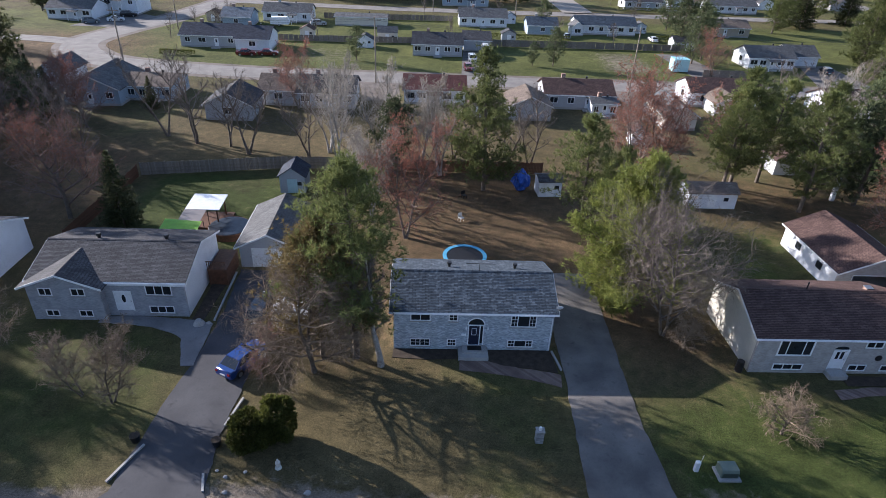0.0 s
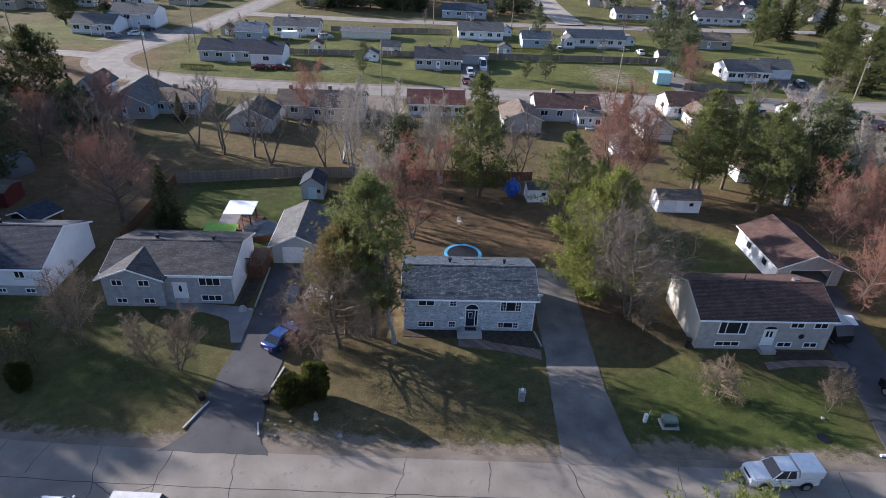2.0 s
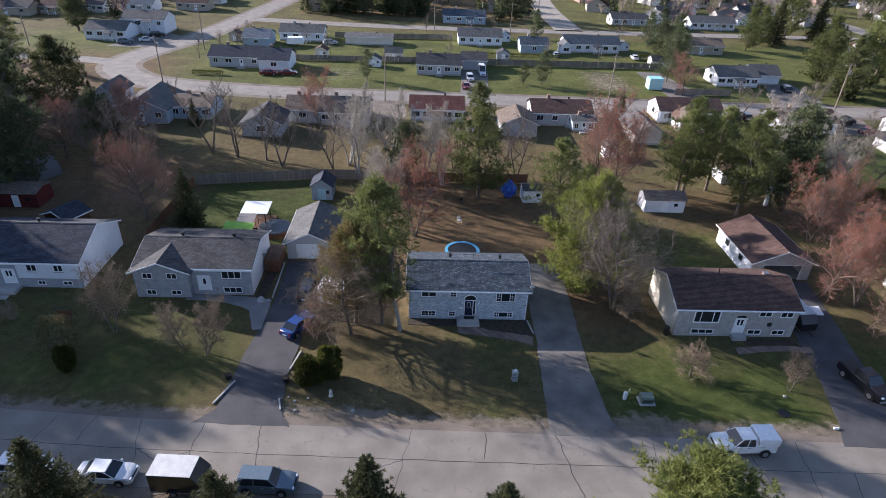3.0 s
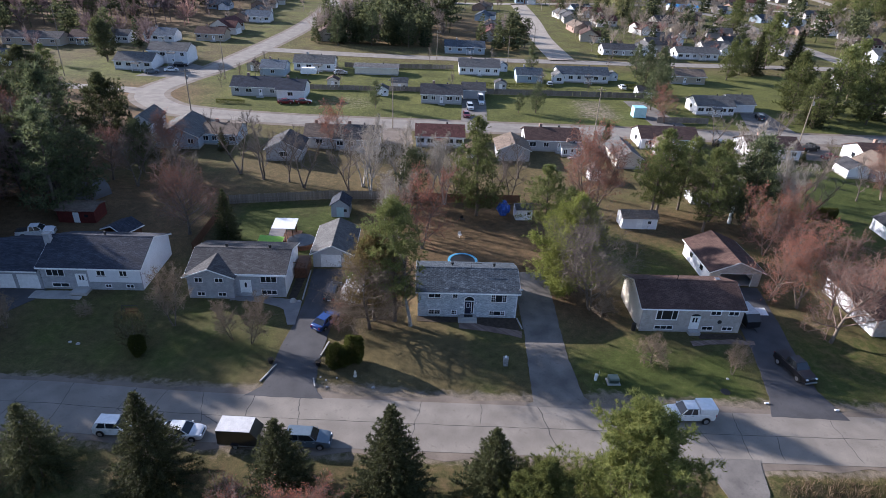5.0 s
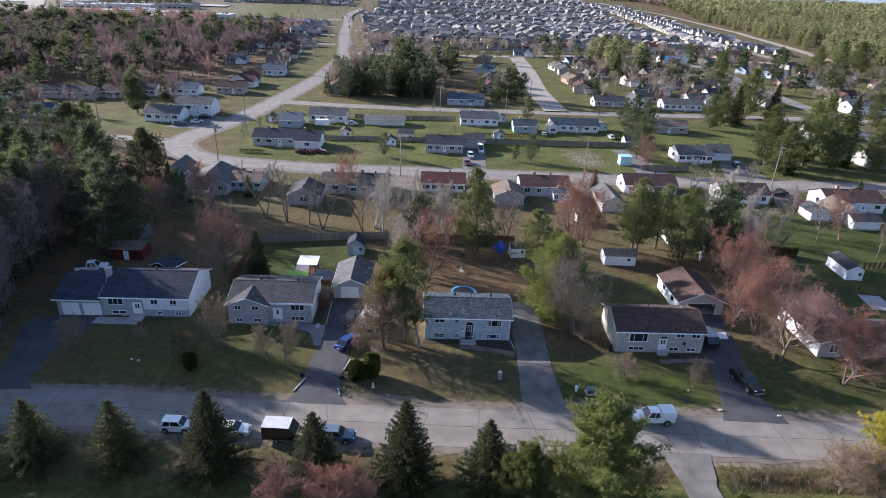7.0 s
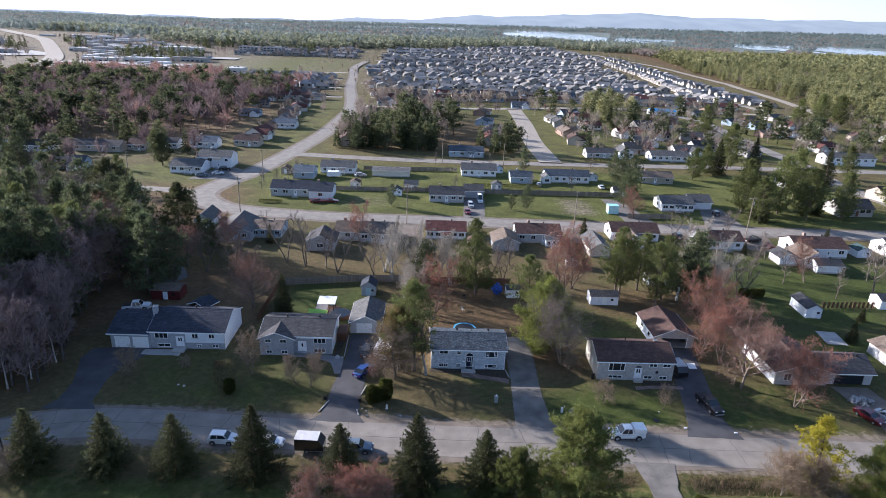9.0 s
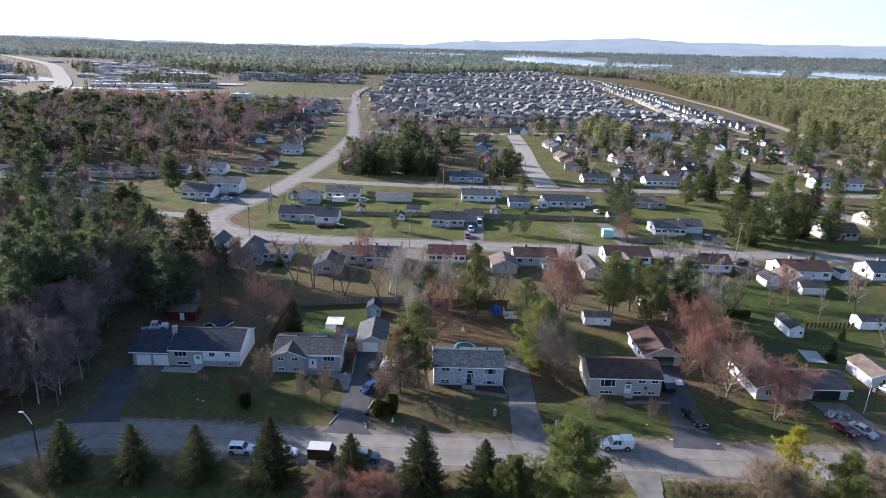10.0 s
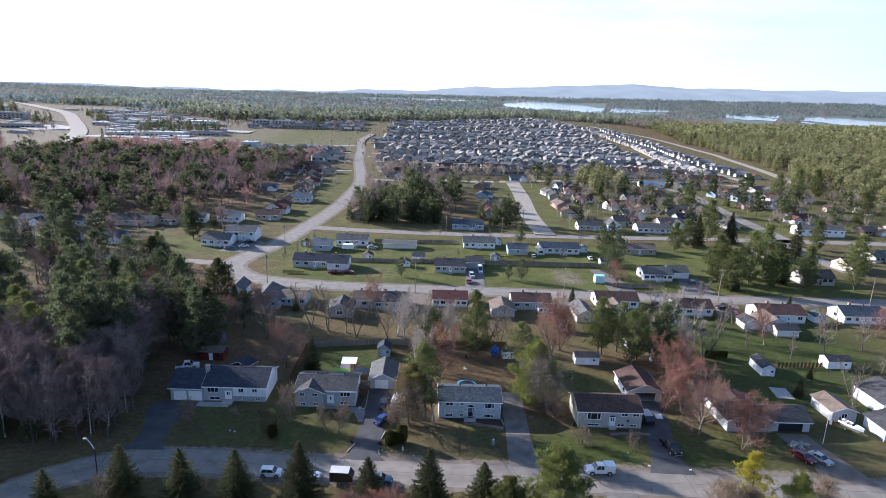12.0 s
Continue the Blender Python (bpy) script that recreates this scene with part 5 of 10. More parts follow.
W, G, C, B, T = SIDING_WHITE, SIDING_GREY, SIDING_CREAM, SIDING_BLUE, SIDING_TAN
FAR = [
    ("white bungalow with a maroon roof behind bare birches", -8.3, 3.2, 71.0, 8.5, 2.7, 4.4, W, ROOF_RED, 4, False),
    ("grey bungalow with a brown roof and back porch", 18.2, 31.2, 70.5, 8.5, 2.8, 4.6, G, ROOF_BROWN, 3, False),
    ("white lean-to with a metal roof on the bungalow", 26.3, 31.0, 67.0, 3.4, 2.3, 2.9, W, ROOF_GREY, 2, False),
    ("tan garage with a brown roof", 10.6, 18.0, 63.0, 8.0, 2.6, 4.2, G, ROOF_TAN, 0, True),
    ("grey brick house with a dark roof among bare trees", -27.2, -17.0, 66.6, 9.0, 2.8, 4.8, G, ROOF_CHAR, 3, False),
    ("grey brick wing with a brown roof among bare trees", -34.2, -27.4, 67.6, 8.0, 2.8, 4.6, G, ROOF_TAN, 1, False),
    ("grey garage with a dark roof among bare trees", -41.0, -33.4, 58.5, 8.0, 2.7, 4.6, G, ROOF_CHAR, 1, True),
    ("grey house with a broad grey roof by the bend", -67.6, -57.6, 64.4, 12.0, 2.9, 5.2, B, ROOF_GREY, 2, True),
    ("grey house wing with a flat brown roof", -58.2, -50.0, 68.0, 9.0, 2.6, 3.8, B, ROOF_TAN, 3, False),
    ("small white house by the bend", -76.5, -71.8, 73.5, 9.0, 3.0, 4.8, W, ROOF_GREY, 1, True),
    ("white bungalow with a dark brown roof", 47.6, 61.8, 74.5, 8.5, 2.8, 4.7, W, ROOF_BROWN, 3, False),
    ("white sun room with a tan roof", 50.0, 55.6, 68.6, 5.6, 2.5, 3.9, W, ROOF_TAN, 3, True),
    ("cream garage with a grey roof", 37.4, 43.0, 60.0, 11.0, 2.6, 4.2, C, ROOF_GREY, 0, True),
    ("pale bungalow with a dark roof behind the pines", 72.2, 85.0, 69.0, 8.4, 2.8, 4.7, W, ROOF_BROWN, 3, False),
    ("white house with a dark brown roof", 98.6, 113.6, 64.8, 9.6, 2.9, 4.9, W, ROOF_BROWN, 3, False),
    ("white house wing with a tan gable roof", 95.6, 102.8, 56.6, 8.6, 2.6, 4.5, W, ROOF_TAN, 1, True),
    ("white lean-to garage with a dark roof", 97.4, 104.2, 52.6, 4.6, 2.3, 3.4, W, ROOF_CHAR, 0, False),
    ("white house with a blue-black roof", 127.0, 141.0, 65.6, 9.0, 2.9, 5.0, W, ROOF_SLATE, 4, False),
    ("pale grey shed with a dark roof", 90.0, 95.0, 58.0, 5.5, 2.3, 3.4, W, ROOF_CHAR, 0, True),
    # across the back street
    ("grey bungalow with a dark blue roof and white porch", -64.0, -50.2, 112.5, 9.0, 2.8, 4.8, G, ROOF_BLUE, 3, False),
    ("white gabled wing with a dark roof", -50.0, -42.0, 109.5, 10.0, 2.9, 5.0, W, ROOF_BLUE, 1, False),
    ("grey bungalow with a slate roof beside parked cars", -7.5, 4.6, 111.0, 8.5, 2.8, 4.8, G, ROOF_CHAR, 4, False),
    ("pale carport garage behind the driveway", 5.4, 12.2, 118.0, 8.0, 2.7, 4.2, G, ROOF_CHAR, 0, False),
    ("white bungalow with a grey roof and wide lawn", 75.2, 86.6, 108.2, 9.0, 2.8, 4.8, W, ROOF_GREY, 4, False),
    ("white garage wing with a grey roof", 86.8, 94.6, 112.0, 8.0, 2.7, 4.6, W, ROOF_GREY, 0, False),
    ("white house with a grey roof near the camper", -52.8, -38.8, 149.5, 9.0, 2.7, 4.6, W, ROOF_GREY, 3, False),
    ("blue-roofed outbuilding behind the bungalow", -62.0, -53.8, 139.0, 9.0, 2.7, 4.5, B, ROOF_BLUE_SUNLIT, 1, False),
    ("long low white-roofed garage", -31.2, -16.0, 147.0, 7.0, 2.4, 3.0, C, ROOF_GREY, 0, False),
    ("white house with a plain grey roof", 5.8, 20.3, 152.0, 9.0, 2.8, 4.8, W, ROOF_GREY, 4, False),
    ("blue-grey bungalow with a slate roof", 25.4, 34.2, 142.5, 8.0, 2.7, 4.4, B, ROOF_SLATE, 1, False),
    ("white bungalow with a blue-grey roof and door", 40.4, 58.4, 146.0, 8.5, 2.8, 4.7, W, ROOF_SLATE, 5, False),
    ("white gabled shed beside the bungalow", 38.6, 42.0, 143.4, 5.0, 2.5, 3.8, W, ROOF_GREY, 1, True),
    ("blue-roofed bungalow beyond the cross street", 1.6, 18.2, 192.0, 9.0, 2.8, 4.7, B, ROOF_SLATE, 3, False),
    ("white house with hipped grey roof", -111.0, -98.6, 141.0, 10.0, 3.0, 5.0, W, ROOF_GREY, 3, False),
    ("white upper house behind a parking court", -104.0, -90.5, 152.0, 10.0, 4.6, 6.6, W, ROOF_GREY, 3, False),
    ("white bungalow with a grey roof beyond hedges", 102.3, 120.4, 197.5, 9.0, 2.8, 4.7, W, ROOF_GREY, 5, False),
    ("grey bungalow beyond hedges", 70.5, 84.6, 199.5, 9.0, 2.8, 4.6, G, ROOF_CHAR, 3, False),
    ("white gabled house beyond hedges", 86.0, 93.0, 197.5, 10.0, 4.0, 6.0, W, ROOF_GREY, 2, True),
    ("large white two-storey house", 194.0, 219.0, 202.0, 9.5, 4.0, 5.8, W, ROOF_GREY, 6, False),
    ("grey bungalow with low roof under pines", 80.0, 95.0, 150.0, 9.0, 2.7, 4.4, T, ROOF_TAN, 2, False),
    ("dark grey house at the wood's edge", -195.0, -177.0, 172.0, 9.0, 2.8, 4.6, G, ROOF_CHAR, 4, False),
    ("brown gabled house at the wood's edge", -147.0, -139.0, 182.0, 9.0, 2.8, 4.8, T, ROOF_BROWN, 3, False),
    ("grey bungalow in the western row", -138.0, -127.0, 188.0, 9.0, 2.8, 4.6, G, ROOF_CHAR, 4, False),
    ("grey brick bungalow in the western row", -170.0, -148.0, 177.0, 9.0, 2.8, 4.6, T, ROOF_CHAR, 3, False),
    ("white cottage with grey roof", -122.0, -110.0, 192.0, 9.0, 3.0, 5.2, W, ROOF_BLUE_SUNLIT, 3, False),
    ("brown bungalow near the corner", -104.0, -92.0, 200.0, 9.0, 2.9, 5.0, T, ROOF_BROWN, 3, False),
    ("blue-roofed cottage by the north road", -98.0, -86.0, 256.0, 9.0, 3.0, 5.2, W, ROOF_BLUE_SUNLIT, 3, False),
    # at the right edge, beyond the garage wing
    ("pale grey garage with a grey-brown roof", 81.8, 87.4, 2.6, 7.6, 2.5, 3.5, G, ROOF_TAN, 1, True),
    ("white side wing with a charcoal roof", 88.0, 99.0, -5.4, 6.5, 2.8, 4.4, W, ROOF_CHAR, 2, True),
    ("white house with charcoal roof and side deck", 95.2, 107.0, 5.2, 10.0, 3.2, 5.2, W, ROOF_CHAR, 3, True),
]
for label, x0, x1, y, depth, eave, ridge, wm_, rm_, nwin, turned in FAR:
    far_house(label, x0, x1, y, depth, eave, ridge, wm_, rm_, nwin, turned, door=nwin > 1)

# ---- trees ----
class Tubes:
    """Tapered limbs gathered into one mesh."""

    def __init__(self):
        self.v, self.f = [], []

    def add(self, pts, radii, sides):
        base = len(self.v)
        pts = np.asarray(pts, float)
        n = len(pts)
        for i in range(n):
            t = pts[min(i + 1, n - 1)] - pts[max(i - 1, 0)]
            t = t / (np.linalg.norm(t) + 1e-9)
            u = np.cross(t, (0, 0, 1) if abs(t[2]) < 0.9 else (1, 0, 0))
            u = u / np.linalg.norm(u)
            w = np.cross(t, u)
            for k in range(sides):
                a = 2 * math.pi * k / sides
                self.v.append(tuple(pts[i] + radii[i] * (math.cos(a) * u + math.sin(a) * w)))
        for i in range(n - 1):
            for k in range(sides):
                a, b = base + i * sides + k, base + i * sides + (k + 1) % sides
                self.f.append((a, b, b + sides, a + sides))

    def mesh(self, name):
        me = mesh_from(name, self.v, self.f)
        me.shade_smooth()
        return me


class Blades:
    """Small pointed leaves, needles or buds gathered into one mesh."""

    def __init__(self):
        self.v, self.f = [], []

    def blade(self, p, d, length, width, side):
        b = len(self.v)
        s = np.asarray(side) * (width / 2)
        p = np.asarray(p)
        self.v += [tuple(p + s), tuple(p + np.asarray(d) * length), tuple(p - s)]
        self.f.append((b, b + 1, b + 2))

    def mesh(self, name):
        return mesh_from(name, self.v, self.f)


def unit(v):
    return v / (np.linalg.norm(v) + 1e-9)


def tuft(bl, rng, p, outward, n, length, width, spread=0.9):
    """A tuft of needles that opens away from its branch."""
    d0 = rng.normal(size=(n, 3)) * spread + outward
    s0 = rng.normal(size=(n, 3))
    for d, s in zip(d0, s0):
        d = unit(d)
        bl.blade(p, d, length * rng.uniform(0.7, 1.25), width, unit(np.cross(d, s)))


def limb(rng, start, d, length, segs, bend=0.25, lift=0.0):
    pts = [np.asarray(start, float)]
    d = unit(np.asarray(d, float))
    for _ in range(segs):
        d = unit(d + rng.normal(size=3) * bend * 0.5 + np.array((0, 0, lift)))
        pts.append(pts[-1] + d * length / segs)
    return pts


def bare_mesh(seed, h, spread, fork=0.25, limbs=11, lean=0.0, sub=(7, 6, 4), up=0.55, trunk=0.022, stems=1, tip_z=0.08, tw=1.0, light=True):
    """A leafless broad tree: trunk and limbs, twigs, and the twig ends for buds. tw: how stout the twigs are."""
    rng = np.random.default_rng(seed)
    wood, twigs, spray, ends = Tubes(), Tubes(), Blades(), []
    for s in range(stems):
        a0 = rng.uniform(0, 6.28) + 6.28 * s / stems
        d0 = (math.cos(a0) * (0.28 if stems > 1 else lean), math.sin(a0) * (0.28 if stems > 1 else lean), 1)
        th = h * rng.uniform(0.82, 0.95)
        tr = limb(rng, (0.15 * s * math.cos(a0), 0.15 * s * math.sin(a0), -0.1), d0, th, 8, 0.15, 0.05)
        r0 = h * trunk / (1 + 0.35 * (stems - 1))
        wood.add(tr, [r0 * (1.25 if i == 0 else 1) * (1 - 0.92 * i / 8) + 0.014 for i in range(9)], 6)
        for k in range(limbs):
            f = fork + (0.97 - fork) * (k + rng.uniform(0, 1)) / limbs
            i = min(int(f * 8), 7)
            p = tr[i] + (tr[i + 1] - tr[i]) * (f * 8 - i)
            a = k * 2.4 + rng.uniform(-0.5, 0.5)
            g0 = (f - fork) / (1 - fork)
            taper = (1 - 0.60 * g0 ** 1.4) * (0.75 + 0.25 * min(1, g0 * 4))
            ll = spread * taper * rng.uniform(0.75, 1.15)
            l1 = limb(rng, p, (math.cos(a), math.sin(a), up + 0.5 * f), ll, 5, 0.30, 0.07)
            rl = r0 * 0.5 * taper + 0.014
            twigs.add(l1, [rl * (1 - 0.8 * j / 5) + 0.010 for j in range(6)], 4)
            for m in range(sub[0]):
                g = 0.2 + 0.8 * (m + rng.uniform(0, 1)) / sub[0]
                j = min(int(g * 5), 4)
                q = l1[j] + (l1[j + 1] - l1[j]) * (g * 5 - j)
                d = unit(l1[j + 1] - l1[j]) * 0.6 + rng.normal(size=3) * 0.6 + (0, 0, 0.2)
                l2 = limb(rng, q, d, ll * 0.45 * rng.uniform(0.7, 1.25) * (1.15 - 0.5 * g), 3, 0.32, 0.06)
                twigs.add(l2, [(rl * 0.32 * (1 - 0.7 * t / 3) + 0.010) * tw for t in range(4)], 3)
                for _ in range(sub[1]):
                    j2 = rng.integers(0, 3)
                    q2 = l2[j2] + (l2[j2 + 1] - l2[j2]) * rng.uniform(0.1, 1)
                    d2 = unit(unit(l2[j2 + 1] - l2[j2]) * 0.5 + rng.normal(size=3) * 0.6 + (0, 0, tip_z * 2))
                    l3 = [q2, q2 + d2 * ll * 0.24 * rng.uniform(0.6, 1.3)]
                    if light:
                        spray.blade(q2, d2, float(np.linalg.norm(l3[1] - q2)), 0.034 * tw, unit(np.cross(d2, rng.normal(size=3))))
                    else:
                        twigs.add(l3, [0.015 * tw, 0.006 * tw], 3)
                    ends.append(l3)
                    for _ in range(sub[2]):
                        d3 = unit(d2 * 0.7 + rng.normal(size=3) * 0.55 + (0, 0, tip_z))
                        q3 = l3[0] + (l3[1] - l3[0]) * rng.uniform(0.2, 1.0)
                        ln = ll * 0.15 * rng.uniform(0.6, 1.4)
                        spray.blade(q3, d3, ln, 0.030 * tw, unit(np.cross(d3, rng.normal(size=3))))
                        ends.append([q3, q3 + d3 * ln])
    b = len(twigs.v)
    twigs.v += spray.v
    twigs.f += [(i + b, j + b, k + b) for i, j, k in spray.f]
    return wood, twigs, ends


def bare_tree(name, label, seed, h, spread, x, y, bark=None, twig=None, buds=None, bud_n=2, bud_size=0.10, category="tree", group="", **more):
    wood, twigs, ends = bare_mesh(seed, h, spread, **more)
    t = thing(name, label, category, x, y, 0, 0, group)
    part_mesh("trunk", wood.mesh("trunk"), bark or BARK, t)
    tagged(part_mesh("branchwork", twigs.mesh("branchwork"), twig or TWIG, t), kind="stuff")
    if buds:
        rng = np.random.default_rng(seed + 7)
        bl = Blades()
        for a, b in ends:
            for _ in range(bud_n):
                p = a + (b - a) * rng.uniform(0.2, 1.05)
                d = unit(rng.normal(size=3) + (0, 0, 0.3))
                bl.blade(p, d, bud_size * rng.uniform(0.6, 1.4), bud_size * 0.55, unit(np.cross(d, rng.normal(size=3))))
        tagged(part_mesh("bud_haze", bl.mesh("bud_haze"), buds, t, "small spring buds on the twig ends"), kind="stuff")
    return t


def pine_tree(name, label, seed, h, spread, x, y, needles=None, tufts=1500, blades=9, length=0.42, width=0.075, clear=0.18, droop=0.0, round_=0.75, category="pine tree", group="", bark=None, per=(5, 9), puff=0.20, cone=0.0):
    """A white pine: limbs in uneven whorls with tufts of long needles, and gaps between the layers."""
    rng = np.random.default_rng(seed)
    wood, limbs_, bl = Tubes(), Tubes(), Blades()
    tr = limb(rng, (0, 0, -0.1), (0, 0, 1), h * 0.97, 10, 0.05, 0.1)
    r0 = h * 0.017
    wood.add(tr, [r0 * (1 - 0.95 * i / 10) + 0.015 for i in range(11)], 7)
    whorls = max(9, int(h * 0.95))
    spots = []
    for wi in range(whorls):
        f = clear + (0.99 - clear) * (wi + rng.uniform(-0.25, 0.25)) / (whorls - 1)
        f = min(max(f, clear), 0.985)
        g = (f - clear) / (1 - clear)
        prof = (math.sin(math.pi * min(1, (g * 0.78 + 0.22))) ** round_) * (1.08 - 0.35 * g) * (0.45 + 0.55 * min(1, g / 0.18))
        prof = prof * (1 - cone) + cone * ((1 - g) ** 0.72 * (0.6 + 0.4 * min(1, g / 0.12)) + 0.05)
        i = min(int(f * 10), 9)
        p = tr[i] + (tr[i + 1] - tr[i]) * (f * 10 - i)
        for k in range(rng.integers(*per)):
            a = rng.uniform(0, 6.28)
            ll = max(0.5, spread * prof * rng.uniform(0.62, 1.22))
            l1 = limb(rng, p, (math.cos(a), math.sin(a), 0.18 + 0.5 * g - droop), ll, 5, 0.16, 0.06 - droop * 0.1)
            if tufts < 1000:
                limbs_.add([l1[0], l1[2], l1[5]], [0.05 * (1 - g) + 0.015, 0.03 * (1 - g) + 0.015, 0.012], 3)
            else:
                limbs_.add(l1, [0.05 * (1 - g) * (1 - t / 6) + 0.012 for t in range(6)], 4)
            for m in range(int(3 + ll * 2.2)):
                u = rng.uniform(0.3, 1.02)
                j = min(int(u * 5), 4)
                q = l1[j] + (l1[j + 1] - l1[j]) * (u * 5 - j)
                side = rng.normal(size=3) * (0.16 * ll * (1.2 - u) + 0.12)
                side[2] = abs(side[2]) * 0.6
                spots.append((q + side, unit(l1[j + 1] - l1[j]), ll))
    for k in range(6):
        spots.append((tr[-1] + rng.normal(size=3) * 0.15, np.array((0, 0, 1.0)), 0.6))
    share = max(1, int(round(tufts / max(1, len(spots)))))
    for q, d, ll in spots:
        for _ in range(share):
            tuft(bl, rng, q + rng.normal(size=3) * puff, d * 0.6 + (0, 0, 0.45), blades, length, width)
    t = thing(name, label, category, x, y, 0, 0, group)
    part_mesh("trunk", wood.mesh("trunk"), bark or BARK, t)
    tagged(part_mesh("branchwork", limbs_.mesh("branchwork"), bark or BARK, t), kind="stuff")
    tagged(part_mesh("crown", bl.mesh("crown"), needles or PINE, t), kind="stuff")
    return t


def spruce_tree(name, label, seed, h, base, x, y, needles=None, rows=34, blades=13, length=0.30, width=0.10, category="spruce tree", group=""):
    """A spruce: a pointed cone of drooping boughs with ragged tips."""
    rng = np.random.default_rng(seed)
    wood, limbs_, bl = Tubes(), Tubes(), Blades()
    wood.add([(0, 0, -0.1), (0, 0, h * 0.5), (0, 0, h * 0.99)], [h * 0.018, h * 0.011, 0.012], 7)
    for r in range(rows):
        f = 0.05 + 0.94 * (r / (rows - 1)) ** 0.92
        reach = base * (1 - f) ** 0.86 + 0.10
        n = int(6 + 11 * (1 - f))
        for k in range(n):
            a = 2 * math.pi * (k + rng.uniform(-0.3, 0.3)) / n + r * 1.3
            ll = reach * rng.uniform(0.6, 1.2)
            p = np.array((0, 0, f * h + rng.uniform(-0.12, 0.12)))
            l1 = limb(rng, p, (math.cos(a), math.sin(a), -0.18 + 0.55 * f), ll, 4, 0.10, 0.04)
            if k % 3 == 0:
                limbs_.add(l1, [0.022, 0.018, 0.013, 0.009, 0.005], 3)
            for u in np.linspace(0.30, 1.0, max(2, int(2 + ll * 2.1))):
                j = min(int(u * 4), 3)
                q = l1[j] + (l1[j + 1] - l1[j]) * (u * 4 - j)
                d = unit(l1[j + 1] - l1[j])
                for _ in range(blades):
                    dd = unit(d * 0.75 + rng.normal(size=3) * 0.55 + (0, 0, -0.08))
                    s = unit(np.cross(dd, (rng.normal() * 0.5, rng.normal() * 0.5, 1)))
                    bl.blade(q, dd, length * (0.6 + 0.5 * (1 - f)) * rng.uniform(0.7, 1.3) + 0.06, width, s)
    t = thing(name, label, category, x, y, 0, 0, group)
    part_mesh("trunk", wood.mesh("trunk"), BARK, t)
    tagged(part_mesh("branchwork", limbs_.mesh("branchwork"), BARK, t), kind="stuff")
    tagged(part_mesh("crown", bl.mesh("crown"), needles or SPRUCE, t), kind="stuff")
    return t


def shrub(name, label, seed, h, r, x, y, leaves=None, n=900, length=0.16, width=0.09, category="shrub", group="", top=2.2):
    """A dense clipped or columnar shrub of small sprays on stems."""
    rng = np.random.default_rng(seed)
    wood, bl = Tubes(), Blades()
    for k in range(9):
        a = rng.uniform(0, 6.28)
        wood.add(limb(rng, (0.1 * math.cos(a), 0.1 * math.sin(a), -0.05), (0.3 * math.cos(a), 0.3 * math.sin(a), 1), h * 0.8, 4, 0.2), [0.04, 0.03, 0.02, 0.014, 0.008], 4)
    for _ in range(n):
        d = unit(rng.normal(size=3))
        k = rng.uniform(0.72, 1.0) * (1 + 0.10 * math.sin(5 * d[0] + seed) + 0.08 * math.sin(7 * d[1] + 2 * d[2]))
        e = np.sign(d[2]) * abs(d[2]) ** (2 / top)
        p = np.array((d[0] * r * k, d[1] * r * k, max(0.05, h * 0.5 + e * h * 0.5 * k)))
        tuft(bl, rng, p, d * 0.7 + (0, 0, 0.6), 5, length, width, 0.6)
    t = thing(name, label, category, x, y, 0, 0, group)
    tagged(part_mesh("branchwork", wood.mesh("branchwork"), BARK, t), kind="stuff")
    tagged(part_mesh("foliage", bl.mesh("foliage"), leaves or YEW, t), kind="stuff")
    return t


def again(t, x, y, k=1.0, rz=0.0, kz=None, label="", z=0.0):
    c = copy_thing(t, Matrix.LocRotScale((x, y, z), Euler((0, 0, radians(rz))), (k, k, kz or k)))
    if label:
        c["label"] = label
    return c


# trees of the near lots
pine_a = pine_tree("pine_tree", "tall white pine beside the brick house", 11, 17.8, 5.8, -9.8, -1.2, tufts=3800, blades=11, length=0.48, width=0.06, clear=0.22, puff=0.3, cone=0.6)
bare_a = bare_tree("bare_tree", "spreading bare tree with brown twigs by the driveway", 21, 11.0, 6.0, -13.0, -3.1, twig=TWIG_WARM, limbs=18, fork=0.10, sub=(8, 8, 5), up=0.12, tw=0.7, stems=2, tip_z=-0.12)
brown_pine = pine_tree("pine_tree", "thin brownish pine by the driveway", 12, 12.8, 4.8, -12.6, -1.2, needles=PINE_BROWN, tufts=2800, blades=8, length=0.5, width=0.06, clear=0.2, puff=0.38)
slim = bare_tree("bare_tree", "slender bare tree close to the house wall", 22, 12.5, 2.6, -7.7, -2.2, bark=BARK_PALE, limbs=13, fork=0.3, sub=(6, 6, 3), up=0.9)
big_bare = bare_tree("bare_tree", "large bare tree with grey-brown twigs beside the driveway", 23, 14.4, 8.4, 17.6, 2.4, bark=BARK, twig=TWIG, limbs=13, fork=0.10, sub=(8, 9, 5), up=0.5, stems=3, tw=0.66, trunk=0.013)
pine_r = pine_tree("pine_tree", "bright green pine with a leaning crown by the driveway", 13, 15.4, 6.6, 14.3, 7.0, needles=PINE_WARM, tufts=5600, blades=11, length=0.48, width=0.06, clear=0.04, puff=0.34, cone=0.55, per=(6, 10))
pine_c = pine_tree("pine_tree", "tall dark white pine at the back of the yard", 14, 18.6, 6.0, 3.6, 33.0, tufts=2400, blades=9, length=0.6, width=0.09, clear=0.08, puff=0.32, cone=0.9)
pine_g = pine_tree("pine_tree", "broad green pine in a close group", 51, 16.6, 6.0, 38.6, 36.0, needles=PINE, tufts=2300, blades=10, length=0.5, width=0.075, clear=0.16, puff=0.22, cone=0.6, per=(5, 8))
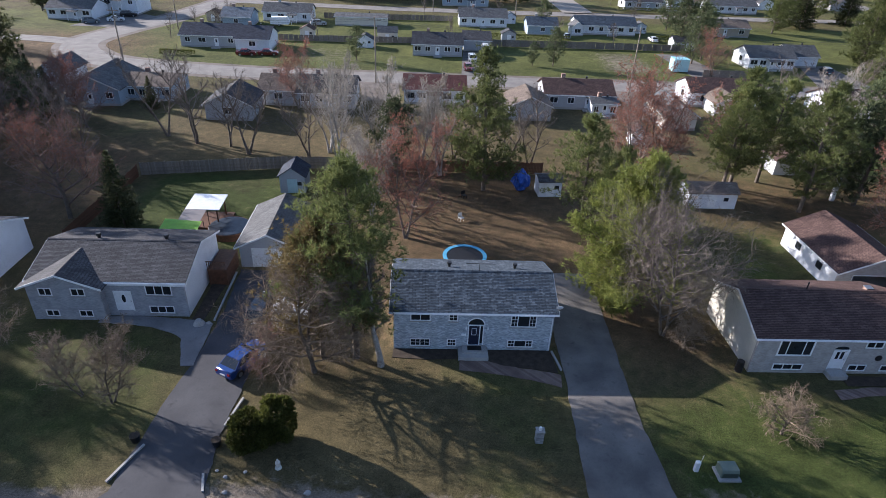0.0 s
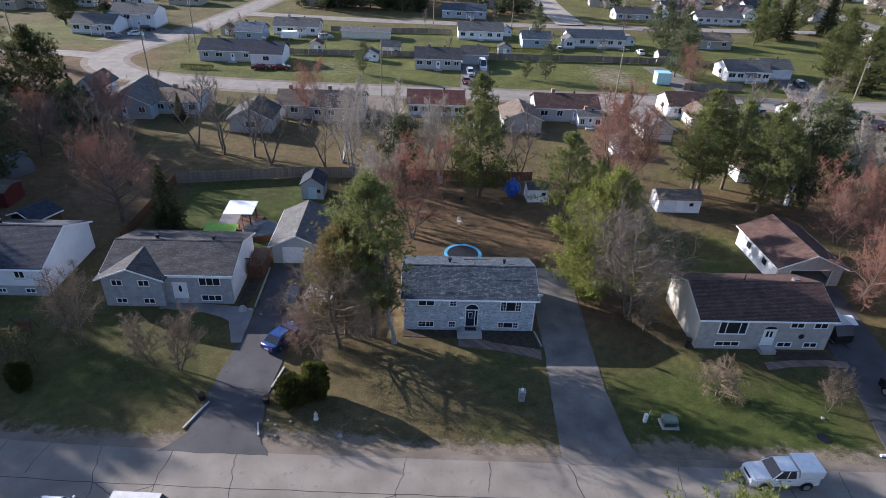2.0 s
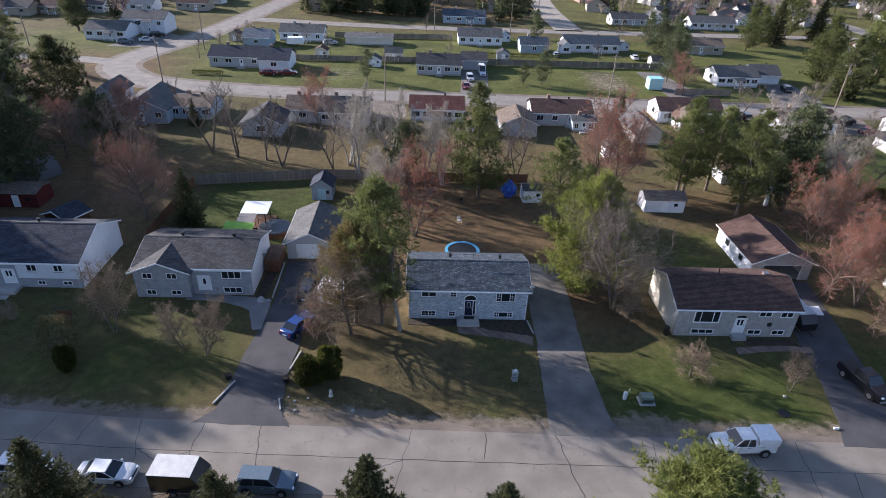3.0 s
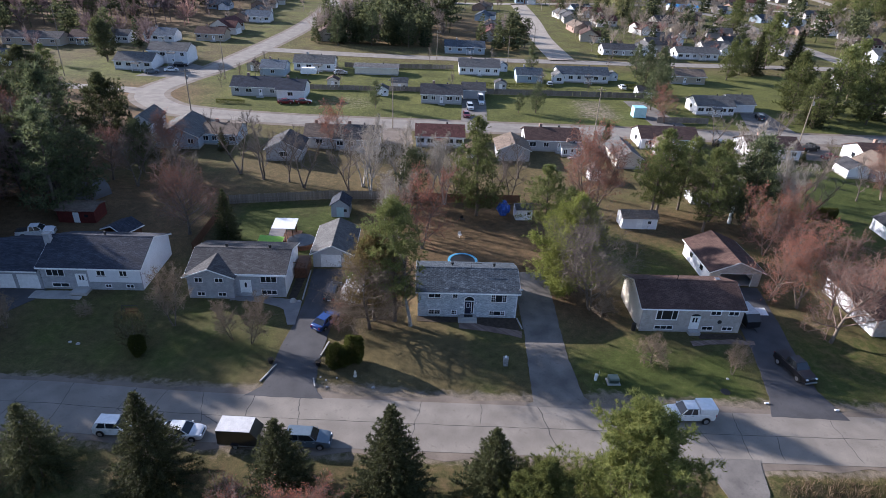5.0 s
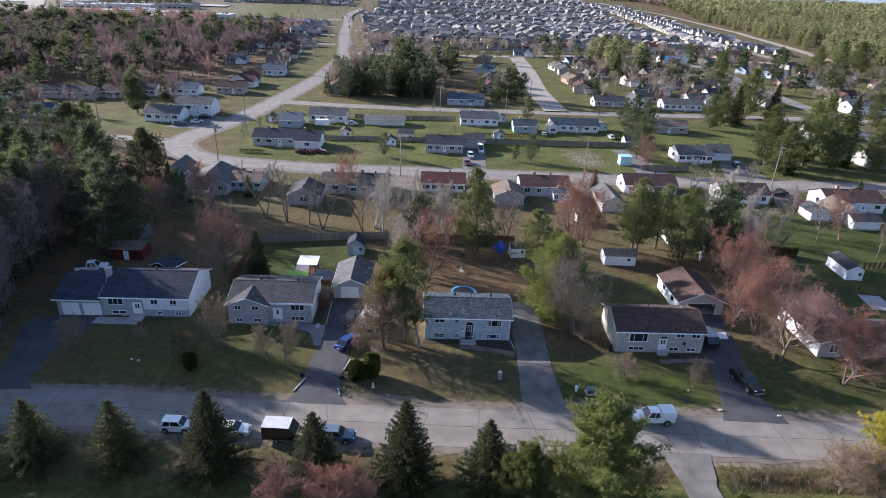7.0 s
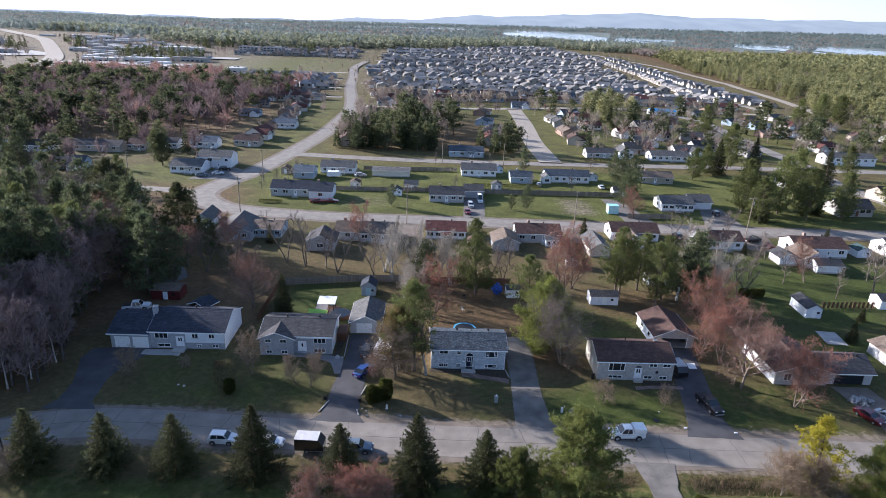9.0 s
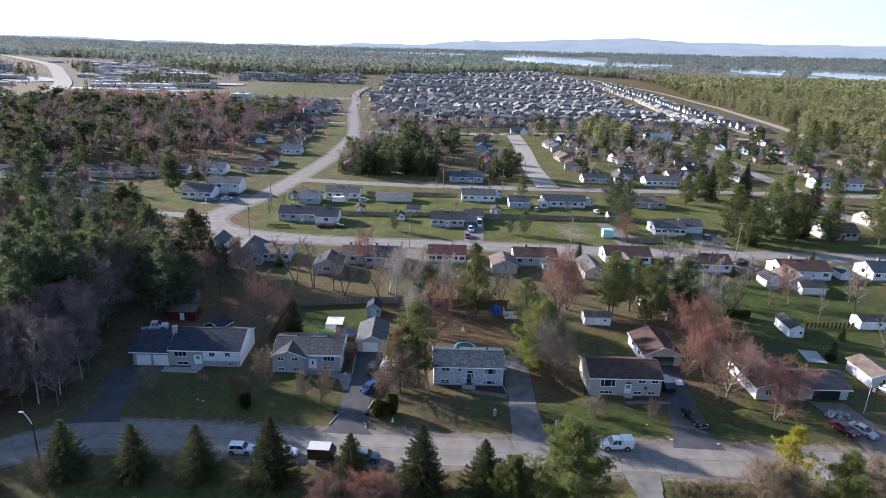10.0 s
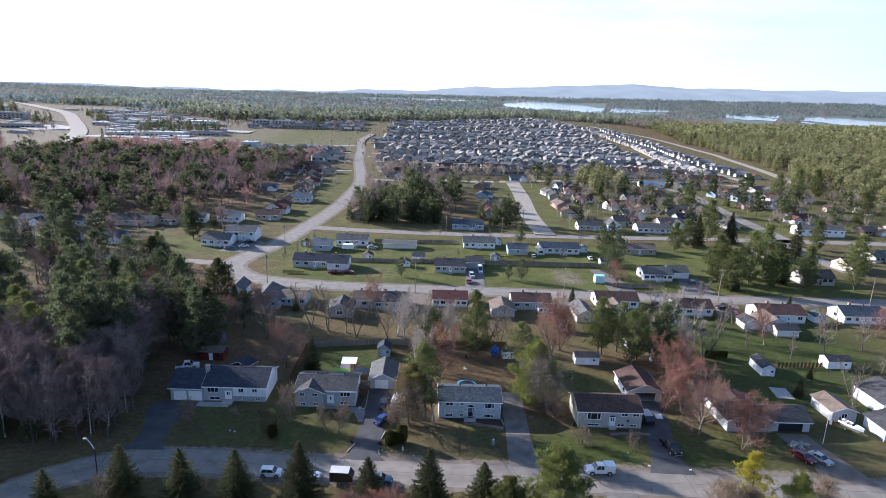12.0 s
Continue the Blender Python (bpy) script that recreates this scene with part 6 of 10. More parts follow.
pine_m = pine_tree("pine_tree", "tall dark pine at the end of a group", 17, 17.0, 5.8, 53.4, 31.0, needles=PINE_DARK, tufts=620, blades=7, length=0.8, width=0.17, clear=0.08, per=(4, 7), puff=0.35, cone=0.85)
pine_n = pine_tree("pine_tree", "dark pine in a close group", 18, 15.5, 5.0, 56.5, 37.0, needles=PINE_DARK, tufts=620, blades=7, length=0.8, width=0.17, clear=0.14, per=(4, 7), puff=0.4, round_=0.55)
red_a = bare_tree("red_maple", "maple with red spring buds behind the house", 24, 13.2, 6.2, -6.4, 19.4, bark=BARK, twig=TWIG_RED, buds=BUDS_RED, bud_n=3, bud_size=0.125, limbs=12, fork=0.10, sub=(7, 6, 3), up=0.6, stems=2, trunk=0.015, light=True)
red_b = bare_tree("red_maple", "broad maple with red buds at the lawn's end", 27, 13.6, 7.0, -45.2, 22.4, twig=TWIG_RED, buds=BUDS_RED, bud_n=2, bud_size=0.095, limbs=19, fork=0.14, sub=(7, 7, 5), up=0.5, trunk=0.016, light=True)
birch_a = bare_tree("birch_tree", "pale white-barked birch clump with fine twigs", 25, 13.4, 3.8, -10.4, 23.5, bark=BARK_BIRCH, twig=BARK_PALE, buds=BUDS_PALE, bud_n=1, bud_size=0.11, limbs=11, fork=0.25, sub=(5, 5, 3), up=1.1, stems=3, trunk=0.016, light=True)
bare_b = bare_tree("bare_tree", "bare grey tree at the back fence", 26, 15.0, 5.0, -39.0, 47.5, limbs=10, fork=0.22, sub=(5, 5, 3), up=0.8, stems=2, tw=1.1, trunk=0.017, light=True)
bare_g = bare_tree("bare_tree", "broad bare grey-brown tree in a back garden", 40, 14.0, 5.4, 104.0, 40.0, twig=TWIG, limbs=14, fork=0.2, sub=(4, 5, 4), up=0.7, trunk=0.015, tw=1.2, light=True)
thin_birch = bare_tree("birch_tree", "slender white-barked birch at the wood's edge", 39, 14.5, 3.2, -83.0, -11.0, bark=BARK_BIRCH, twig=BARK_PALE, limbs=12, fork=0.3, sub=(5, 5, 4), up=1.2, trunk=0.0085, stems=1, tw=0.9, light=True)
bare_w = bare_tree("bare_tree", "bare brown tree in the western wood", 36, 16.0, 5.4, -80.0, 2.0, bark=WOOD_BARK, twig=WOOD_TWIG, limbs=13, fork=0.28, sub=(5, 6, 4), up=0.9, tw=1.15, trunk=0.012, light=True)
spruce_a = spruce_tree("spruce_tree", "dark spruce at the edge of the lawn", 31, 9.2, 2.4, -38.2, 20.4, rows=26, blades=9, width=0.14)
front_a = bare_tree("bare_tree", "small bare ornamental tree on the front lawn", 28, 7.2, 3.0, -27.5, -6.8, bark=BARK, twig=TWIG_WARM, limbs=14, fork=0.16, sub=(7, 7, 4), up=0.8, stems=2, trunk=0.012, tw=0.75)
low_bare = bare_tree("bare_shrub", "low wide bare shrub on the front lawn", 29, 3.9, 2.9, 22.6, -9.2, bark=BARK, twig=TWIG_WARM, limbs=18, fork=0.05, sub=(7, 7, 5), up=0.25, tip_z=-0.18, tw=0.75, category="shrub")
for x, y, k, rz in ((-17.2, -1.2, 0.26, 40), (-16.6, 1.6, 0.24, 160), (-16.9, -4.0, 0.2, 250)):
    again(red_b, x, y, k, rz, label="small red-stemmed shrub beside the driveway")["category"] = "shrub"
bush = shrub("cedar_bush", "dense dark green rounded cedar bush", 41, 2.9, 1.5, -16.2, -10.7, n=2200, length=0.22, width=0.12)
shrub("cedar_bush", "taller dark green cedar bush", 42, 3.9, 1.15, -14.3, -10.0, n=2200, length=0.22, width=0.12, top=2.6)

again(front_a, 32.1, -11.2, 0.62, 70, label="small pale bare tree near the driveway")
again(front_a, -38.2, -3.4, 1.1, 130, label="bare upright tree before the house gap")
again(front_a, -30.0, -6.0, 0.8, 210, label="small bare tree on the front lawn")
again(front_a, -59.0, -4.5, 0.85, 300, label="small bare tree before the long house")
olive = shrub("cedar_bush", "olive brown cedar bush on the lawn", 43, 5.4, 1.8, -41.4, -7.8, leaves=leafy("olive_foliage", (0.075, 0.068, 0.034), (0.165, 0.142, 0.072)), n=900, length=0.24, width=0.07, top=2.2)
again(bush, -40.3, -9.4, 0.62, 40, kz=1.0, label="small dark cedar bush on the lawn")
again(low_bare, -50.5, -1.5, 0.55, 30, label="low bare shrub before the house")
again(low_bare, 19.0, 1.0, 0.8, 50, label="yellowish low shrub under the bare tree")
# spruce needles darken this pine, standing in for its backlit, self-shaded crown
pine_k = pine_tree("pine_tree", "broad dark pine at the edge of the wood", 61, 17.2, 7.2, -107.0, 87.5, needles=SPRUCE, tufts=2600, blades=9, length=0.65, width=0.13, clear=0.12, puff=0.3, cone=0.35, per=(5, 8))
pine_h = pine_tree("pine_tree", "broad lit pine beside the back street", 54, 19.0, 6.4, 106.0, 112.0, needles=PINE, tufts=1100, blades=8, length=0.9, width=0.16, clear=0.08, puff=0.4, cone=0.7, per=(5, 8))
GROUP, WOOD, GARD, BACK = "dark pine in a close group", "dark pine in the wood", "dark pine in a far garden", "dark pine beside the back street"
for x, y, k, rz, src, label in (
        (-8.4, 37.0, 0.70, 30, pine_n, "young dark pine among bare trees"), (14.4, 23.0, 0.85, 80, pine_g, "dark pine behind the driveway"), (17.0, 20.0, 0.7, 180, pine_g, "dark pine behind the driveway"),
        (37.4, 35.6, 0.90, 110, pine_g, GROUP), (47.6, 33.0, 0.95, 300, pine_g, GROUP), (43.5, 38.0, 0.9, 200, pine_g, GROUP), (44.6, 28.6, 0.95, 10, pine_g, GROUP),
        (-75.2, 59.8, 1.02, 40, pine_k, "broad dark pine at the edge of the wood"), (-77.2, 38.1, 1.0, 140, pine_k, "tall dark pine in the wood"), (-120.1, 155.6, 0.85, 250, pine_k, "round dark pine on a street corner"), (-88.0, 60.0, 1.12, 90, pine_m, "tall dark pine in the wood"), (-69.8, 28.4, 1.12, 210, pine_m, "tall dark pine behind the long house"), (-66.0, 33.0, 0.9, 20, pine_n, "dark pine behind the red shed"),
        (-119.0, 153.0, 0.9, 10, pine_n, "dark pine beside the white house"), (-99.0, 37.0, 1.18, 70, pine_m, WOOD), (-107.0, 22.0, 1.18, 160, bare_w, "bare mauve tree in the western wood"), (-100.0, 76.0, 1.0, 250, pine_n, WOOD), (-82.0, 50.0, 0.95, 310, pine_n, WOOD), (-84.0, 37.0, 1.1, 130, pine_m, WOOD),
        (-92.0, 26.0, 1.1, 20, bare_w, "bare mauve tree in the western wood"), (-115.0, 50.0, 1.15, 280, pine_m, WOOD), (-108.0, 62.0, 1.0, 100, pine_n, WOOD), (-124.0, 70.0, 1.05, 33, pine_m, WOOD), (-118.0, 92.0, 1.0, 66, pine_n, WOOD), (-132.0, 40.0, 1.2, 300, pine_m, WOOD), (-128.0, 18.0, 1.1, 75, bare_w, "bare mauve tree in the western wood"),
        (-114.0, 5.0, 1.1, 170, bare_w, "bare mauve tree in the western wood"), (-138.0, 60.0, 1.1, 15, pine_n, WOOD), (-95.0, 48.0, 1.0, 85, pine_n, WOOD), (-64.0, 50.0, 0.7, 35, pine_n, "young pine behind the lots"), (-96.0, 14.0, 1.0, 200, bare_w, "bare mauve tree in the western wood"), (-104.0, 88.0, 0.9, 120, pine_m, WOOD),
        (-122.0, 34.0, 1.15, 220, pine_n, WOOD), (-140.0, 84.0, 1.1, 10, pine_m, WOOD), (-134.0, 100.0, 1.0, 140, pine_n, WOOD), (-146.0, 24.0, 1.15, 90, pine_m, WOOD), (-90.0, 70.0, 0.9, 40, pine_n, WOOD), (-118.0, -12.0, 1.1, 20, bare_w, "bare mauve tree in the western wood"), (-108.0, -4.0, 1.0, 230, bare_w, "bare mauve tree in the western wood"), (-130.0, -2.0, 1.15, 310, bare_w, "bare mauve tree in the western wood"),
        (26.0, 104.5, 0.56, 60, pine_n, "rounded pine on a far lawn"), (21.0, 104.0, 0.36, 10, pine_n, "small pine on a far lawn"), (118.0, 110.0, 1.12, 10, pine_h, BACK), (106.0, 100.5, 1.75, 95, spruce_a, "tall spruce beside the back street"),
        (133.0, 127.0, 1.1, 140, pine_h, BACK), (131.0, 111.0, 1.75, 230, spruce_a, "tall spruce beside the back street"), (125.0, 104.0, 0.95, 310, pine_h, BACK), (138.0, 105.0, 0.9, 80, pine_h, BACK), (165.0, 116.0, 1.05, 200, pine_h, BACK), (165.0, 158.0, 1.75, 20, spruce_a, "tall spruce beside the back street"), (184.0, 172.0, 0.8, 70, pine_h, BACK), (112.0, 121.0, 0.8, 170, pine_h, BACK), (66.0, 130.0, 0.85, 5, pine_n, "dark pine behind a fence"), (71.0, 133.0, 0.9, 75, pine_m, "dark pine behind a fence"),
        (134.0, 184.0, 1.15, 190, pine_h, GARD), (144.0, 180.0, 1.75, 290, spruce_a, "tall spruce in a far garden"), (123.0, 171.0, 1.75, 170, spruce_a, "tall spruce in a far garden"), (117.0, 170.0, 0.72, 45, pine_h, GARD), (107.0, 159.0, 0.75, 145, pine_h, GARD), (158.0, 268.0, 1.1, 245, pine_h, GARD), (253.0, 238.0, 1.1, 345, pine_h, GARD), (269.0, 333.0, 1.3, 95, pine_h, GARD), (296.0, 352.0, 1.2, 60, pine_h, GARD), (254.0, 332.0, 1.1, 30, pine_h, GARD),
        (-44.0, 200.0, 0.8, 30, pine_n, GARD), (-30.0, 204.0, 0.9, 130, pine_m, GARD), (-14.0, 203.0, 0.85, 60, pine_n, GARD), (30.0, 206.0, 0.9, 220, pine_m, GARD), (38.0, 212.0, 0.8, 320, pine_n, GARD), (-22.0, 212.0, 0.95, 10, pine_m, GARD)):
    again(src, x, y, k, rz, label=label)
for x, y, k in ((-125.1, 163.5, 0.80), (-115.6, 110.9, 0.80), (156.2, 103.3, 0.75), (105.3, 98.5, 0.95)):
    again(pine_g, x, y, k, 31 * x, label="broad dark pine standing by a far street")
FENCE_B, EDGE, BIRCH, EASTG = "bare grey tree behind the fence", "bare grey tree at the wood's edge", "tall pale white-barked birch", "bare tree in a far garden"
for x, y, k, rz, src, label in (
        (-30.2, 43.6, 0.9, 50, bare_b, FENCE_B), (-33.6, 46.5, 0.82, 150, bare_b, FENCE_B), (-44.2, 50.2, 1.0, 260, bare_b, FENCE_B),
        (-21.0, 42.0, 0.85, 310, bare_b, FENCE_B), (11.0, 41.0, 0.7, 200, bare_b, "slim bare tree behind the pine"), (-12.0, 29.5, 0.75, 95, bare_b, "bare tree at the back of the yard"), (8.0, 43.0, 0.75, 20, bare_b, "slim bare tree behind the pine"), (0.0, 44.0, 0.8, 75, bare_b, "bare tree behind the brown fence"),
        (-55.0, 40.0, 0.9, 30, bare_b, EDGE), (-62.0, 42.0, 0.85, 120, bare_b, EDGE), (-49.0, 34.0, 0.8, 210, bare_b, EDGE), (66.5, 34.0, 0.78, 10, bare_b, "bare tree near a hedge"), (70.0, 43.0, 0.72, 60, bare_b, "bare tree in a garden"),
        (-16.6, 39.5, 1.25, 20, birch_a, BIRCH), (-18.6, 45.0, 1.15, 140, birch_a, BIRCH), (-2.0, 37.5, 1.05, 250, birch_a, "white-barked birch near the pine"), (-5.0, 42.0, 1.08, 80, birch_a, "white-barked birch near the pine"), (-11.0, 44.0, 1.1, 170, birch_a, BIRCH), (-13.0, 26.0, 0.9, 40, birch_a, BIRCH),
        (58.6, 28.6, 1.18, 200, birch_a, "white birch beside the pines"), (63.0, 36.0, 1.0, 320, birch_a, "white birch in a garden"), (60.0, 50.0, 0.95, 30, birch_a, "white birch in a garden"), (56.0, 42.0, 1.0, 100, birch_a, "white birch beside the pines"),
        (-74.5, -6.5, 0.95, 110, thin_birch, "slender birch at the wood's edge"), (-79.0, -3.0, 1.0, 220, thin_birch, "slender birch at the wood's edge"), (-76.5, -9.5, 1.05, 60, thin_birch, "slender birch at the wood's edge"), (-92.0, -11.5, 1.0, 20, thin_birch, "slender birch at the wood's edge"), (-73.5, -1.0, 0.9, 320, thin_birch, "slender birch at the wood's edge"),
        (24.6, 33.5, 1.25, 40, red_a, "maple with red buds behind the driveway"), (27.5, 38.0, 1.1, 200, red_a, "maple with red buds behind the driveway"), (51.8, 20.2, 0.9, 130, red_a, "maple with red buds beside the garage"), (45.4, 6.0, 0.88, 220, red_a, "maple with red buds beside the garage"), (48.6, 4.0, 0.95, 10, red_a, "maple with red buds in the side yard"), (56.0, 18.0, 0.95, 80, red_a, "maple with red buds beside the garage"),
        (48.8, -4.2, 1.0, 60, red_b, "broad maple with red buds in the side yard"), (52.0, 1.5, 0.92, 170, red_b, "broad maple with red buds in the side yard"), (55.4, -9.6, 0.9, 300, red_a, "maple with red buds before the east house"), (58.2, -8.0, 0.8, 100, red_a, "maple with red buds before the east house"),
        (-84.0, 20.0, 1.1, 190, red_b, "maple with red buds in the wood"), (-58.0, 53.0, 0.85, 280, red_b, "maple with red buds behind the lots"), (-68.0, 45.0, 0.85, 60, red_b, "maple with red buds behind the lots"), (-62.0, 60.0, 0.7, 100, red_a, "maple with red buds behind the lots"),
        (-94.0, 62.0, 1.0, 330, red_b, "maple with red buds in the wood"), (-104.0, 46.0, 1.05, 70, red_b, "maple with red buds in the wood"), (62.0, 98.0, 0.8, 90, red_a, "red-twigged tree near the street"), (-27.0, 66.0, 0.85, 40, red_a, "maple with red buds before a far house"), (68.0, 79.0, 0.7, 15, bare_b, "bare tree beside the back street"),
        (86.0, 82.0, 0.7, 100, bare_b, "bare tree beside the back street"), (90.0, 46.0, 0.85, 65, red_a, "reddish tree in a far garden"), (94.0, 14.0, 0.7, 200, bare_b, "bare tree in front of a white house"), (84.0, 45.0, 0.7, 300, bare_g, EASTG), (118.0, 44.0, 0.8, 10, bare_g, EASTG), (78.0, 50.0, 0.75, 120, bare_g, EASTG), (130.0, 55.0, 0.8, 220, red_a, "reddish tree in a far garden"), (108.0, 48.0, 0.7, 20, bare_g, EASTG), (92.0, 36.0, 0.6, 250, bare_g, EASTG)):
    again(src, x, y, k, rz, label=label)
rw2 = random.Random(61)
dark_m = pine_tree("pine_tree", "dark pine crowded in the western wood", 19, 16.5, 5.0, -86.0, 14.0, needles=PINE_DARK, tufts=360, blades=7, length=1.0, width=0.2, clear=0.15, per=(3, 6), puff=0.4, cone=0.5)
bare_l = bare_tree("bare_tree", "bare grey tree crowded in the western wood", 37, 15.0, 4.6, -88.0, -2.0, bark=WOOD_BARK, twig=WOOD_TWIG, limbs=11, fork=0.28, sub=(4, 5, 4), up=1.0, tw=1.25, trunk=0.012, light=True)
for k in range(124):
    while True:
        x, y = rw2.uniform(-165, -72), rw2.uniform(-34, 92)
        if not (x > -80 and 8 < y < 32) and not (y < -15 and x > -96) and not (y > 74 and x > -102) and not (x > -77 and y > 30) and not (x > -74 and y < -4):
            break
    src = dark_m if (k % 5 in (0, 1) if y > 40 else k % 9 == 0 and x < -100) else bare_l
    again(src, x, y, rw2.uniform(0.75, 1.2), rw2.uniform(0, 360), label="crowded dark pine in the western wood" if src is dark_m else "crowded bare tree in the western wood")
for k in range(84):
    while True:
        x, y = rw2.uniform(-150, -73), rw2.uniform(-26, 98)
        if k < 34:
            x, y = rw2.uniform(-112, -73), rw2.uniform(-17, 8)
        if not (x > -80 and 10 < y < 30) and not (y < -15 and x > -92) and not (y > 76 and x > -100) and not (x > -77 and y > 30):
            break
    src = rw2.choice((bare_w, bare_w, bare_w, bare_w, bare_w, bare_b, bare_w, red_b if y > 8 else bare_w))
    again(src, x, y, rw2.uniform(0.8, 1.15), rw2.uniform(0, 360), label="bare tree in the western wood" if src is not red_b else "red-budded maple in the western wood")
# extra edge trees with thickened twigs, added to shade the front lawn
thicket = bare_tree("bare_tree", "dense bare mauve tree at the wood's edge", 38, 15.5, 5.4, -82.0, 12.0, bark=WOOD_BARK, twig=WOOD_TWIG, limbs=16, fork=0.16, sub=(6, 6, 5), up=0.8, tw=2.3, trunk=0.012, light=True)
for k in range(84):
    x, y = rw2.uniform(-106, -72.5), rw2.uniform(-13, 36)
    if x > -78 and 12 < y < 32:
        x -= 8
    again(thicket, x, y, rw2.uniform(0.85, 1.2), rw2.uniform(0, 360))
# pines added behind the bare trees to shade the long house and lawn
for k in range(14):
    again(rw2.choice((pine_g, pine_m, pine_g)), rw2.uniform(-116, -90), rw2.uniform(14, 50), rw2.uniform(1.0, 1.15), rw2.uniform(0, 360), label="tall shading pine in the western wood")
for k in range(44):
    x, y = rw2.uniform(-122, -72), rw2.uniform(-12, 38)
    if x > -77 and 12 < y < 30:
        x -= 9
    src = rw2.choice((bare_w, bare_l, red_b, bare_w))
    again(src, x, y, rw2.uniform(0.85, 1.12), rw2.uniform(0, 360), label="red-budded maple in the western wood" if src is red_b else "bare mauve tree in the western wood")
# most of these pines are added, tall enough to shade the front lawn
for x, y, k in ((-73.5, 36.0, 1.1), (-86.0, 30.0, 1.1), (-85.5, 9.0, 1.3), (-88.5, 15.5, 1.4), (-84.5, 20.5, 1.3), (-91.5, 9.5, 1.42), (-90.5, 23.0, 1.4), (-95.0, 17.0, 1.45), (-86.0, 2.5, 1.2), (-81.0, 14.0, 1.15)):
    again(pine_m, x, y, k, 40 * k * x, label="tall pine of a shading stand behind the long house's driveway")
for k in range(16):
    again(dark_m, rw2.uniform(-112, -80), rw2.uniform(-15, -2), rw2.uniform(0.26, 0.42), rw2.uniform(0, 360), label="young dark pine at the wood's edge")
# pines added far west, mostly out of view, to shade the wood
for k in range(16):
    again(rw2.choice((pine_m, pine_n)), rw2.uniform(-215, -140), rw2.uniform(-20, 150), rw2.uniform(0.95, 1.25), rw2.uniform(0, 360), label="tall dark pine added deep in the western wood for shade")
again(spruce_a, -71.0, 63.0, 0.95, 20, label="dark spruce beside a far house")
again(spruce_a, -66.0, 58.5, 0.85, 140, label="dark spruce beside a far house")
again(spruce_a, 40.0, 79.0, 0.62, 80, label="blue-grey spruce near the back street")
again(spruce_a, 81.0, 14.0, 0.55, 10, label="small spruce on a lawn")
again(spruce_a, -52.0, 64.0, 0.6, 70, label="small spruce behind a far garage")

# the row of spruces on the near side of the street, and what grows between them
row = spruce_tree("spruce_tree", "tall dark spruce in a roadside row", 32, 8.9, 3.5, -51.0, -27.7, rows=32, blades=11, length=0.34, width=0.10, group="spruces along the road")
row2 = spruce_tree("spruce_tree", "tall dark spruce in a roadside row", 33, 11.3, 3.9, -30.7, -28.5, rows=38, blades=11, length=0.36, width=0.11, group="spruces along the road")
for src, x, y, k, rz in ((row, -60.9, -27.9, 1.06, 40), (row, -41.7, -27.6, 1.0, 110), (row, -19.0, -29.0, 1.0, 200), (row2, -8.7, -29.9, 1.02, 160), (row, 0.5, -30.0, 1.02, 300), (row, -70.5, -33.0, 0.9, 15)):
    again(src, x, y, k, rz)
big = pine_tree("pine_tree", "broad bushy white pine beside the road", 15, 14.0, 7.4, 12.4, -32.3, needles=leafy("roadside_pine_needles", (0.078, 0.100, 0.028), (0.235, 0.250, 0.080)), tufts=11500, blades=9, length=0.42, width=0.06, clear=0.02, per=(8, 12), puff=0.22, cone=0.85)
again(big, 4.4, -33.0, 0.62, 130, label="young bushy white pine beside the road")
again(pine_r, 53.0, -31.5, 0.6, 40, label="bushy pine beside the road")
gold = pine_tree("pine_tree", "golden yellow evergreen beside the road", 16, 10.8, 3.4, 47.0, -28.6, needles=GOLD, tufts=1600, blades=8, length=0.5, width=0.09, clear=0.05, category="tree")
red_s = bare_tree("red_maple", "round red-budded maple near the road", 34, 7.0, 4.2, -17.4, -35.0, twig=TWIG_RED, buds=BUDS_RED, bud_n=1, bud_size=0.13, limbs=16, fork=0.08, sub=(7, 6, 3), up=0.7, stems=2)
again(red_s, -22.0, -36.0, 0.95, 90, label="red-budded maple near the road")
again(red_s, -13.2, -36.6, 1.05, 200, label="round red-budded maple near the road")
tan_s = bare_tree("bare_tree", "round bare tree with tan twigs beside the road", 52, 6.8, 4.6, 41.6, -30.4, bark=BARK, twig=TWIG_WARM, buds=leafy("tan_buds", (0.15, 0.10, 0.06), (0.27, 0.19, 0.12)), bud_n=1, bud_size=0.12, limbs=16, fork=0.08, sub=(7, 6, 4), up=0.7, stems=2, trunk=0.014, tw=0.9)
again(tan_s, 44.2, -32.5, 0.9, 140, label="bare tan tree beside the road")
again(tan_s, 58.5, -30.5, 0.95, 160, label="bare tan tree beside the road")
again(front_a, -62.5, -29.5, 0.8, 260, label="bare tan tree near the street lamp")
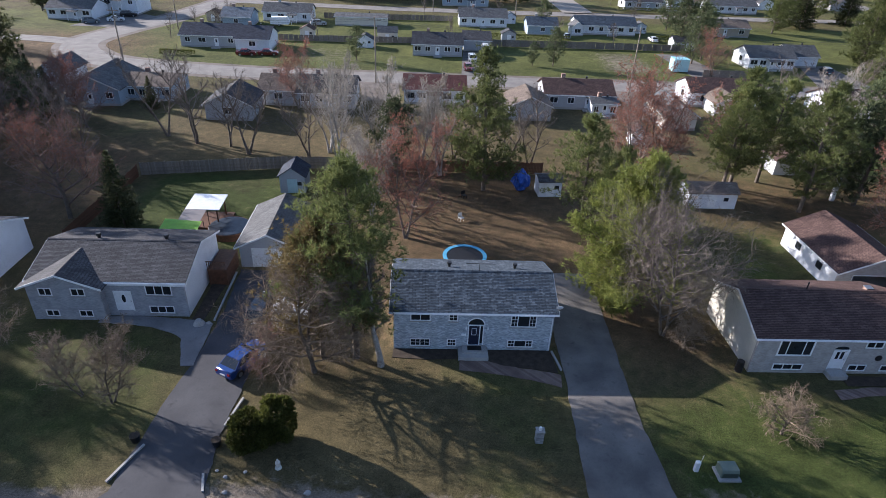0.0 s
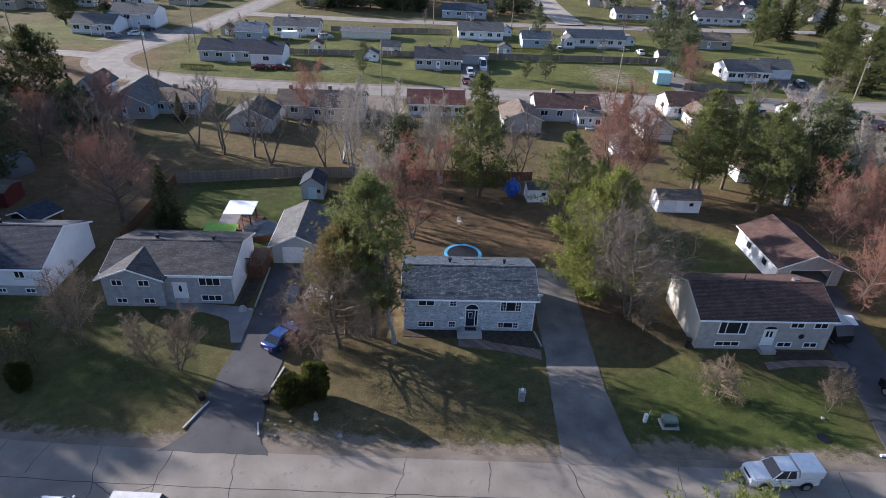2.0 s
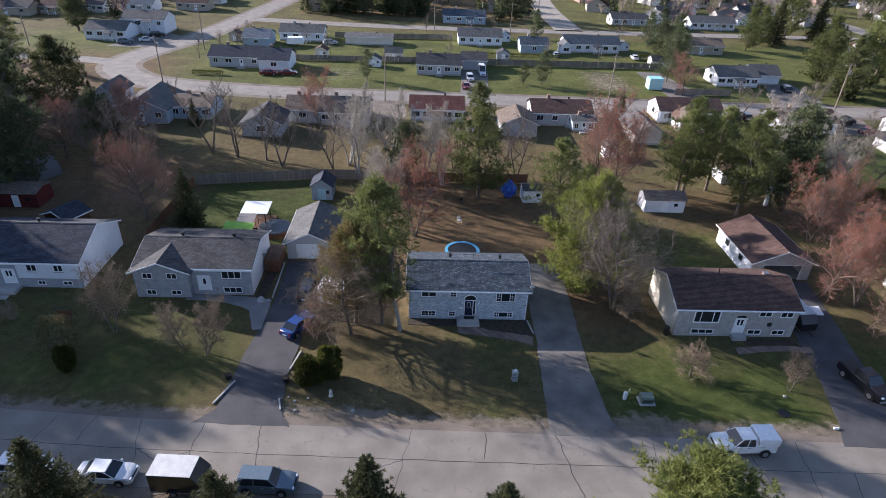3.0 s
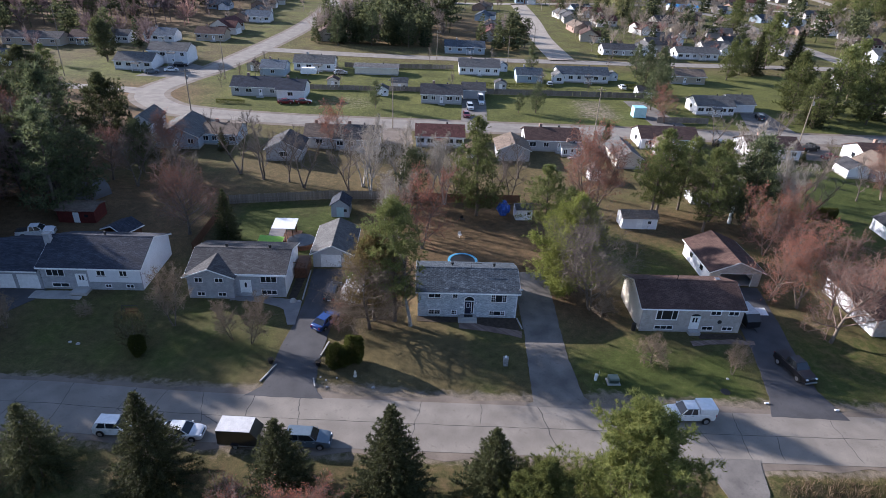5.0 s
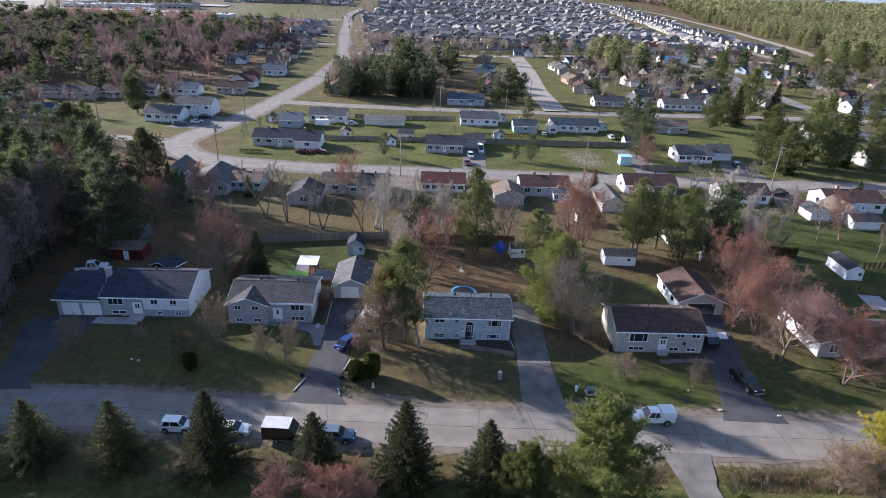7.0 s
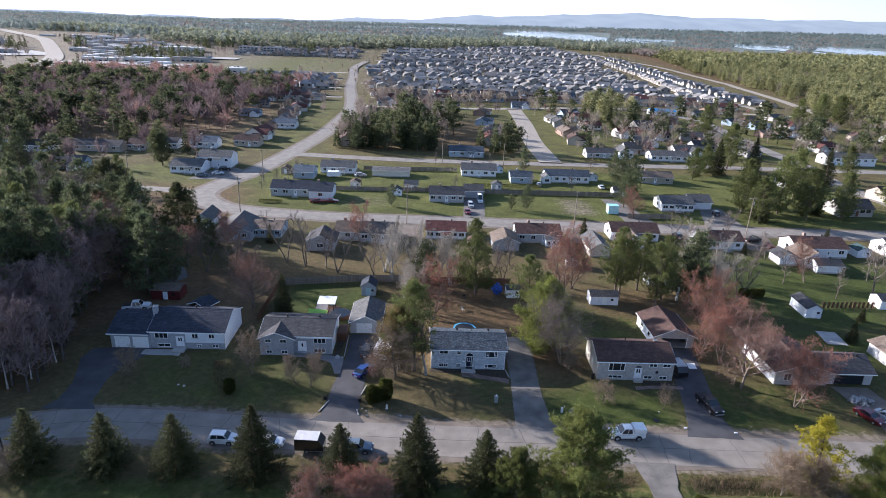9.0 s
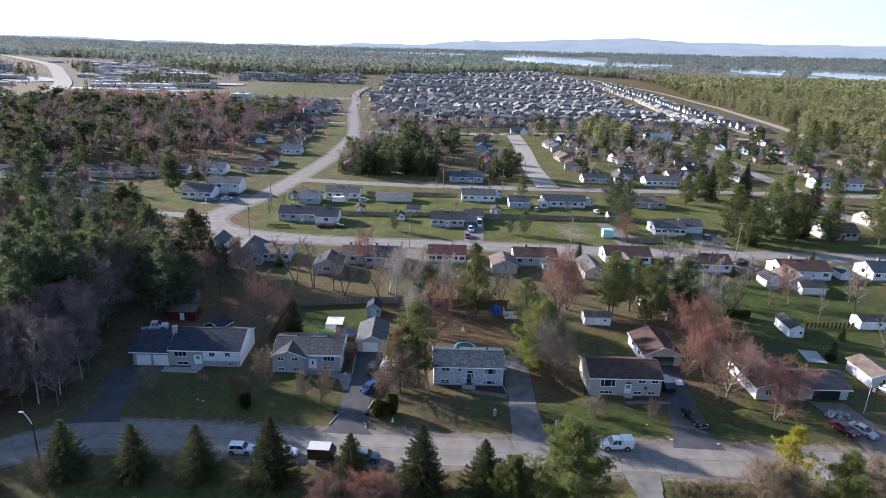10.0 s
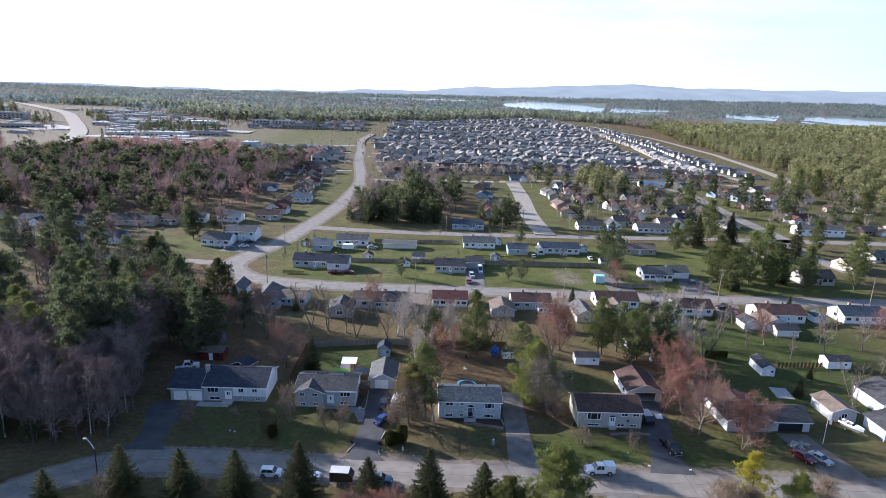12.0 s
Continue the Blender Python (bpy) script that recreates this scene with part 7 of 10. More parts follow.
GARDEN = ((-20.5, 104.0, 0.5, pine_n), (2.0, 126.5, 0.5, bare_g), (30.5, 128.0, 0.55, bare_g), (62.5, 112.0, 0.85, pine_m), (66.5, 116.0, 0.8, pine_n), (20.0, 170.0, 0.5, bare_g), (-5.0, 172.0, 0.45, bare_g), (34.0, 166.0, 0.6, pine_m), (64.0, 168.0, 0.6, bare_g), (72.0, 158.0, 0.7, pine_m), (77.0, 163.0, 0.75, pine_m), (84.0, 172.0, 0.7, bare_g),
          (48.0, 132.0, 0.45, bare_g), (-34.0, 132.0, 0.5, bare_g), (-60.0, 132.0, 0.5, bare_g), (-70.0, 122.0, 0.5, bare_g), (-66.0, 130.0, 0.48, bare_g), (-63.5, 138.0, 0.46, bare_g), (-61.0, 146.0, 0.5, bare_g), (88.0, 62.0, 0.6, bare_g), (76.0, 62.0, 0.65, birch_a), (70.0, 66.0, 0.9, birch_a), (64.0, 62.0, 0.75, bare_g), (121.0, 60.0, 0.55, bare_g),
          (126.0, 36.0, 0.7, bare_g), (112.0, 28.0, 0.6, bare_g), (136.0, 46.0, 0.75, bare_g), (44.0, 52.0, 0.75, red_a), (30.0, 56.0, 0.7, bare_g), (14.0, 52.0, 0.7, bare_g), (86.5, 3.0, 0.62, bare_g), (117.0, 86.0 - 6, 0.5, spruce_a), (84.0, 66.0, 0.4, spruce_a), (90.0, 24.0, 0.4, spruce_a))
for x, y, k, src in GARDEN:
    again(src, x, y, k, 53 * x, label="pine in a garden of the back lots" if src in (pine_m, pine_n) else "small spruce in a garden of the back lots" if src is spruce_a else "bare tree in a garden of the back lots")
again(bush, 29.2, -33.0, 0.6, 0, label="round olive bush beside the driveway")
for k in range(5):
    again(bush, 68.4 + 1.25 * k, 36.0, 0.5, 37 * k, kz=0.75, label="small clipped cedar in a short row")


def grove(name, a, c):
    """Far foliage: colour varies from tree to tree and from spray to spray."""
    m, nt, b = shell(name, 0.8, spec=0.1)
    tone = node(nt, "ShaderNodeAttribute", attribute_name="tone")
    isl = nt.nodes.new("ShaderNodeNewGeometry").outputs["Random Per Island"]
    n = node(nt, "ShaderNodeTexNoise", Vector=place_of(nt, "world"), Scale=0.35, Detail=3.0)
    first = node(nt, "ShaderNodeMix", Factor=0.38)
    nt.links.new(tone.outputs["Fac"], first.inputs["A"])
    nt.links.new(isl, first.inputs["B"])
    second = node(nt, "ShaderNodeMix", Factor=0.25)
    nt.links.new(first.outputs["Result"], second.inputs["A"])
    nt.links.new(n.outputs["Fac"], second.inputs["B"])
    col = ramp(nt, second.outputs["Result"], [(0.2, a), (0.8, c)])
    nt.links.new(col, b.inputs["Base Color"])
    tr = node(nt, "ShaderNodeBsdfTranslucent", Color=col)
    mixs = node(nt, "ShaderNodeMixShader", Fac=0.45)
    nt.links.new(b.outputs[0], mixs.inputs[1])
    nt.links.new(tr.outputs[0], mixs.inputs[2])
    nt.links.new(mixs.outputs[0], nt.nodes["Material Output"].inputs["Surface"])
    return m


def sprays(rng, root, d, length, width):
    """Pointed sprays as loose triangles: from root along d, length long."""
    d = d / (np.linalg.norm(d, axis=1, keepdims=True) + 1e-9)
    side = np.cross(d, rng.normal(size=d.shape))
    side = side / (np.linalg.norm(side, axis=1, keepdims=True) + 1e-9) * width[:, None]
    return np.stack([root + side, root + d * length[:, None], root - side], 1)


def trunk_form(top, r):
    return np.array([[(-r, 0, -0.02), (r, 0, -0.02), (0, 0, top)], [(0, -r, -0.02), (0, r, -0.02), (0, 0, top)]])


def spruce_form(rng, n, size, wide=0.2):
    """A pointed far conifer one metre high, in ragged tiers."""
    g = 1 - np.sqrt(rng.uniform(0, 1, n)) * 0.93
    g = np.round(g * 12) / 12 + rng.normal(size=n) * 0.016
    a = rng.uniform(0, 6.283, n)
    lob = 1 + 0.22 * np.sin(3 * a + 9 * g) + 0.15 * np.sin(5 * a - 14 * g)
    r = wide * np.clip(1 - g, 0, 1) ** 0.75 * rng.uniform(0.35, 0.95, n) * lob
    out = np.stack([np.cos(a), np.sin(a), np.full(n, -0.25) + 0.9 * g], 1)
    root = np.stack([r * np.cos(a), r * np.sin(a), g], 1)
    t = sprays(rng, root, out + rng.normal(size=(n, 3)) * 0.35, size * rng.uniform(0.7, 1.3, n), size * rng.uniform(0.28, 0.5, n))
    return np.concatenate([t, trunk_form(0.97, 0.014)])


def pine_form(rng, n, size, wide=0.24, low=0.25):
    """A far pine one metre high: clumps of needles on separate limbs with gaps between."""
    k = 26
    g = low + (0.97 - low) * rng.uniform(0, 1, k) ** 0.9
    a = np.arange(k) * 2.4 + rng.normal(size=k) * 0.4
    prof = wide * np.sin(np.pi * np.clip((g - low) / (1 - low) * 0.72 + 0.28, 0, 1)) ** 0.8
    r = prof * rng.uniform(0.35, 1.15, k)
    c = np.stack([r * np.cos(a), r * np.sin(a), g], 1)
    pick = rng.integers(0, k, n)
    root = c[pick] + rng.normal(size=(n, 3)) * (0.055, 0.055, 0.026)
    out = np.stack([np.cos(a), np.sin(a), np.full(k, 0.5)], 1)[pick]
    t = sprays(rng, root, out * 0.7 + rng.normal(size=(n, 3)) * 0.6, size * rng.uniform(0.7, 1.3, n), size * rng.uniform(0.28, 0.48, n))
    return np.concatenate([t, trunk_form(0.95, 0.013)])


def twig_form(rng, n, width=0.006, wide=0.3, low=0.22):
    """A far leafless tree one metre high: limbs that rise and spread into a fine rounded crown."""
    k = 13
    f = low + (0.62 - low) * rng.uniform(0, 1, k)
    a = np.arange(k) * 2.4 + rng.normal(size=k) * 0.35
    reach = wide * (1.1 - 0.7 * (f - low) / (0.62 - low)) * rng.uniform(0.75, 1.15, k)
    base = np.stack([0 * a, 0 * a, f], 1)
    tip = np.stack([reach * np.cos(a), reach * np.sin(a), np.clip(f + 0.24 + 0.20 * rng.uniform(0, 1, k), 0, 0.96)], 1)
    limbs_ = sprays(rng, base, tip - base, np.linalg.norm(tip - base, axis=1) * 1.1, np.full(k, width * 1.5))
    pick = rng.integers(0, k, n)
    u = rng.uniform(0.25, 1.0, n)[:, None]
    root = base[pick] + (tip - base)[pick] * u + rng.normal(size=(n, 3)) * 0.02
    d = (tip - base)[pick] * 1.6 + rng.normal(size=(n, 3)) * 0.36 + (0, 0, 0.14)
    t = sprays(rng, root, d, 0.17 * rng.uniform(0.5, 1.3, n), width * rng.uniform(0.5, 1.1, n))
    return np.concatenate([t, limbs_, trunk_form(0.75, 0.015)])


def tri_mesh(name, tris, tone):
    me = bpy.data.meshes.new(name)
    n = len(tris)
    me.vertices.add(3 * n)
    me.vertices.foreach_set("co", tris.astype(np.float32).ravel())
    me.loops.add(3 * n)
    me.loops.foreach_set("vertex_index", np.arange(3 * n, dtype=np.int32))
    me.polygons.add(n)
    me.polygons.foreach_set("loop_start", np.arange(0, 3 * n, 3, dtype=np.int32))
    me.update(calc_edges=True)
    at = me.attributes.new("tone", "FLOAT", "POINT")
    at.data.foreach_set("value", np.repeat(tone, 3).astype(np.float32))
    return me


def woods(name, label, spots, seed, forms, mat, hs, kind_="forest", girth=(0.85, 1.2)):
    """Far woodland in one mesh: each tree one of a few ragged forms, turned, stretched and toned at random."""
    rng = np.random.default_rng(seed)
    bits, tones = [], []
    for x, y in spots:
        f = forms[rng.integers(0, len(forms))]
        h, w, a = rng.uniform(*hs), rng.uniform(*girth), rng.uniform(0, 6.283)
        c, s_ = math.cos(a), math.sin(a)
        m = np.array([[c * w * h, -s_ * w * h, 0], [s_ * w * h, c * w * h, 0], [0, 0, h]])
        bits.append(f @ m.T + (x, y, float(rise(np.array(x), np.array(y)))))
        tones.append(np.full(len(f), rng.uniform(0, 1)))
    me = tri_mesh(name, np.concatenate(bits), np.concatenate(tones))
    me.materials.append(mat)
    return tagged(new(name, me), label, kind_, kind="stuff")


def scatter(rng, n, inside, x0, x1, y0, y1):
    out, tries = [], 0
    while len(out) < n and tries < 60 * n:
        tries += 1
        x, y = rng.uniform(x0, x1), rng.uniform(y0, y1)
        if inside(x, y):
            out.append((x, y))
    return out


FAR_PINE = grove("far_conifer", (0.036, 0.047, 0.026), (0.125, 0.138, 0.066))
# the far conifer again, with sunshine put into a lighter needle colour
FAR_PINE_LIT = grove("sunlit_young_pine", (0.105, 0.115, 0.052), (0.32, 0.31, 0.150))
# pines behind the town, their olive paled to put haze over them
BELT_PINE = grove("hazed_belt_pine", (0.12, 0.14, 0.10), (0.30, 0.31, 0.215))
FAR_BARE = grove("far_bare_wood", (0.105, 0.086, 0.078), (0.27, 0.225, 0.20))
FAR_MAUVE = grove("far_mauve_twigs", (0.085, 0.062, 0.066), (0.19, 0.145, 0.145))
FAR_RED = grove("far_red_wood", (0.16, 0.095, 0.085), (0.33, 0.20, 0.175))
GARDEN_BARE = grove("pale_garden_twigs", (0.15, 0.125, 0.10), (0.36, 0.31, 0.26))
# distance haze put into the colour: paler, bluer needles and paler twigs
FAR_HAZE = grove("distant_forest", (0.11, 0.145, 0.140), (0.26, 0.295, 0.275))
BROWN_HAZE = grove("hazed_bare_forest", (0.20, 0.165, 0.145), (0.32, 0.275, 0.24))
rng = np.random.default_rng(77)
P_FINE = [pine_form(rng, 420, 0.075, 0.25), pine_form(rng, 420, 0.075, 0.22, 0.15), pine_form(rng, 420, 0.07, 0.20, 0.35), spruce_form(rng, 420, 0.075)]
S_FINE = [spruce_form(rng, 420, 0.075, 0.17), spruce_form(rng, 420, 0.075, 0.2), pine_form(rng, 420, 0.075, 0.2, 0.1)]
T_FINE = [twig_form(rng, 300), twig_form(rng, 300, 0.006, 0.36), twig_form(rng, 300, 0.006, 0.24, 0.35)]
P_MID = [pine_form(rng, 170, 0.085, 0.17, 0.2), spruce_form(rng, 170, 0.085, 0.15), spruce_form(rng, 170, 0.085, 0.12)]
T_MID = [twig_form(rng, 90, 0.014), twig_form(rng, 90, 0.014, 0.25)]
P_FAR = [spruce_form(rng, 26, 0.24, 0.16), pine_form(rng, 26, 0.24, 0.18, 0.15), spruce_form(rng, 26, 0.26, 0.2)]
T_FAR = [twig_form(rng, 22, 0.04), twig_form(rng, 22, 0.04, 0.25)]

NORTH_ROAD = ((140, -78), (180, -75), (240, -68), (300, -66), (370, -68), (520, -88), (640, -100), (780, -116), (900, -112))
north_x = lambda y: float(np.interp(y, [p[0] for p in NORTH_ROAD], [p[1] for p in NORTH_ROAD]))
edge_x = lambda y: float(np.interp(y, (280, 300, 465, 620, 760, 1040, 1290), (325, 298, 345, 390, 414, 428, 470)))
highway_x = lambda y: float(np.interp(y, (470, 560, 755, 972, 1094, 1204), (-405, -428, -514, -647, -733, -850)))
west_far = lambda x, y: x < -122 - max(0, (y - 300)) * 0.02 and y > 214 + 0.03 * (x + 118) + 10 * math.sin(x / 31) and y < 520 - 40 * math.sin(x / 47) and abs(x - highway_x(y)) > 26
deep = lambda x, y: x < -205 - 30 * math.sin(y / 40)
mid_block = lambda x, y: -56 < x < 40 and 204 < y < 372 and not (-4 < x < 24 and y < 214) and not (8 < x < 40 and 225 < y < 330)
row_block = lambda x, y: -58 < x < 30 and (203 < y < 213 or (225 < y < 262 and x < -8)) and not (-4 < x < 24)
east_wood = lambda x, y: x > edge_x(y) + 4 * math.sin(y / 19) and y < 1180 + 0.25 * (x - 400)
wet = lambda x, y: not any(cy - ry - 330 < y < cy + ry and abs(x - cx * y / cy) < rx * 1.05 * y / cy for cx, cy, rx, ry in LAKES)
woods("woodland", "dark pines of the western wood beyond the row", scatter(rng, 420, lambda x, y: west_far(x, y) and (deep(x, y) or rng.random() < 0.4), -480, -118, 205, 470), 3, P_FINE, FAR_PINE, (12, 21))
woods("woodland", "bare mauve wood beyond the western row", scatter(rng, 760, west_far, -480, -118, 205, 480), 5, T_FINE, FAR_MAUVE, (11, 17))
woods("woodland", "bare wood with reddish crowns", scatter(rng, 300, lambda x, y: west_far(x, y) and (y > 380 or rng.random() < 0.2), -470, -118, 205, 540), 4, T_FINE, FAR_RED, (9, 15), girth=(1.0, 1.4))
woods("woodland", "dark spruce row between two streets", scatter(rng, 62, row_block, -58, 40, 203, 270), 6, S_FINE, FAR_PINE, (10, 16))
woods("woodland", "tall pines between two streets", scatter(rng, 24, lambda x, y: mid_block(x, y) and x > -30, -58, 40, 206, 330), 26, P_FINE, FAR_PINE, (13, 20))
woods("woodland", "bare trees between two streets", scatter(rng, 80, mid_block, -58, 40, 206, 372), 7, T_FINE, FAR_BARE, (8, 15))
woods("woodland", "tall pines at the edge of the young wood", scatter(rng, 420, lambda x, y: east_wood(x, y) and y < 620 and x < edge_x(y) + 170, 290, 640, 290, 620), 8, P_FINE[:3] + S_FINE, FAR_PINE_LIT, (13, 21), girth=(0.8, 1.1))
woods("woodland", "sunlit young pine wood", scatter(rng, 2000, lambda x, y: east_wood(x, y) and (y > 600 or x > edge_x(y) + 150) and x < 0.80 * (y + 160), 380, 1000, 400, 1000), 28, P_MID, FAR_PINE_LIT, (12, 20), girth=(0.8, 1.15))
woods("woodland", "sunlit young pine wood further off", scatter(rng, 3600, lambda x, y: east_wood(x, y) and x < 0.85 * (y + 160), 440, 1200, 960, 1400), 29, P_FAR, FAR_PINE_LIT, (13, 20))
woods("woodland", "bare trees within the pine wood", scatter(rng, 360, lambda x, y: east_wood(x, y) and x < 0.80 * (y + 160), 300, 900, 300, 900), 9, T_MID, FAR_BARE, (9, 15))
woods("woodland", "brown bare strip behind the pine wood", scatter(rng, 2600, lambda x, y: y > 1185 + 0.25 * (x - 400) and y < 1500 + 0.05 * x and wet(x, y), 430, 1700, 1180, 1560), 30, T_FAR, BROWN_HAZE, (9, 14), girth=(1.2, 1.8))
clump = lambda x, y: math.sin(x / 83 + 2 * math.sin(y / 140)) + math.sin(y / 61 + x / 210) > -0.5
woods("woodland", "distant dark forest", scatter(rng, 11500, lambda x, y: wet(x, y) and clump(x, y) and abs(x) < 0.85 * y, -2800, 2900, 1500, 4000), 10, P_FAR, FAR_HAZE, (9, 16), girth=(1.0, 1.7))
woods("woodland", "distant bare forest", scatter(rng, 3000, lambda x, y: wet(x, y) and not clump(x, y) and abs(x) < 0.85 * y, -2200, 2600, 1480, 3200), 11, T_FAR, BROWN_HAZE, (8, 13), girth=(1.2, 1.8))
town_back = lambda x: float(np.interp(x, (-900, -348, -196, 4, 264, 350, 430), (1250, 1065, 1110, 1205, 1440, 1340, 1290)))
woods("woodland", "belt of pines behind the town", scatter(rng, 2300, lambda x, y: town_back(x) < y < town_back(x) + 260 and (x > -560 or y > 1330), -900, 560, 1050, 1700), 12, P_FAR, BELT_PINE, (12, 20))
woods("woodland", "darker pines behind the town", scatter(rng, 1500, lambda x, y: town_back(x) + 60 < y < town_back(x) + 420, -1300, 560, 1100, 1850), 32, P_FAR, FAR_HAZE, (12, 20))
shops_at = lambda x, y: abs(x - highway_x(y)) > 34 and not (-330 < x < -118 and 650 < y < 930)
woods("woodland", "pine clumps about the shops", scatter(rng, 420, lambda x, y: shops_at(x, y) and math.sin(x / 37) + math.sin(y / 45 + x / 90) > 0.55, -900, -210, 640, 1150), 13, P_MID, FAR_PINE, (10, 18))
woods("woodland", "grey bare trees about the shops", scatter(rng, 700, lambda x, y: shops_at(x, y), -900, -150, 600, 1150), 33, T_MID, FAR_BARE, (6, 11))
woods("woodland", "reddish trees before the shops", scatter(rng, 260, lambda x, y: abs(x - highway_x(y)) > 45 and x < -215 - 0.1 * (y - 430), -380, -115, 430, 610), 14, T_FINE[:2], FAR_RED, (8, 13), girth=(1.0, 1.5))
woods("garden_trees", "bare trees about the western row", scatter(rng, 60, lambda x, y: not (-128 < x and y < 168) and abs(y - 120) > 7 and abs(y - 160) > 8, -300, -112, 100, 212), 18, T_FINE, FAR_MAUVE, (8, 14), "trees")
woods("garden_trees", "dark pines about the western row", scatter(rng, 26, lambda x, y: not (-140 < x and y < 175) and abs(y - 120) > 7 and abs(y - 160) > 8, -300, -112, 100, 212), 19, P_FINE, FAR_PINE, (11, 17), "trees")
east_road_x = lambda y: float(np.interp(y, (137, 159, 200, 254, 327, 361, 400), (174, 172, 180, 183, 191, 191, 175)))
in_lots = lambda x, y: abs(y - 188) > 9 and abs(x - 53) > 13 and abs(y - 405) > 9 and abs(x - east_road_x(y)) > 8 and abs(x - north_x(y)) > 10
woods("garden_trees", "bare garden trees in the near town", scatter(rng, 230, lambda x, y: in_lots(x, y) and x < edge_x(max(y, 300)) + 20, 62, 330, 205, 425), 15, T_FINE, GARDEN_BARE, (6, 12), "trees")
woods("garden_trees", "reddish garden trees in the near town", scatter(rng, 34, in_lots, 62, 320, 205, 425), 17, T_FINE, FAR_RED, (5, 9), "trees", (1.0, 1.4))
woods("garden_trees", "scattered conifers in the near town", scatter(rng, 60, lambda x, y: in_lots(x, y) and x < edge_x(max(y, 300)) + 20, 66, 330, 215, 420), 16, P_FINE + S_FINE, FAR_PINE, (10, 18), "trees")
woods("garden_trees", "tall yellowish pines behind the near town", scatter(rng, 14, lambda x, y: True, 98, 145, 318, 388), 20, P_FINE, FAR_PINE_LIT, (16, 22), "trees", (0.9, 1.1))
woods("garden_trees", "pale bare trees along the town fence", scatter(rng, 110, lambda x, y: abs(x - north_x(y)) > 14, -60, 190, 404, 436), 25, T_FINE, GARDEN_BARE, (7, 13), "trees")
woods("garden_trees", "bare trees beside the north road", scatter(rng, 60, lambda x, y: 11 < abs(x - north_x(y)) < 40, -150, -20, 215, 640), 31, T_FINE, FAR_BARE, (5, 10), "trees")
woods("garden_trees", "small street trees in the far town", scatter(rng, 420, lambda x, y: y < town_back(x) and x < edge_x(y) - 60, -190, 400, 440, 1300), 27, T_FAR, GARDEN_BARE, (4, 7), "trees")

# dry brown growth along the ditch on the near side of the street
dg = np.random.default_rng(91)
reeds = Blades()
for _ in range(5200):
    x = dg.uniform(3, 78)
    if 21.8 < x < 29.8:
        continue
    y = -28.1 - 0.02 * x + float(np.clip(dg.normal() * 0.9, -1.6, 1.6))
    d = unit(np.array((dg.normal() * 0.35, dg.normal() * 0.35, 1.0)))
    reeds.blade((x, y, float(rise(np.array(x), np.array(y))) - 0.03), d, dg.uniform(0.35, 0.95), dg.uniform(0.03, 0.09), unit(np.cross(d, dg.normal(size=3))))
rm = reeds.mesh("ditch_grass")
rm.materials.append(leafy("dry_reed", (0.10, 0.070, 0.045), (0.24, 0.175, 0.115)))
tagged(new("ditch_grass", rm), "dry brown weeds and grass in the roadside ditch", "grass", kind="stuff")

# ---- vehicles ----
PAINT = {}


def paint(name, c):
    if name not in PAINT:
        m, nt, b = shell(name + "_car_paint", 0.28, 0.0, 0.5)
        b.inputs["Coat Weight"].default_value = 0.6
        n = node(nt, "ShaderNodeTexNoise", Vector=place_of(nt, "object"), Scale=3.0, Detail=4.0)
        nt.links.new(ramp(nt, n.outputs["Fac"], [(0.3, [k * 0.85 for k in c]), (0.7, c)]), b.inputs["Base Color"])
        PAINT[name] = m
    return PAINT[name]


def wheel(owner, x, y, r, wd, s):
    b = bmesh.new()
    m = Matrix.Translation((x, y, r)) @ Matrix.Rotation(radians(90), 4, "X")
    bmesh.ops.create_cone(b, cap_ends=True, segments=20, radius1=r, radius2=r, depth=wd, matrix=m)
    bmesh.ops.bevel(b, geom=[e for e in b.edges if abs(e.verts[0].co.y - e.verts[1].co.y) < 1e-4], offset=0.04, segments=2, affect="EDGES")
    w = part("wheel", b, TYRE, owner)
    c = bmesh.new()
    bmesh.ops.create_cone(c, cap_ends=True, segments=16, radius1=r * 0.64, radius2=r * 0.56, depth=0.03, matrix=Matrix.Translation((x, y + s * (wd / 2 + 0.012), r)) @ Matrix.Rotation(radians(90 * s), 4, "X"))
    part("rim", c, RIM, w)


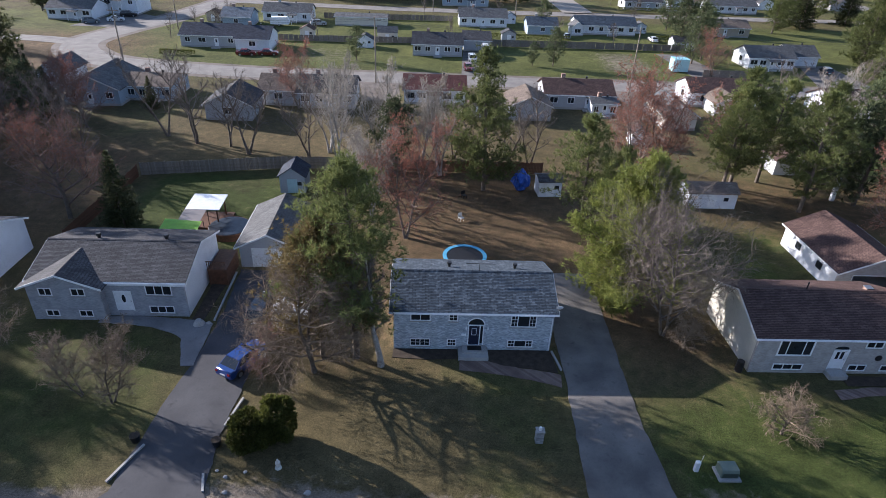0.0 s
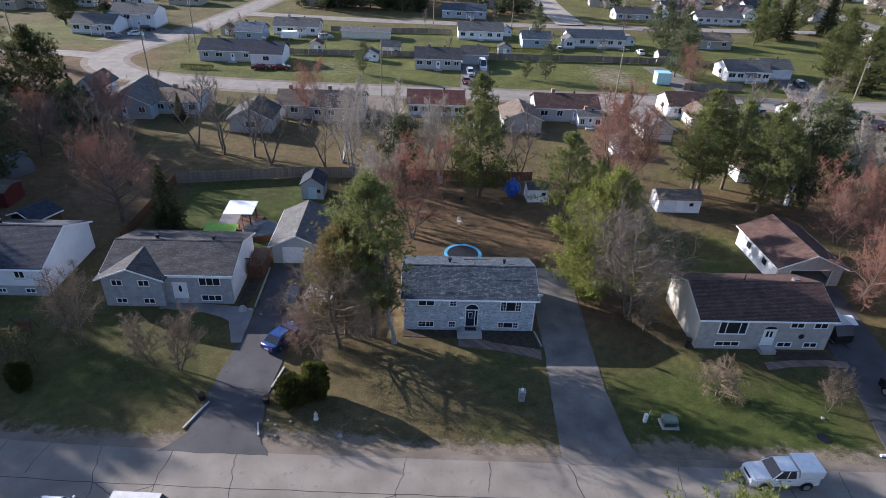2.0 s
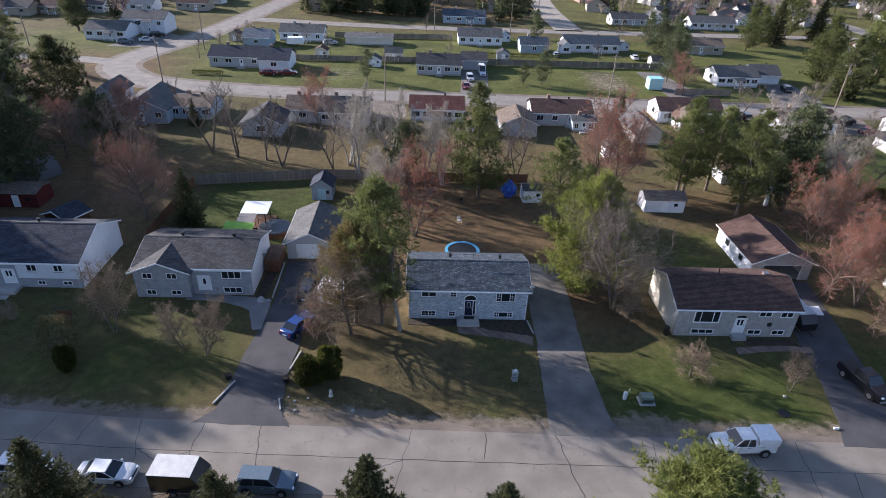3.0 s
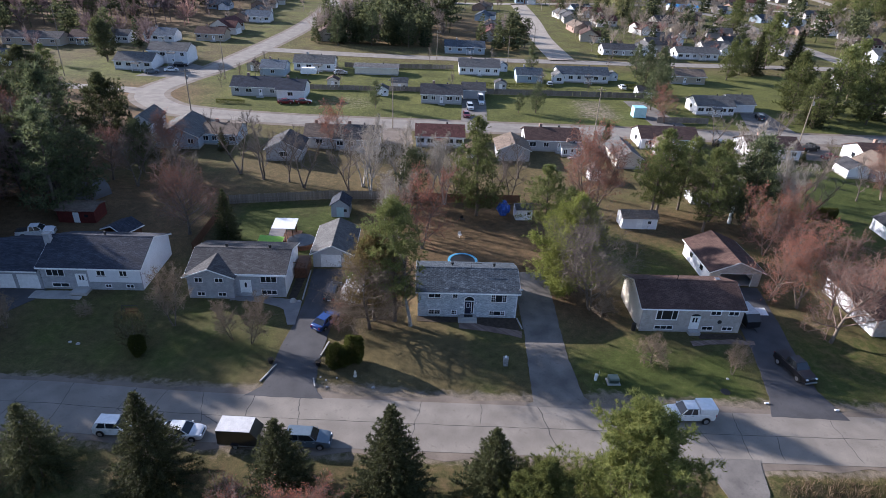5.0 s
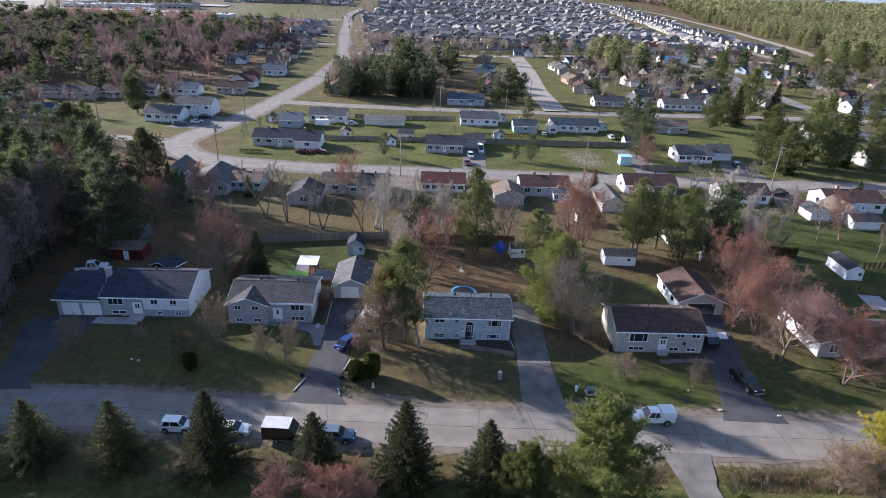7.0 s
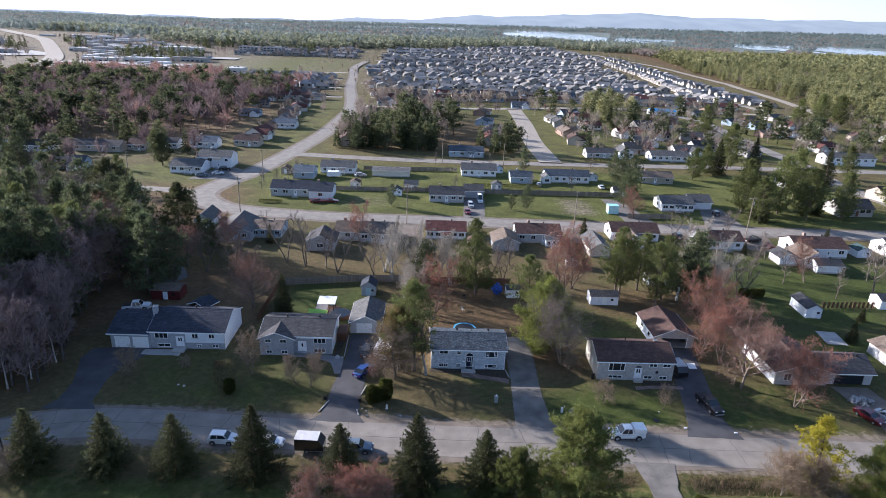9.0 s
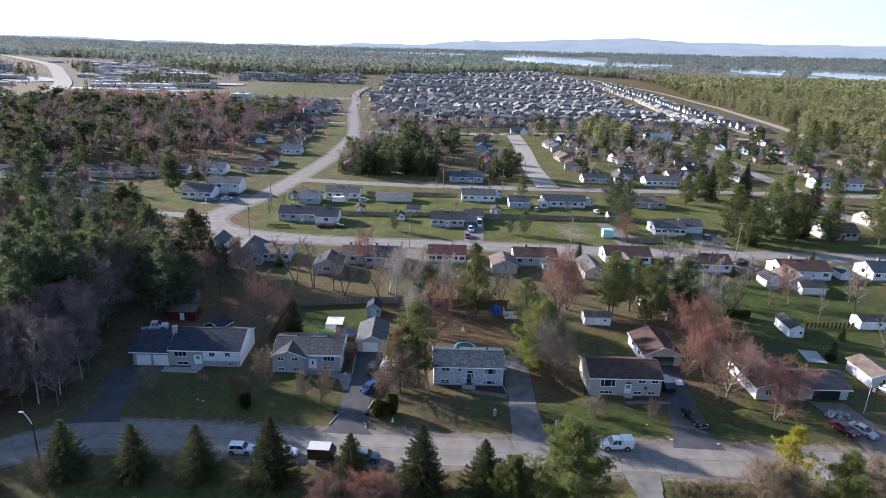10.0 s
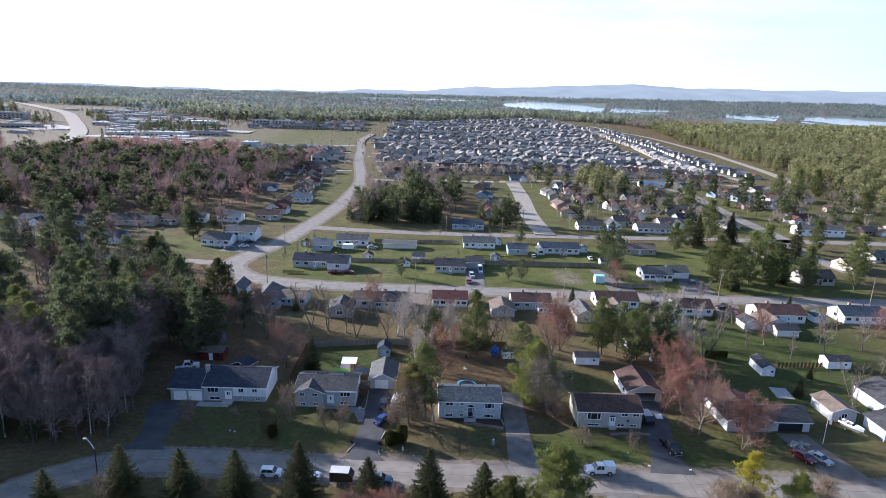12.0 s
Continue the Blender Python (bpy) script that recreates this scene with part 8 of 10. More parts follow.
def car(name, label, x, y, rz, L, wd, H, colour, hood, belt, cabin, roof, deck=None, wheel_r=0.33, category="car", z=0.05, bed=None, cap=None):
    """A vehicle with its nose along +x. hood, belt: heights; cabin: glass from/to at the belt; roof: from/to on top."""
    t = thing(name, label, category, x, y, z, rz)
    h, pm = L / 2, colour
    rear = deck if deck else belt
    prof = [(-h, 0.42), (-h + 0.04, rear - 0.12), (-h + 0.14, rear), (cabin[0], belt), (cabin[1], belt), (h - 0.55, hood), (h - 0.10, hood - 0.16), (h, 0.55), (h - 0.03, 0.30), (h - 0.25, 0.20), (-h + 0.2, 0.22)]
    if bed:
        prof = [(-h, 0.45), (-h + 0.02, belt), (cabin[0], belt), (cabin[1], belt), (h - 0.45, hood), (h - 0.08, hood - 0.12), (h, 0.6), (h - 0.03, 0.38), (h - 0.25, 0.30), (-h + 0.2, 0.36)]
    b = prism(prof, "y", -wd / 2, wd / 2)
    bmesh.ops.bevel(b, geom=b.edges[:], offset=0.11, segments=3, affect="EDGES", clamp_overlap=True)
    for v in b.verts:
        v.co.y *= (1 - 0.13 * (abs(v.co.x) / h) ** 5) * (1 - 0.10 * max(0.0, v.co.z - 0.75))
    body = part("body", b, pm, t)
    body.data.shade_smooth()
    body.data.set_sharp_from_angle(angle=radians(38))
    # glass house
    g = bmesh.new()
    lo = [(cabin[0], -wd * 0.45), (cabin[1], -wd * 0.45), (cabin[1], wd * 0.45), (cabin[0], wd * 0.45)]
    up = [(roof[0], -wd * 0.37), (roof[1], -wd * 0.37), (roof[1], wd * 0.37), (roof[0], wd * 0.37)]
    lv = [g.verts.new((a, c, belt - 0.03)) for a, c in lo]
    uv = [g.verts.new((a, c, H - 0.03)) for a, c in up]
    g.faces.new(lv[::-1])
    g.faces.new(uv)
    for k in range(4):
        g.faces.new((lv[k], lv[(k + 1) % 4], uv[(k + 1) % 4], uv[k]))
    part("glasshouse", g, DARKPANE, t, "dark tinted window glass")
    rp = box(roof[0] - 0.05, roof[1] + 0.05, -wd * 0.375, wd * 0.375, H - 0.09, H, bev=0.04)
    top = part("roof_panel", rp, pm, t)
    for (a, c), (d, e) in zip(lo, up):
        wide_ = 0.34 if a < 0 and not bed else (0.16 if a < 0 else 0.07)
        s = 1 if c > 0 else -1
        post = prism([(a - 0.02, belt - 0.05), (a + wide_ + 0.02, belt - 0.05), (d + wide_, H - 0.05), (d - 0.03, H - 0.05)] if a < 0 else [(a - wide_, belt - 0.05), (a + 0.02, belt - 0.05), (d + 0.02, H - 0.05), (d - wide_, H - 0.05)], "y", -0.035, 0.035)
        for v in post.verts:
            v.co.y += c + (e - c) * (v.co.z - belt + 0.05) / (H - belt) + 0.012 * s
        part("pillar", post, pm, top)
        part("door_handle", box(-0.16 if a < 0 else 0.72, 0.02 if a < 0 else 0.9, s * (wd / 2 - 0.02) - 0.02, s * (wd / 2 - 0.02) + 0.02, belt - 0.2, belt - 0.16), BLACK if bed else RIM, body)
    mid0, mid1 = (cabin[0] * 0.55 + cabin[1] * 0.45), (roof[0] * 0.5 + roof[1] * 0.5)
    for s in (-1, 1):
        part("pillar", rod((mid0, s * wd * 0.452, belt - 0.05), (mid1, s * wd * 0.372, H - 0.04), 0.04, sides=6), pm, top)
        part("headlight", box(h - 0.22, h + 0.01, s * wd * 0.335 - 0.15, s * wd * 0.335 + 0.15, hood - 0.30, hood - 0.16, bev=0.03), HEADLIGHT, body)
        part("tail_light", box(-h - 0.012, -h + 0.12, s * wd * 0.35 - 0.13, s * wd * 0.35 + 0.13, rear - 0.32, rear - 0.14, bev=0.03), TAILLIGHT, body)
        part("mirror", box(cabin[1] - 0.35, cabin[1] - 0.2, s * (wd / 2 + 0.08) - 0.08, s * (wd / 2 + 0.08) + 0.08, belt, belt + 0.14, bev=0.02), pm, body)
    part("bumper", box(h - 0.06, h + 0.06, -wd * 0.43, wd * 0.43, 0.36, 0.58, bev=0.03), RIM if bed else pm, body)
    part("grille", box(h - 0.06, h + 0.015, -wd * 0.24, wd * 0.24, hood - 0.36, hood - 0.2, bev=0.01), BLACK, body)
    part("number_plate", box(-h - 0.02, -h + 0.02, -0.25, 0.25, 0.55, 0.68), WHITE, body)
    wb = L * 0.295
    for sx in (-1, 1):
        for s in (-1, 1):
            # flat black disc on the body stands in for the shaded wheel well
            arch = bmesh.new()
            bmesh.ops.create_cone(arch, cap_ends=True, segments=20, radius1=wheel_r * 1.17, radius2=wheel_r * 1.17, depth=0.02, matrix=Matrix.Translation((sx * wb, s * (wd / 2 + 0.004), wheel_r + 0.02)) @ Matrix.Rotation(radians(90), 4, "X"))
            part("wheel_arch", arch, BLACK, body)
            wheel(t, sx * wb, s * (wd / 2 - 0.06), wheel_r, 0.22, s)
    if bed and not cap:
        part("bed_liner", box(-h + 0.1, cabin[0] - 0.12, -wd * 0.41, wd * 0.41, belt - 0.02, belt + 0.006), BLACK, body)
    if cap:
        cb_ = box(-h + 0.03, cabin[0] - 0.03, -wd * 0.48, wd * 0.48, belt + 0.004, H + 0.12, bev=0.05)
        shell_ = part("cap", cb_, pm, t, "white truck bed cap")
        for s in (-1, 1):
            part("side_hatch", box(-h + 0.35, cabin[0] - 0.3, s * wd * 0.48 - 0.012, s * wd * 0.48 + 0.012, belt + 0.12, H - 0.02, bev=0.005), pm, shell_)
    return t


WHITE_P, BLUE_P, BLACK_P, GREY_P, RED_P, SILVER_P = (paint(n, c) for n, c in (("white", (0.78, 0.79, 0.80)), ("blue", (0.012, 0.045, 0.20)), ("black", (0.012, 0.012, 0.015)), ("slate", (0.12, 0.16, 0.20)), ("red", (0.16, 0.012, 0.018)), ("silver", (0.42, 0.45, 0.48))))


def sedan(label, x, y, rz, colour, **k):
    return car("car", label, x, y, rz, 4.6, 1.8, 1.43, colour, 0.92, 0.95, (-1.75, 1.15), (-1.0, 0.35), deck=1.0, **k)


def suv(label, x, y, rz, colour, L=4.6, H=1.68, **k):
    return car("car", label, x, y, rz, L, 1.84, H, colour, 1.02, 1.08, (-L / 2 + 0.12, 1.1), (-L / 2 + 0.45, 0.45), wheel_r=0.36, **k)


def pickup(label, x, y, rz, colour, cap=None, **k):
    return car("pickup_truck", label, x, y, rz, 5.6, 2.0, 1.96, colour, 1.22, 1.28, (-0.80, 1.30), (-0.68, 0.62), wheel_r=0.42, category="pickup truck", bed=True, cap=cap, **k)


sedan("bright blue sedan parked in the driveway", -18.85, -2.3, 61, BLUE_P, z=0.055)
suv("black car parked near the garage", -18.9, 4.6, 84, BLACK_P, z=0.055)
pickup("white pickup truck with a bed cap at the kerb", 23.55, -18.7, 181, WHITE_P, cap=True)
suv("small white hatchback parked on the verge", -37.4, -21.7, -2, WHITE_P, L=4.1, H=1.62, z=0.02)
sedan("white sedan parked on the verge", -30.6, -22.2, -2, WHITE_P, z=0.02)
suv("slate grey wagon hitched to a trailer", -17.6, -23.0, -3, GREY_P, L=4.8, z=0.02)
pickup("black pickup truck on the asphalt driveway", 40.2, -10.4, -78, BLACK_P, z=0.055)
sedan("dark red car on the gravel driveway", 66.2, -12.6, -68, RED_P)
sedan("silver car on the gravel driveway", 69.4, -13.0, -66, SILVER_P)
pickup("white pickup truck parked behind the long house", -69.2, 20.6, 15, WHITE_P, z=0.0)
sedan("dark red car by the back street", 5.4, 98.6, -88, RED_P, z=0.0)
suv("silver van in a far driveway", 6.9, 106.6, -86, SILVER_P, z=0.0)
suv("white van beside a carport", 10.6, 113.4, -88, WHITE_P, L=5.6, H=2.6, z=0.0)
sedan("dark red car before a white gable", -46.6, 105.6, 10, RED_P, z=0.0)
sedan("red car before a white gable", -41.6, 106.4, 8, RED_P, z=0.0)
suv("dark blue car on the parking court", -97.5, 137.5, 30, GREY_P, z=0.0)
sedan("white car on the parking court", -92.5, 141.5, 25, WHITE_P, z=0.0)
suv("black car on the parking court", -92.0, 149.0, 15, BLACK_P, z=0.0)
pickup("black pickup beside a far house", 92.5, 77.5, 20, BLACK_P, z=0.0)
sedan("maroon car beside a far house", 94.2, 71.5, 20, RED_P, z=0.0)
suv("silver car at the edge of the road", 26.2, -39.6, 92, SILVER_P, z=0.06)


TRAILER_TOP = mottled("scuffed_white_sheet", (0.42, 0.42, 0.43), (0.60, 0.60, 0.60), 1.5, 9, 0.5, 0.1)


def cargo_trailer(label, x, y, rz, L, wd, H, side, top, z=0.02):
    t = thing("cargo_trailer", label, "trailer", x, y, z, rz)
    prof = [(-L / 2, 0.45), (-L / 2, H), (L / 2 - 0.5, H), (L / 2 + 0.25, H * 0.62), (L / 2 + 0.25, 0.45)]
    part("box_body", prism(prof, "y", -wd / 2, wd / 2), side, t)
    part("roof_panel", box(-L / 2 - 0.02, L / 2 - 0.5, -wd / 2 - 0.02, wd / 2 + 0.02, H + 0.004, H + 0.05, bev=0.015), top, t)
    part("drawbar", rod((L / 2 + 0.2, 0, 0.45), (L / 2 + 1.3, 0, 0.45), 0.05), BLACK, t)
    for s in (-1, 1):
        part("trim", box(-L / 2, L / 2 + 0.2, s * (wd / 2 + 0.012) - 0.01, s * (wd / 2 + 0.012) + 0.01, 0.46, 0.58), GREY_METAL, t)
        wheel(t, -0.2, s * (wd / 2 - 0.08), 0.33, 0.2, s)
        part("mudguard", box(-0.62, 0.22, s * (wd / 2 + 0.09) - 0.12, s * (wd / 2 + 0.09) + 0.12, 0.70, 0.76, bev=0.02), BLACK, t)
    return t


cargo_trailer("black enclosed trailer with a white roof", -24.4, -23.0, -3, 3.9, 2.1, 2.4, BLACK_P, TRAILER_TOP)
cargo_trailer("dark trailer with white roof beside the house", 38.9, 0.2, -84, 3.6, 2.0, 2.2, BLACK_P, TRAILER_TOP, 0.055)
camp = thing("camper_trailer", "white camper trailer under bare branches", "camper", -15.9, 4.2, 0, 82)
part("shell", prism([(-2.6, 0.6), (-2.7, 1.4), (-2.3, 2.5), (2.2, 2.55), (2.75, 1.6), (2.6, 0.6)], "y", -1.15, 1.15), WHITE, camp)
for cx_ in (-1.4, 0.6):
    wi = part("window", box(cx_ - 0.5, cx_ + 0.5, 1.15, 1.17, 1.4, 1.95), BLACK, camp)
part("stripe", box(-2.4, 2.4, 1.151, 1.16, 1.05, 1.18), GREY_METAL, camp)
for s in (-1, 1):
    wheel(camp, -0.2, s * 1.05, 0.33, 0.2, s)
part("drawbar", rod((2.5, 0, 0.5), (3.8, 0, 0.5), 0.05), BLACK, camp)
part("gas_bottle", cyl(3.2, 0, 0.5, 1.1, 0.17, 0.14, 12), WHITE, camp)
camp2 = copy_thing(camp, pose(-46.5, 143.0, 0, 0, 0, 5))
camp2["label"] = "white camper trailer in a far garden"

# ---- sheds and garden things ----
def shed(label, x, y, w, depth, eave, ridge, wall_mat, roof_mat, rz=0.0, along=True, door_w=1.0, door_mat=None):
    t = thing("garden_shed", label, "shed", x, y, 0, rz)
    if along:
        part("wall", prism([(0, 0), (depth, 0), (depth, eave), (depth / 2, ridge), (0, eave)], "x", -w, w), wall_mat, t)
        roof = part("roof", prism([(-0.25, eave - 0.08), (-0.25, eave + 0.03), (depth / 2, ridge + 0.13), (depth + 0.25, eave + 0.03), (depth + 0.25, eave - 0.08), (depth / 2, ridge + 0.01)], "x", -w - 0.2, w + 0.2), roof_mat, t)
    else:
        part("wall", prism([(-w, 0), (w, 0), (w, eave), (0, ridge), (-w, eave)], "y", 0, depth), wall_mat, t)
        roof = part("roof", prism([(-w - 0.25, eave - 0.1), (-w - 0.25, eave + 0.03), (0, ridge + 0.13), (w + 0.25, eave + 0.03), (w + 0.25, eave - 0.1), (0, ridge + 0.01)], "y", -0.25, depth + 0.2), roof_mat, t)
    part("door", box(-door_w / 2, door_w / 2, -0.05, -0.004, 0.08, 1.95), door_mat or WHITE, t)
    part("window", box(w * 0.55 - 0.3, w * 0.55 + 0.3, -0.04, -0.004, 1.1, 1.6), DARKPANE, t)
    return t


shed("grey-blue garden shed with a dark gable roof", -21.2, 30.6, 1.6, 3.6, 2.3, 3.5, siding("slate_blue_siding", (0.27, 0.31, 0.36)), ROOF_BLUE, 0, False, 1.3, plain("teal_door_paint", (0.28, 0.42, 0.48), 0.5))
shed("white shed with a dark lid-like roof", 12.3, 31.4, 1.5, 2.6, 2.2, 2.6, SIDING_WHITE, ROOF_CHAR, 4)
shed("long white shed with a brown roof", 33.0, 29.0, 3.2, 3.4, 2.2, 3.0, SIDING_WHITE, ROOF_DUST, 0)
shed("dark red shed with a pale roof edge", -65.2, 25.6, 3.1, 4.0, 2.3, 2.7, mottled("red_boards", (0.07, 0.012, 0.01), (0.13, 0.025, 0.02), 2, 20, 0.8, 0.2), ROOF_TAN, 0)
shed("white shed with a charcoal roof near the cedars", 79.6, 25.0, 1.7, 7.0, 2.3, 3.3, SIDING_WHITE, ROOF_CHAR, -3, False)
shed("white garden shed with a black roof", 102.2, 30.6, 3.2, 4.0, 2.3, 3.2, SIDING_WHITE, ROOF_CHAR, 0)
shed("small white shed among pines", 49.6, 41.0, 2.2, 4.0, 2.3, 3.4, SIDING_WHITE, ROOF_BROWN, 0, False)
shed("small white shed behind pines", 30.6, 52.0, 1.3, 2.6, 2.1, 2.9, SIDING_WHITE, ROOF_CHAR, 0, False)
shed("tiny white garden shed with a dark roof", -19.8, 118.0, 2.0, 3.0, 2.1, 3.2, SIDING_WHITE, ROOF_CHAR, 0, False)
shed("cream shed near the swings", -14.6, 126.0, 2.6, 4.0, 2.4, 3.6, SIDING_CREAM, ROOF_GREY, 0)
for label_, x_, y_, w_, d_, wall_, roof_ in (("small cream shed behind a bungalow", -36.0, 127.0, 1.8, 3.0, SIDING_CREAM, ROOF_BROWN), ("grey garden shed behind a fence", 18.5, 131.0, 1.9, 3.0, SIDING_GREY, ROOF_CHAR), ("white garden shed beside a bungalow", 61.5, 151.0, 1.7, 3.0, SIDING_WHITE, ROOF_GREY), ("brown shed in a back garden", -66.5, 146.0, 1.8, 3.4, SIDING_TAN, ROOF_BROWN),
                                               ("white shed between two bungalows", 22.4, 160.0, 1.7, 3.2, SIDING_WHITE, ROOF_SLATE), ("grey shed under bare trees", 68.5, 60.0, 1.8, 3.2, SIDING_GREY, ROOF_GREY), ("pale shed near the green roof", 119.5, 66.0, 2.0, 4.0, SIDING_WHITE, ROOF_GREEN), ("tan shed behind the maroon roof", 5.2, 64.0, 1.7, 3.0, SIDING_TAN, ROOF_BROWN)):
    shed(label_, x_, y_, w_, d_, 2.2, 3.2, wall_, roof_, 0, False)
shed("grey shed at the fence corner", 66.0, 126.5, 3.0, 4.5, 2.4, 3.6, SIDING_GREY, ROOF_CHAR, 0)
bx = thing("storage_container", "pale turquoise storage container", "container", 56.2, 102.6)
part("box_body", box(-1.8, 1.8, 0, 3.0, 0.1, 2.9, bev=0.04), plain("turquoise_panel", (0.36, 0.62, 0.68), 0.5), bx)
part("lid", box(-1.85, 1.85, -0.05, 3.05, 2.904, 3.0, bev=0.02), plain("turquoise_lid", (0.30, 0.60, 0.70), 0.5), bx)
for s in (-0.9, 0.9):
    part("door_panel", box(s - 0.8, s + 0.8, -0.03, -0.004, 0.2, 2.8), plain("turquoise_door", (0.42, 0.66, 0.71), 0.5), bx)

hoopm = plain("grey_tarpaulin", (0.10, 0.105, 0.115), 0.6)
hs = thing("hoop_shelter", "dark hooped fabric shelter", "shelter", -68.8, 36.2, 0, -28)
arc2 = [(2.2 * math.cos(math.pi * k / 14), 2.9 * math.sin(math.pi * k / 14)) for k in range(15)]
part("cover", prism(arc2 + [(-2.1, 0.0), *[(0.95 * a, 0.95 * c) for a, c in arc2[::-1]][1:-1], (2.1, 0.0)], "y", -3.5, 3.5), hoopm, hs)
part("end_flap", prism(arc2, "y", 3.3, 3.4), hoopm, hs)

gz = thing("garden_shelter", "dark red garden shelter with a blue-black gable roof", "shelter", -54.9, 20.2, 0, -24)
part("roof", prism([(-2.5, 2.1), (-2.5, 2.26), (0, 3.26), (2.5, 2.26), (2.5, 2.1), (0, 3.1)], "y", -2.1, 2.1), ROOF_BLUE, gz)
part("rake_board", prism([(-2.5, 2.06), (-2.5, 2.24), (0, 3.24), (2.5, 2.24), (2.5, 2.06), (0, 3.06)], "y", -2.15, -2.104), WHITE, gz)
part("eave_board", box(2.504, 2.55, -2.1, 2.1, 2.08, 2.26), WHITE, gz)
part("back_wall", prism([(-2.1, 0), (2.1, 0), (2.1, 2.22), (0, 3.06), (-2.1, 2.22)], "y", 1.7, 1.8), DARKWOOD, gz)
part("side_wall", box(2.0, 2.1, -1.8, 1.698, 0, 2.2), DARKWOOD, gz)
part("side_wall", box(-2.1, -2.0, -1.8, 1.698, 0, 2.2), DARKWOOD, gz)

# trampoline, round pool, pergola and shade sail
tr = thing("trampoline", "round trampoline with a blue padded rim", "trampoline", 0.1, 14.3)
tb = bmesh.new()
for k in range(40):
    a, c = 2 * math.pi * k / 40, 2 * math.pi * (k + 1) / 40
    q = [[tb.verts.new((r * math.cos(t_), r * math.sin(t_), z_)) for r, z_ in ((1.95, 0.87), (1.95, 0.92), (2.35, 0.92), (2.35, 0.84))] for t_ in (a, c)]
    for m_ in range(4):
        tb.faces.new((q[0][m_], q[1][m_], q[1][(m_ + 1) % 4], q[0][(m_ + 1) % 4]))
part("rim_pad", tb, plain("blue_pad", (0.09, 0.33, 0.52), 0.5), tr)
part("jump_mat", cyl(0, 0, 0.86, 0.872, 1.95, sides=40), BLACK, tr)
for k in range(6):
    a = math.pi * k / 3
    part("leg", rod((2.2 * math.cos(a), 2.2 * math.sin(a), 0), (2.2 * math.cos(a), 2.2 * math.sin(a), 0.86), 0.03), GREY_METAL, tr)
pool = thing("round_pool", "covered round pool with a dark wrinkled cover", "pool", -26.2, 19.9)
part("pool_wall", cyl(0, 0, 0, 0.8, 2.35, sides=36), DARKWOOD, pool)
part("pool_cover", cyl(0, 0, 0.804, 0.85, 2.28, 2.2, 36), mottled("pool_cover", (0.012, 0.016, 0.025), (0.05, 0.06, 0.075), 1.5, 8, 0.3, 0.5), pool)
pg = thing("pergola", "white-roofed timber pergola beside the pool", "pergola", -29.2, 22.2)
for sx in (-1.5, 1.5):
    for sy in (-1.4, 1.4):
        part("post", box(sx - 0.07, sx + 0.07, sy - 0.07, sy + 0.07, 0, 2.4), DARKWOOD, pg)
part("roof_panel", prism([(-1.7, 2.4), (-1.7, 2.5), (1.8, 2.75), (1.8, 2.65)], "x", -1.9, 1.9), WHITE, pg)
part("deck", box(-2.2, 2.4, -2.0, 2.0, 0.0, 0.35), DARKWOOD, pg)
sl = thing("shade_sail", "lime green shade sail on posts", "shade sail", -30.25, 16.5)
sb = bmesh.new()
grid = {}
for i in range(7):
    for j in range(7):
        u, v_ = i / 6, j / 6
        z_ = 2.4 + 0.3 * v_ - 0.8 * u * (1 - u) * v_ * (1 - v_) * 2 - 0.25 * u
        pull = 0.28 * (u * (1 - u) + v_ * (1 - v_))
        grid[i, j] = sb.verts.new((-1.95 + 3.9 * u + (0.5 - u) * pull, -1.25 + 2.5 * v_ + (0.5 - v_) * pull, z_))
for i in range(6):
    for j in range(6):
        sb.faces.new((grid[i, j], grid[i + 1, j], grid[i + 1, j + 1], grid[i, j + 1]))
bmesh.ops.solidify(sb, geom=sb.faces[:], thickness=0.02)
part("sail", sb, plain("lime_fabric", (0.46, 0.74, 0.16), 0.7), sl)
for sx, sy in ((-2.0, -1.3), (2.0, -1.3), (2.0, 1.35), (-2.0, 1.35)):
    part("post", rod((sx, sy, 0), (sx, sy, 2.5), 0.04), BLACK, sl)
sail2 = thing("shade_sail", "grey shade sail beside the green one", "shade sail", -29.8, 19.0)
part("sail", prism([(-1.2, 2.35), (-1.2, 2.38), (1.2, 2.62), (1.2, 2.58)], "x", -1.2, 1.2), plain("taupe_fabric", (0.22, 0.20, 0.19), 0.8), sail2)
for sx in (-1.5, 1.3):
    part("post", rod((sx, 1.1, 0), (sx, 1.1, 2.6), 0.04), BLACK, sail2)

# upright load of unknown content, only its blue tarpaulin is modelled
tp = thing("covered_boat", "upright load wrapped in a blue tarpaulin", "tarpaulin", 8.7, 33.4)
tpb = bmesh.new()
bmesh.ops.create_icosphere(tpb, subdivisions=3, radius=1.0)
for v_ in tpb.verts:
    n_ = noise.noise(v_.co * 2.3) * 0.5 + noise.noise(v_.co * 5.1) * 0.2
    thin = 1.0 - 0.55 * max(0.0, v_.co.z)
    v_.co = Vector((v_.co.x * (1.15 + n_) * thin, v_.co.y * (1.0 + n_) * thin, max(-0.9, v_.co.z) * (1.6 + n_ * 0.6) + 1.5))
part("tarpaulin", tpb, mottled("blue_tarp", (0.015, 0.05, 0.30), (0.06, 0.17, 0.62), 2.5, 9, 0.35, 0.5), tp)

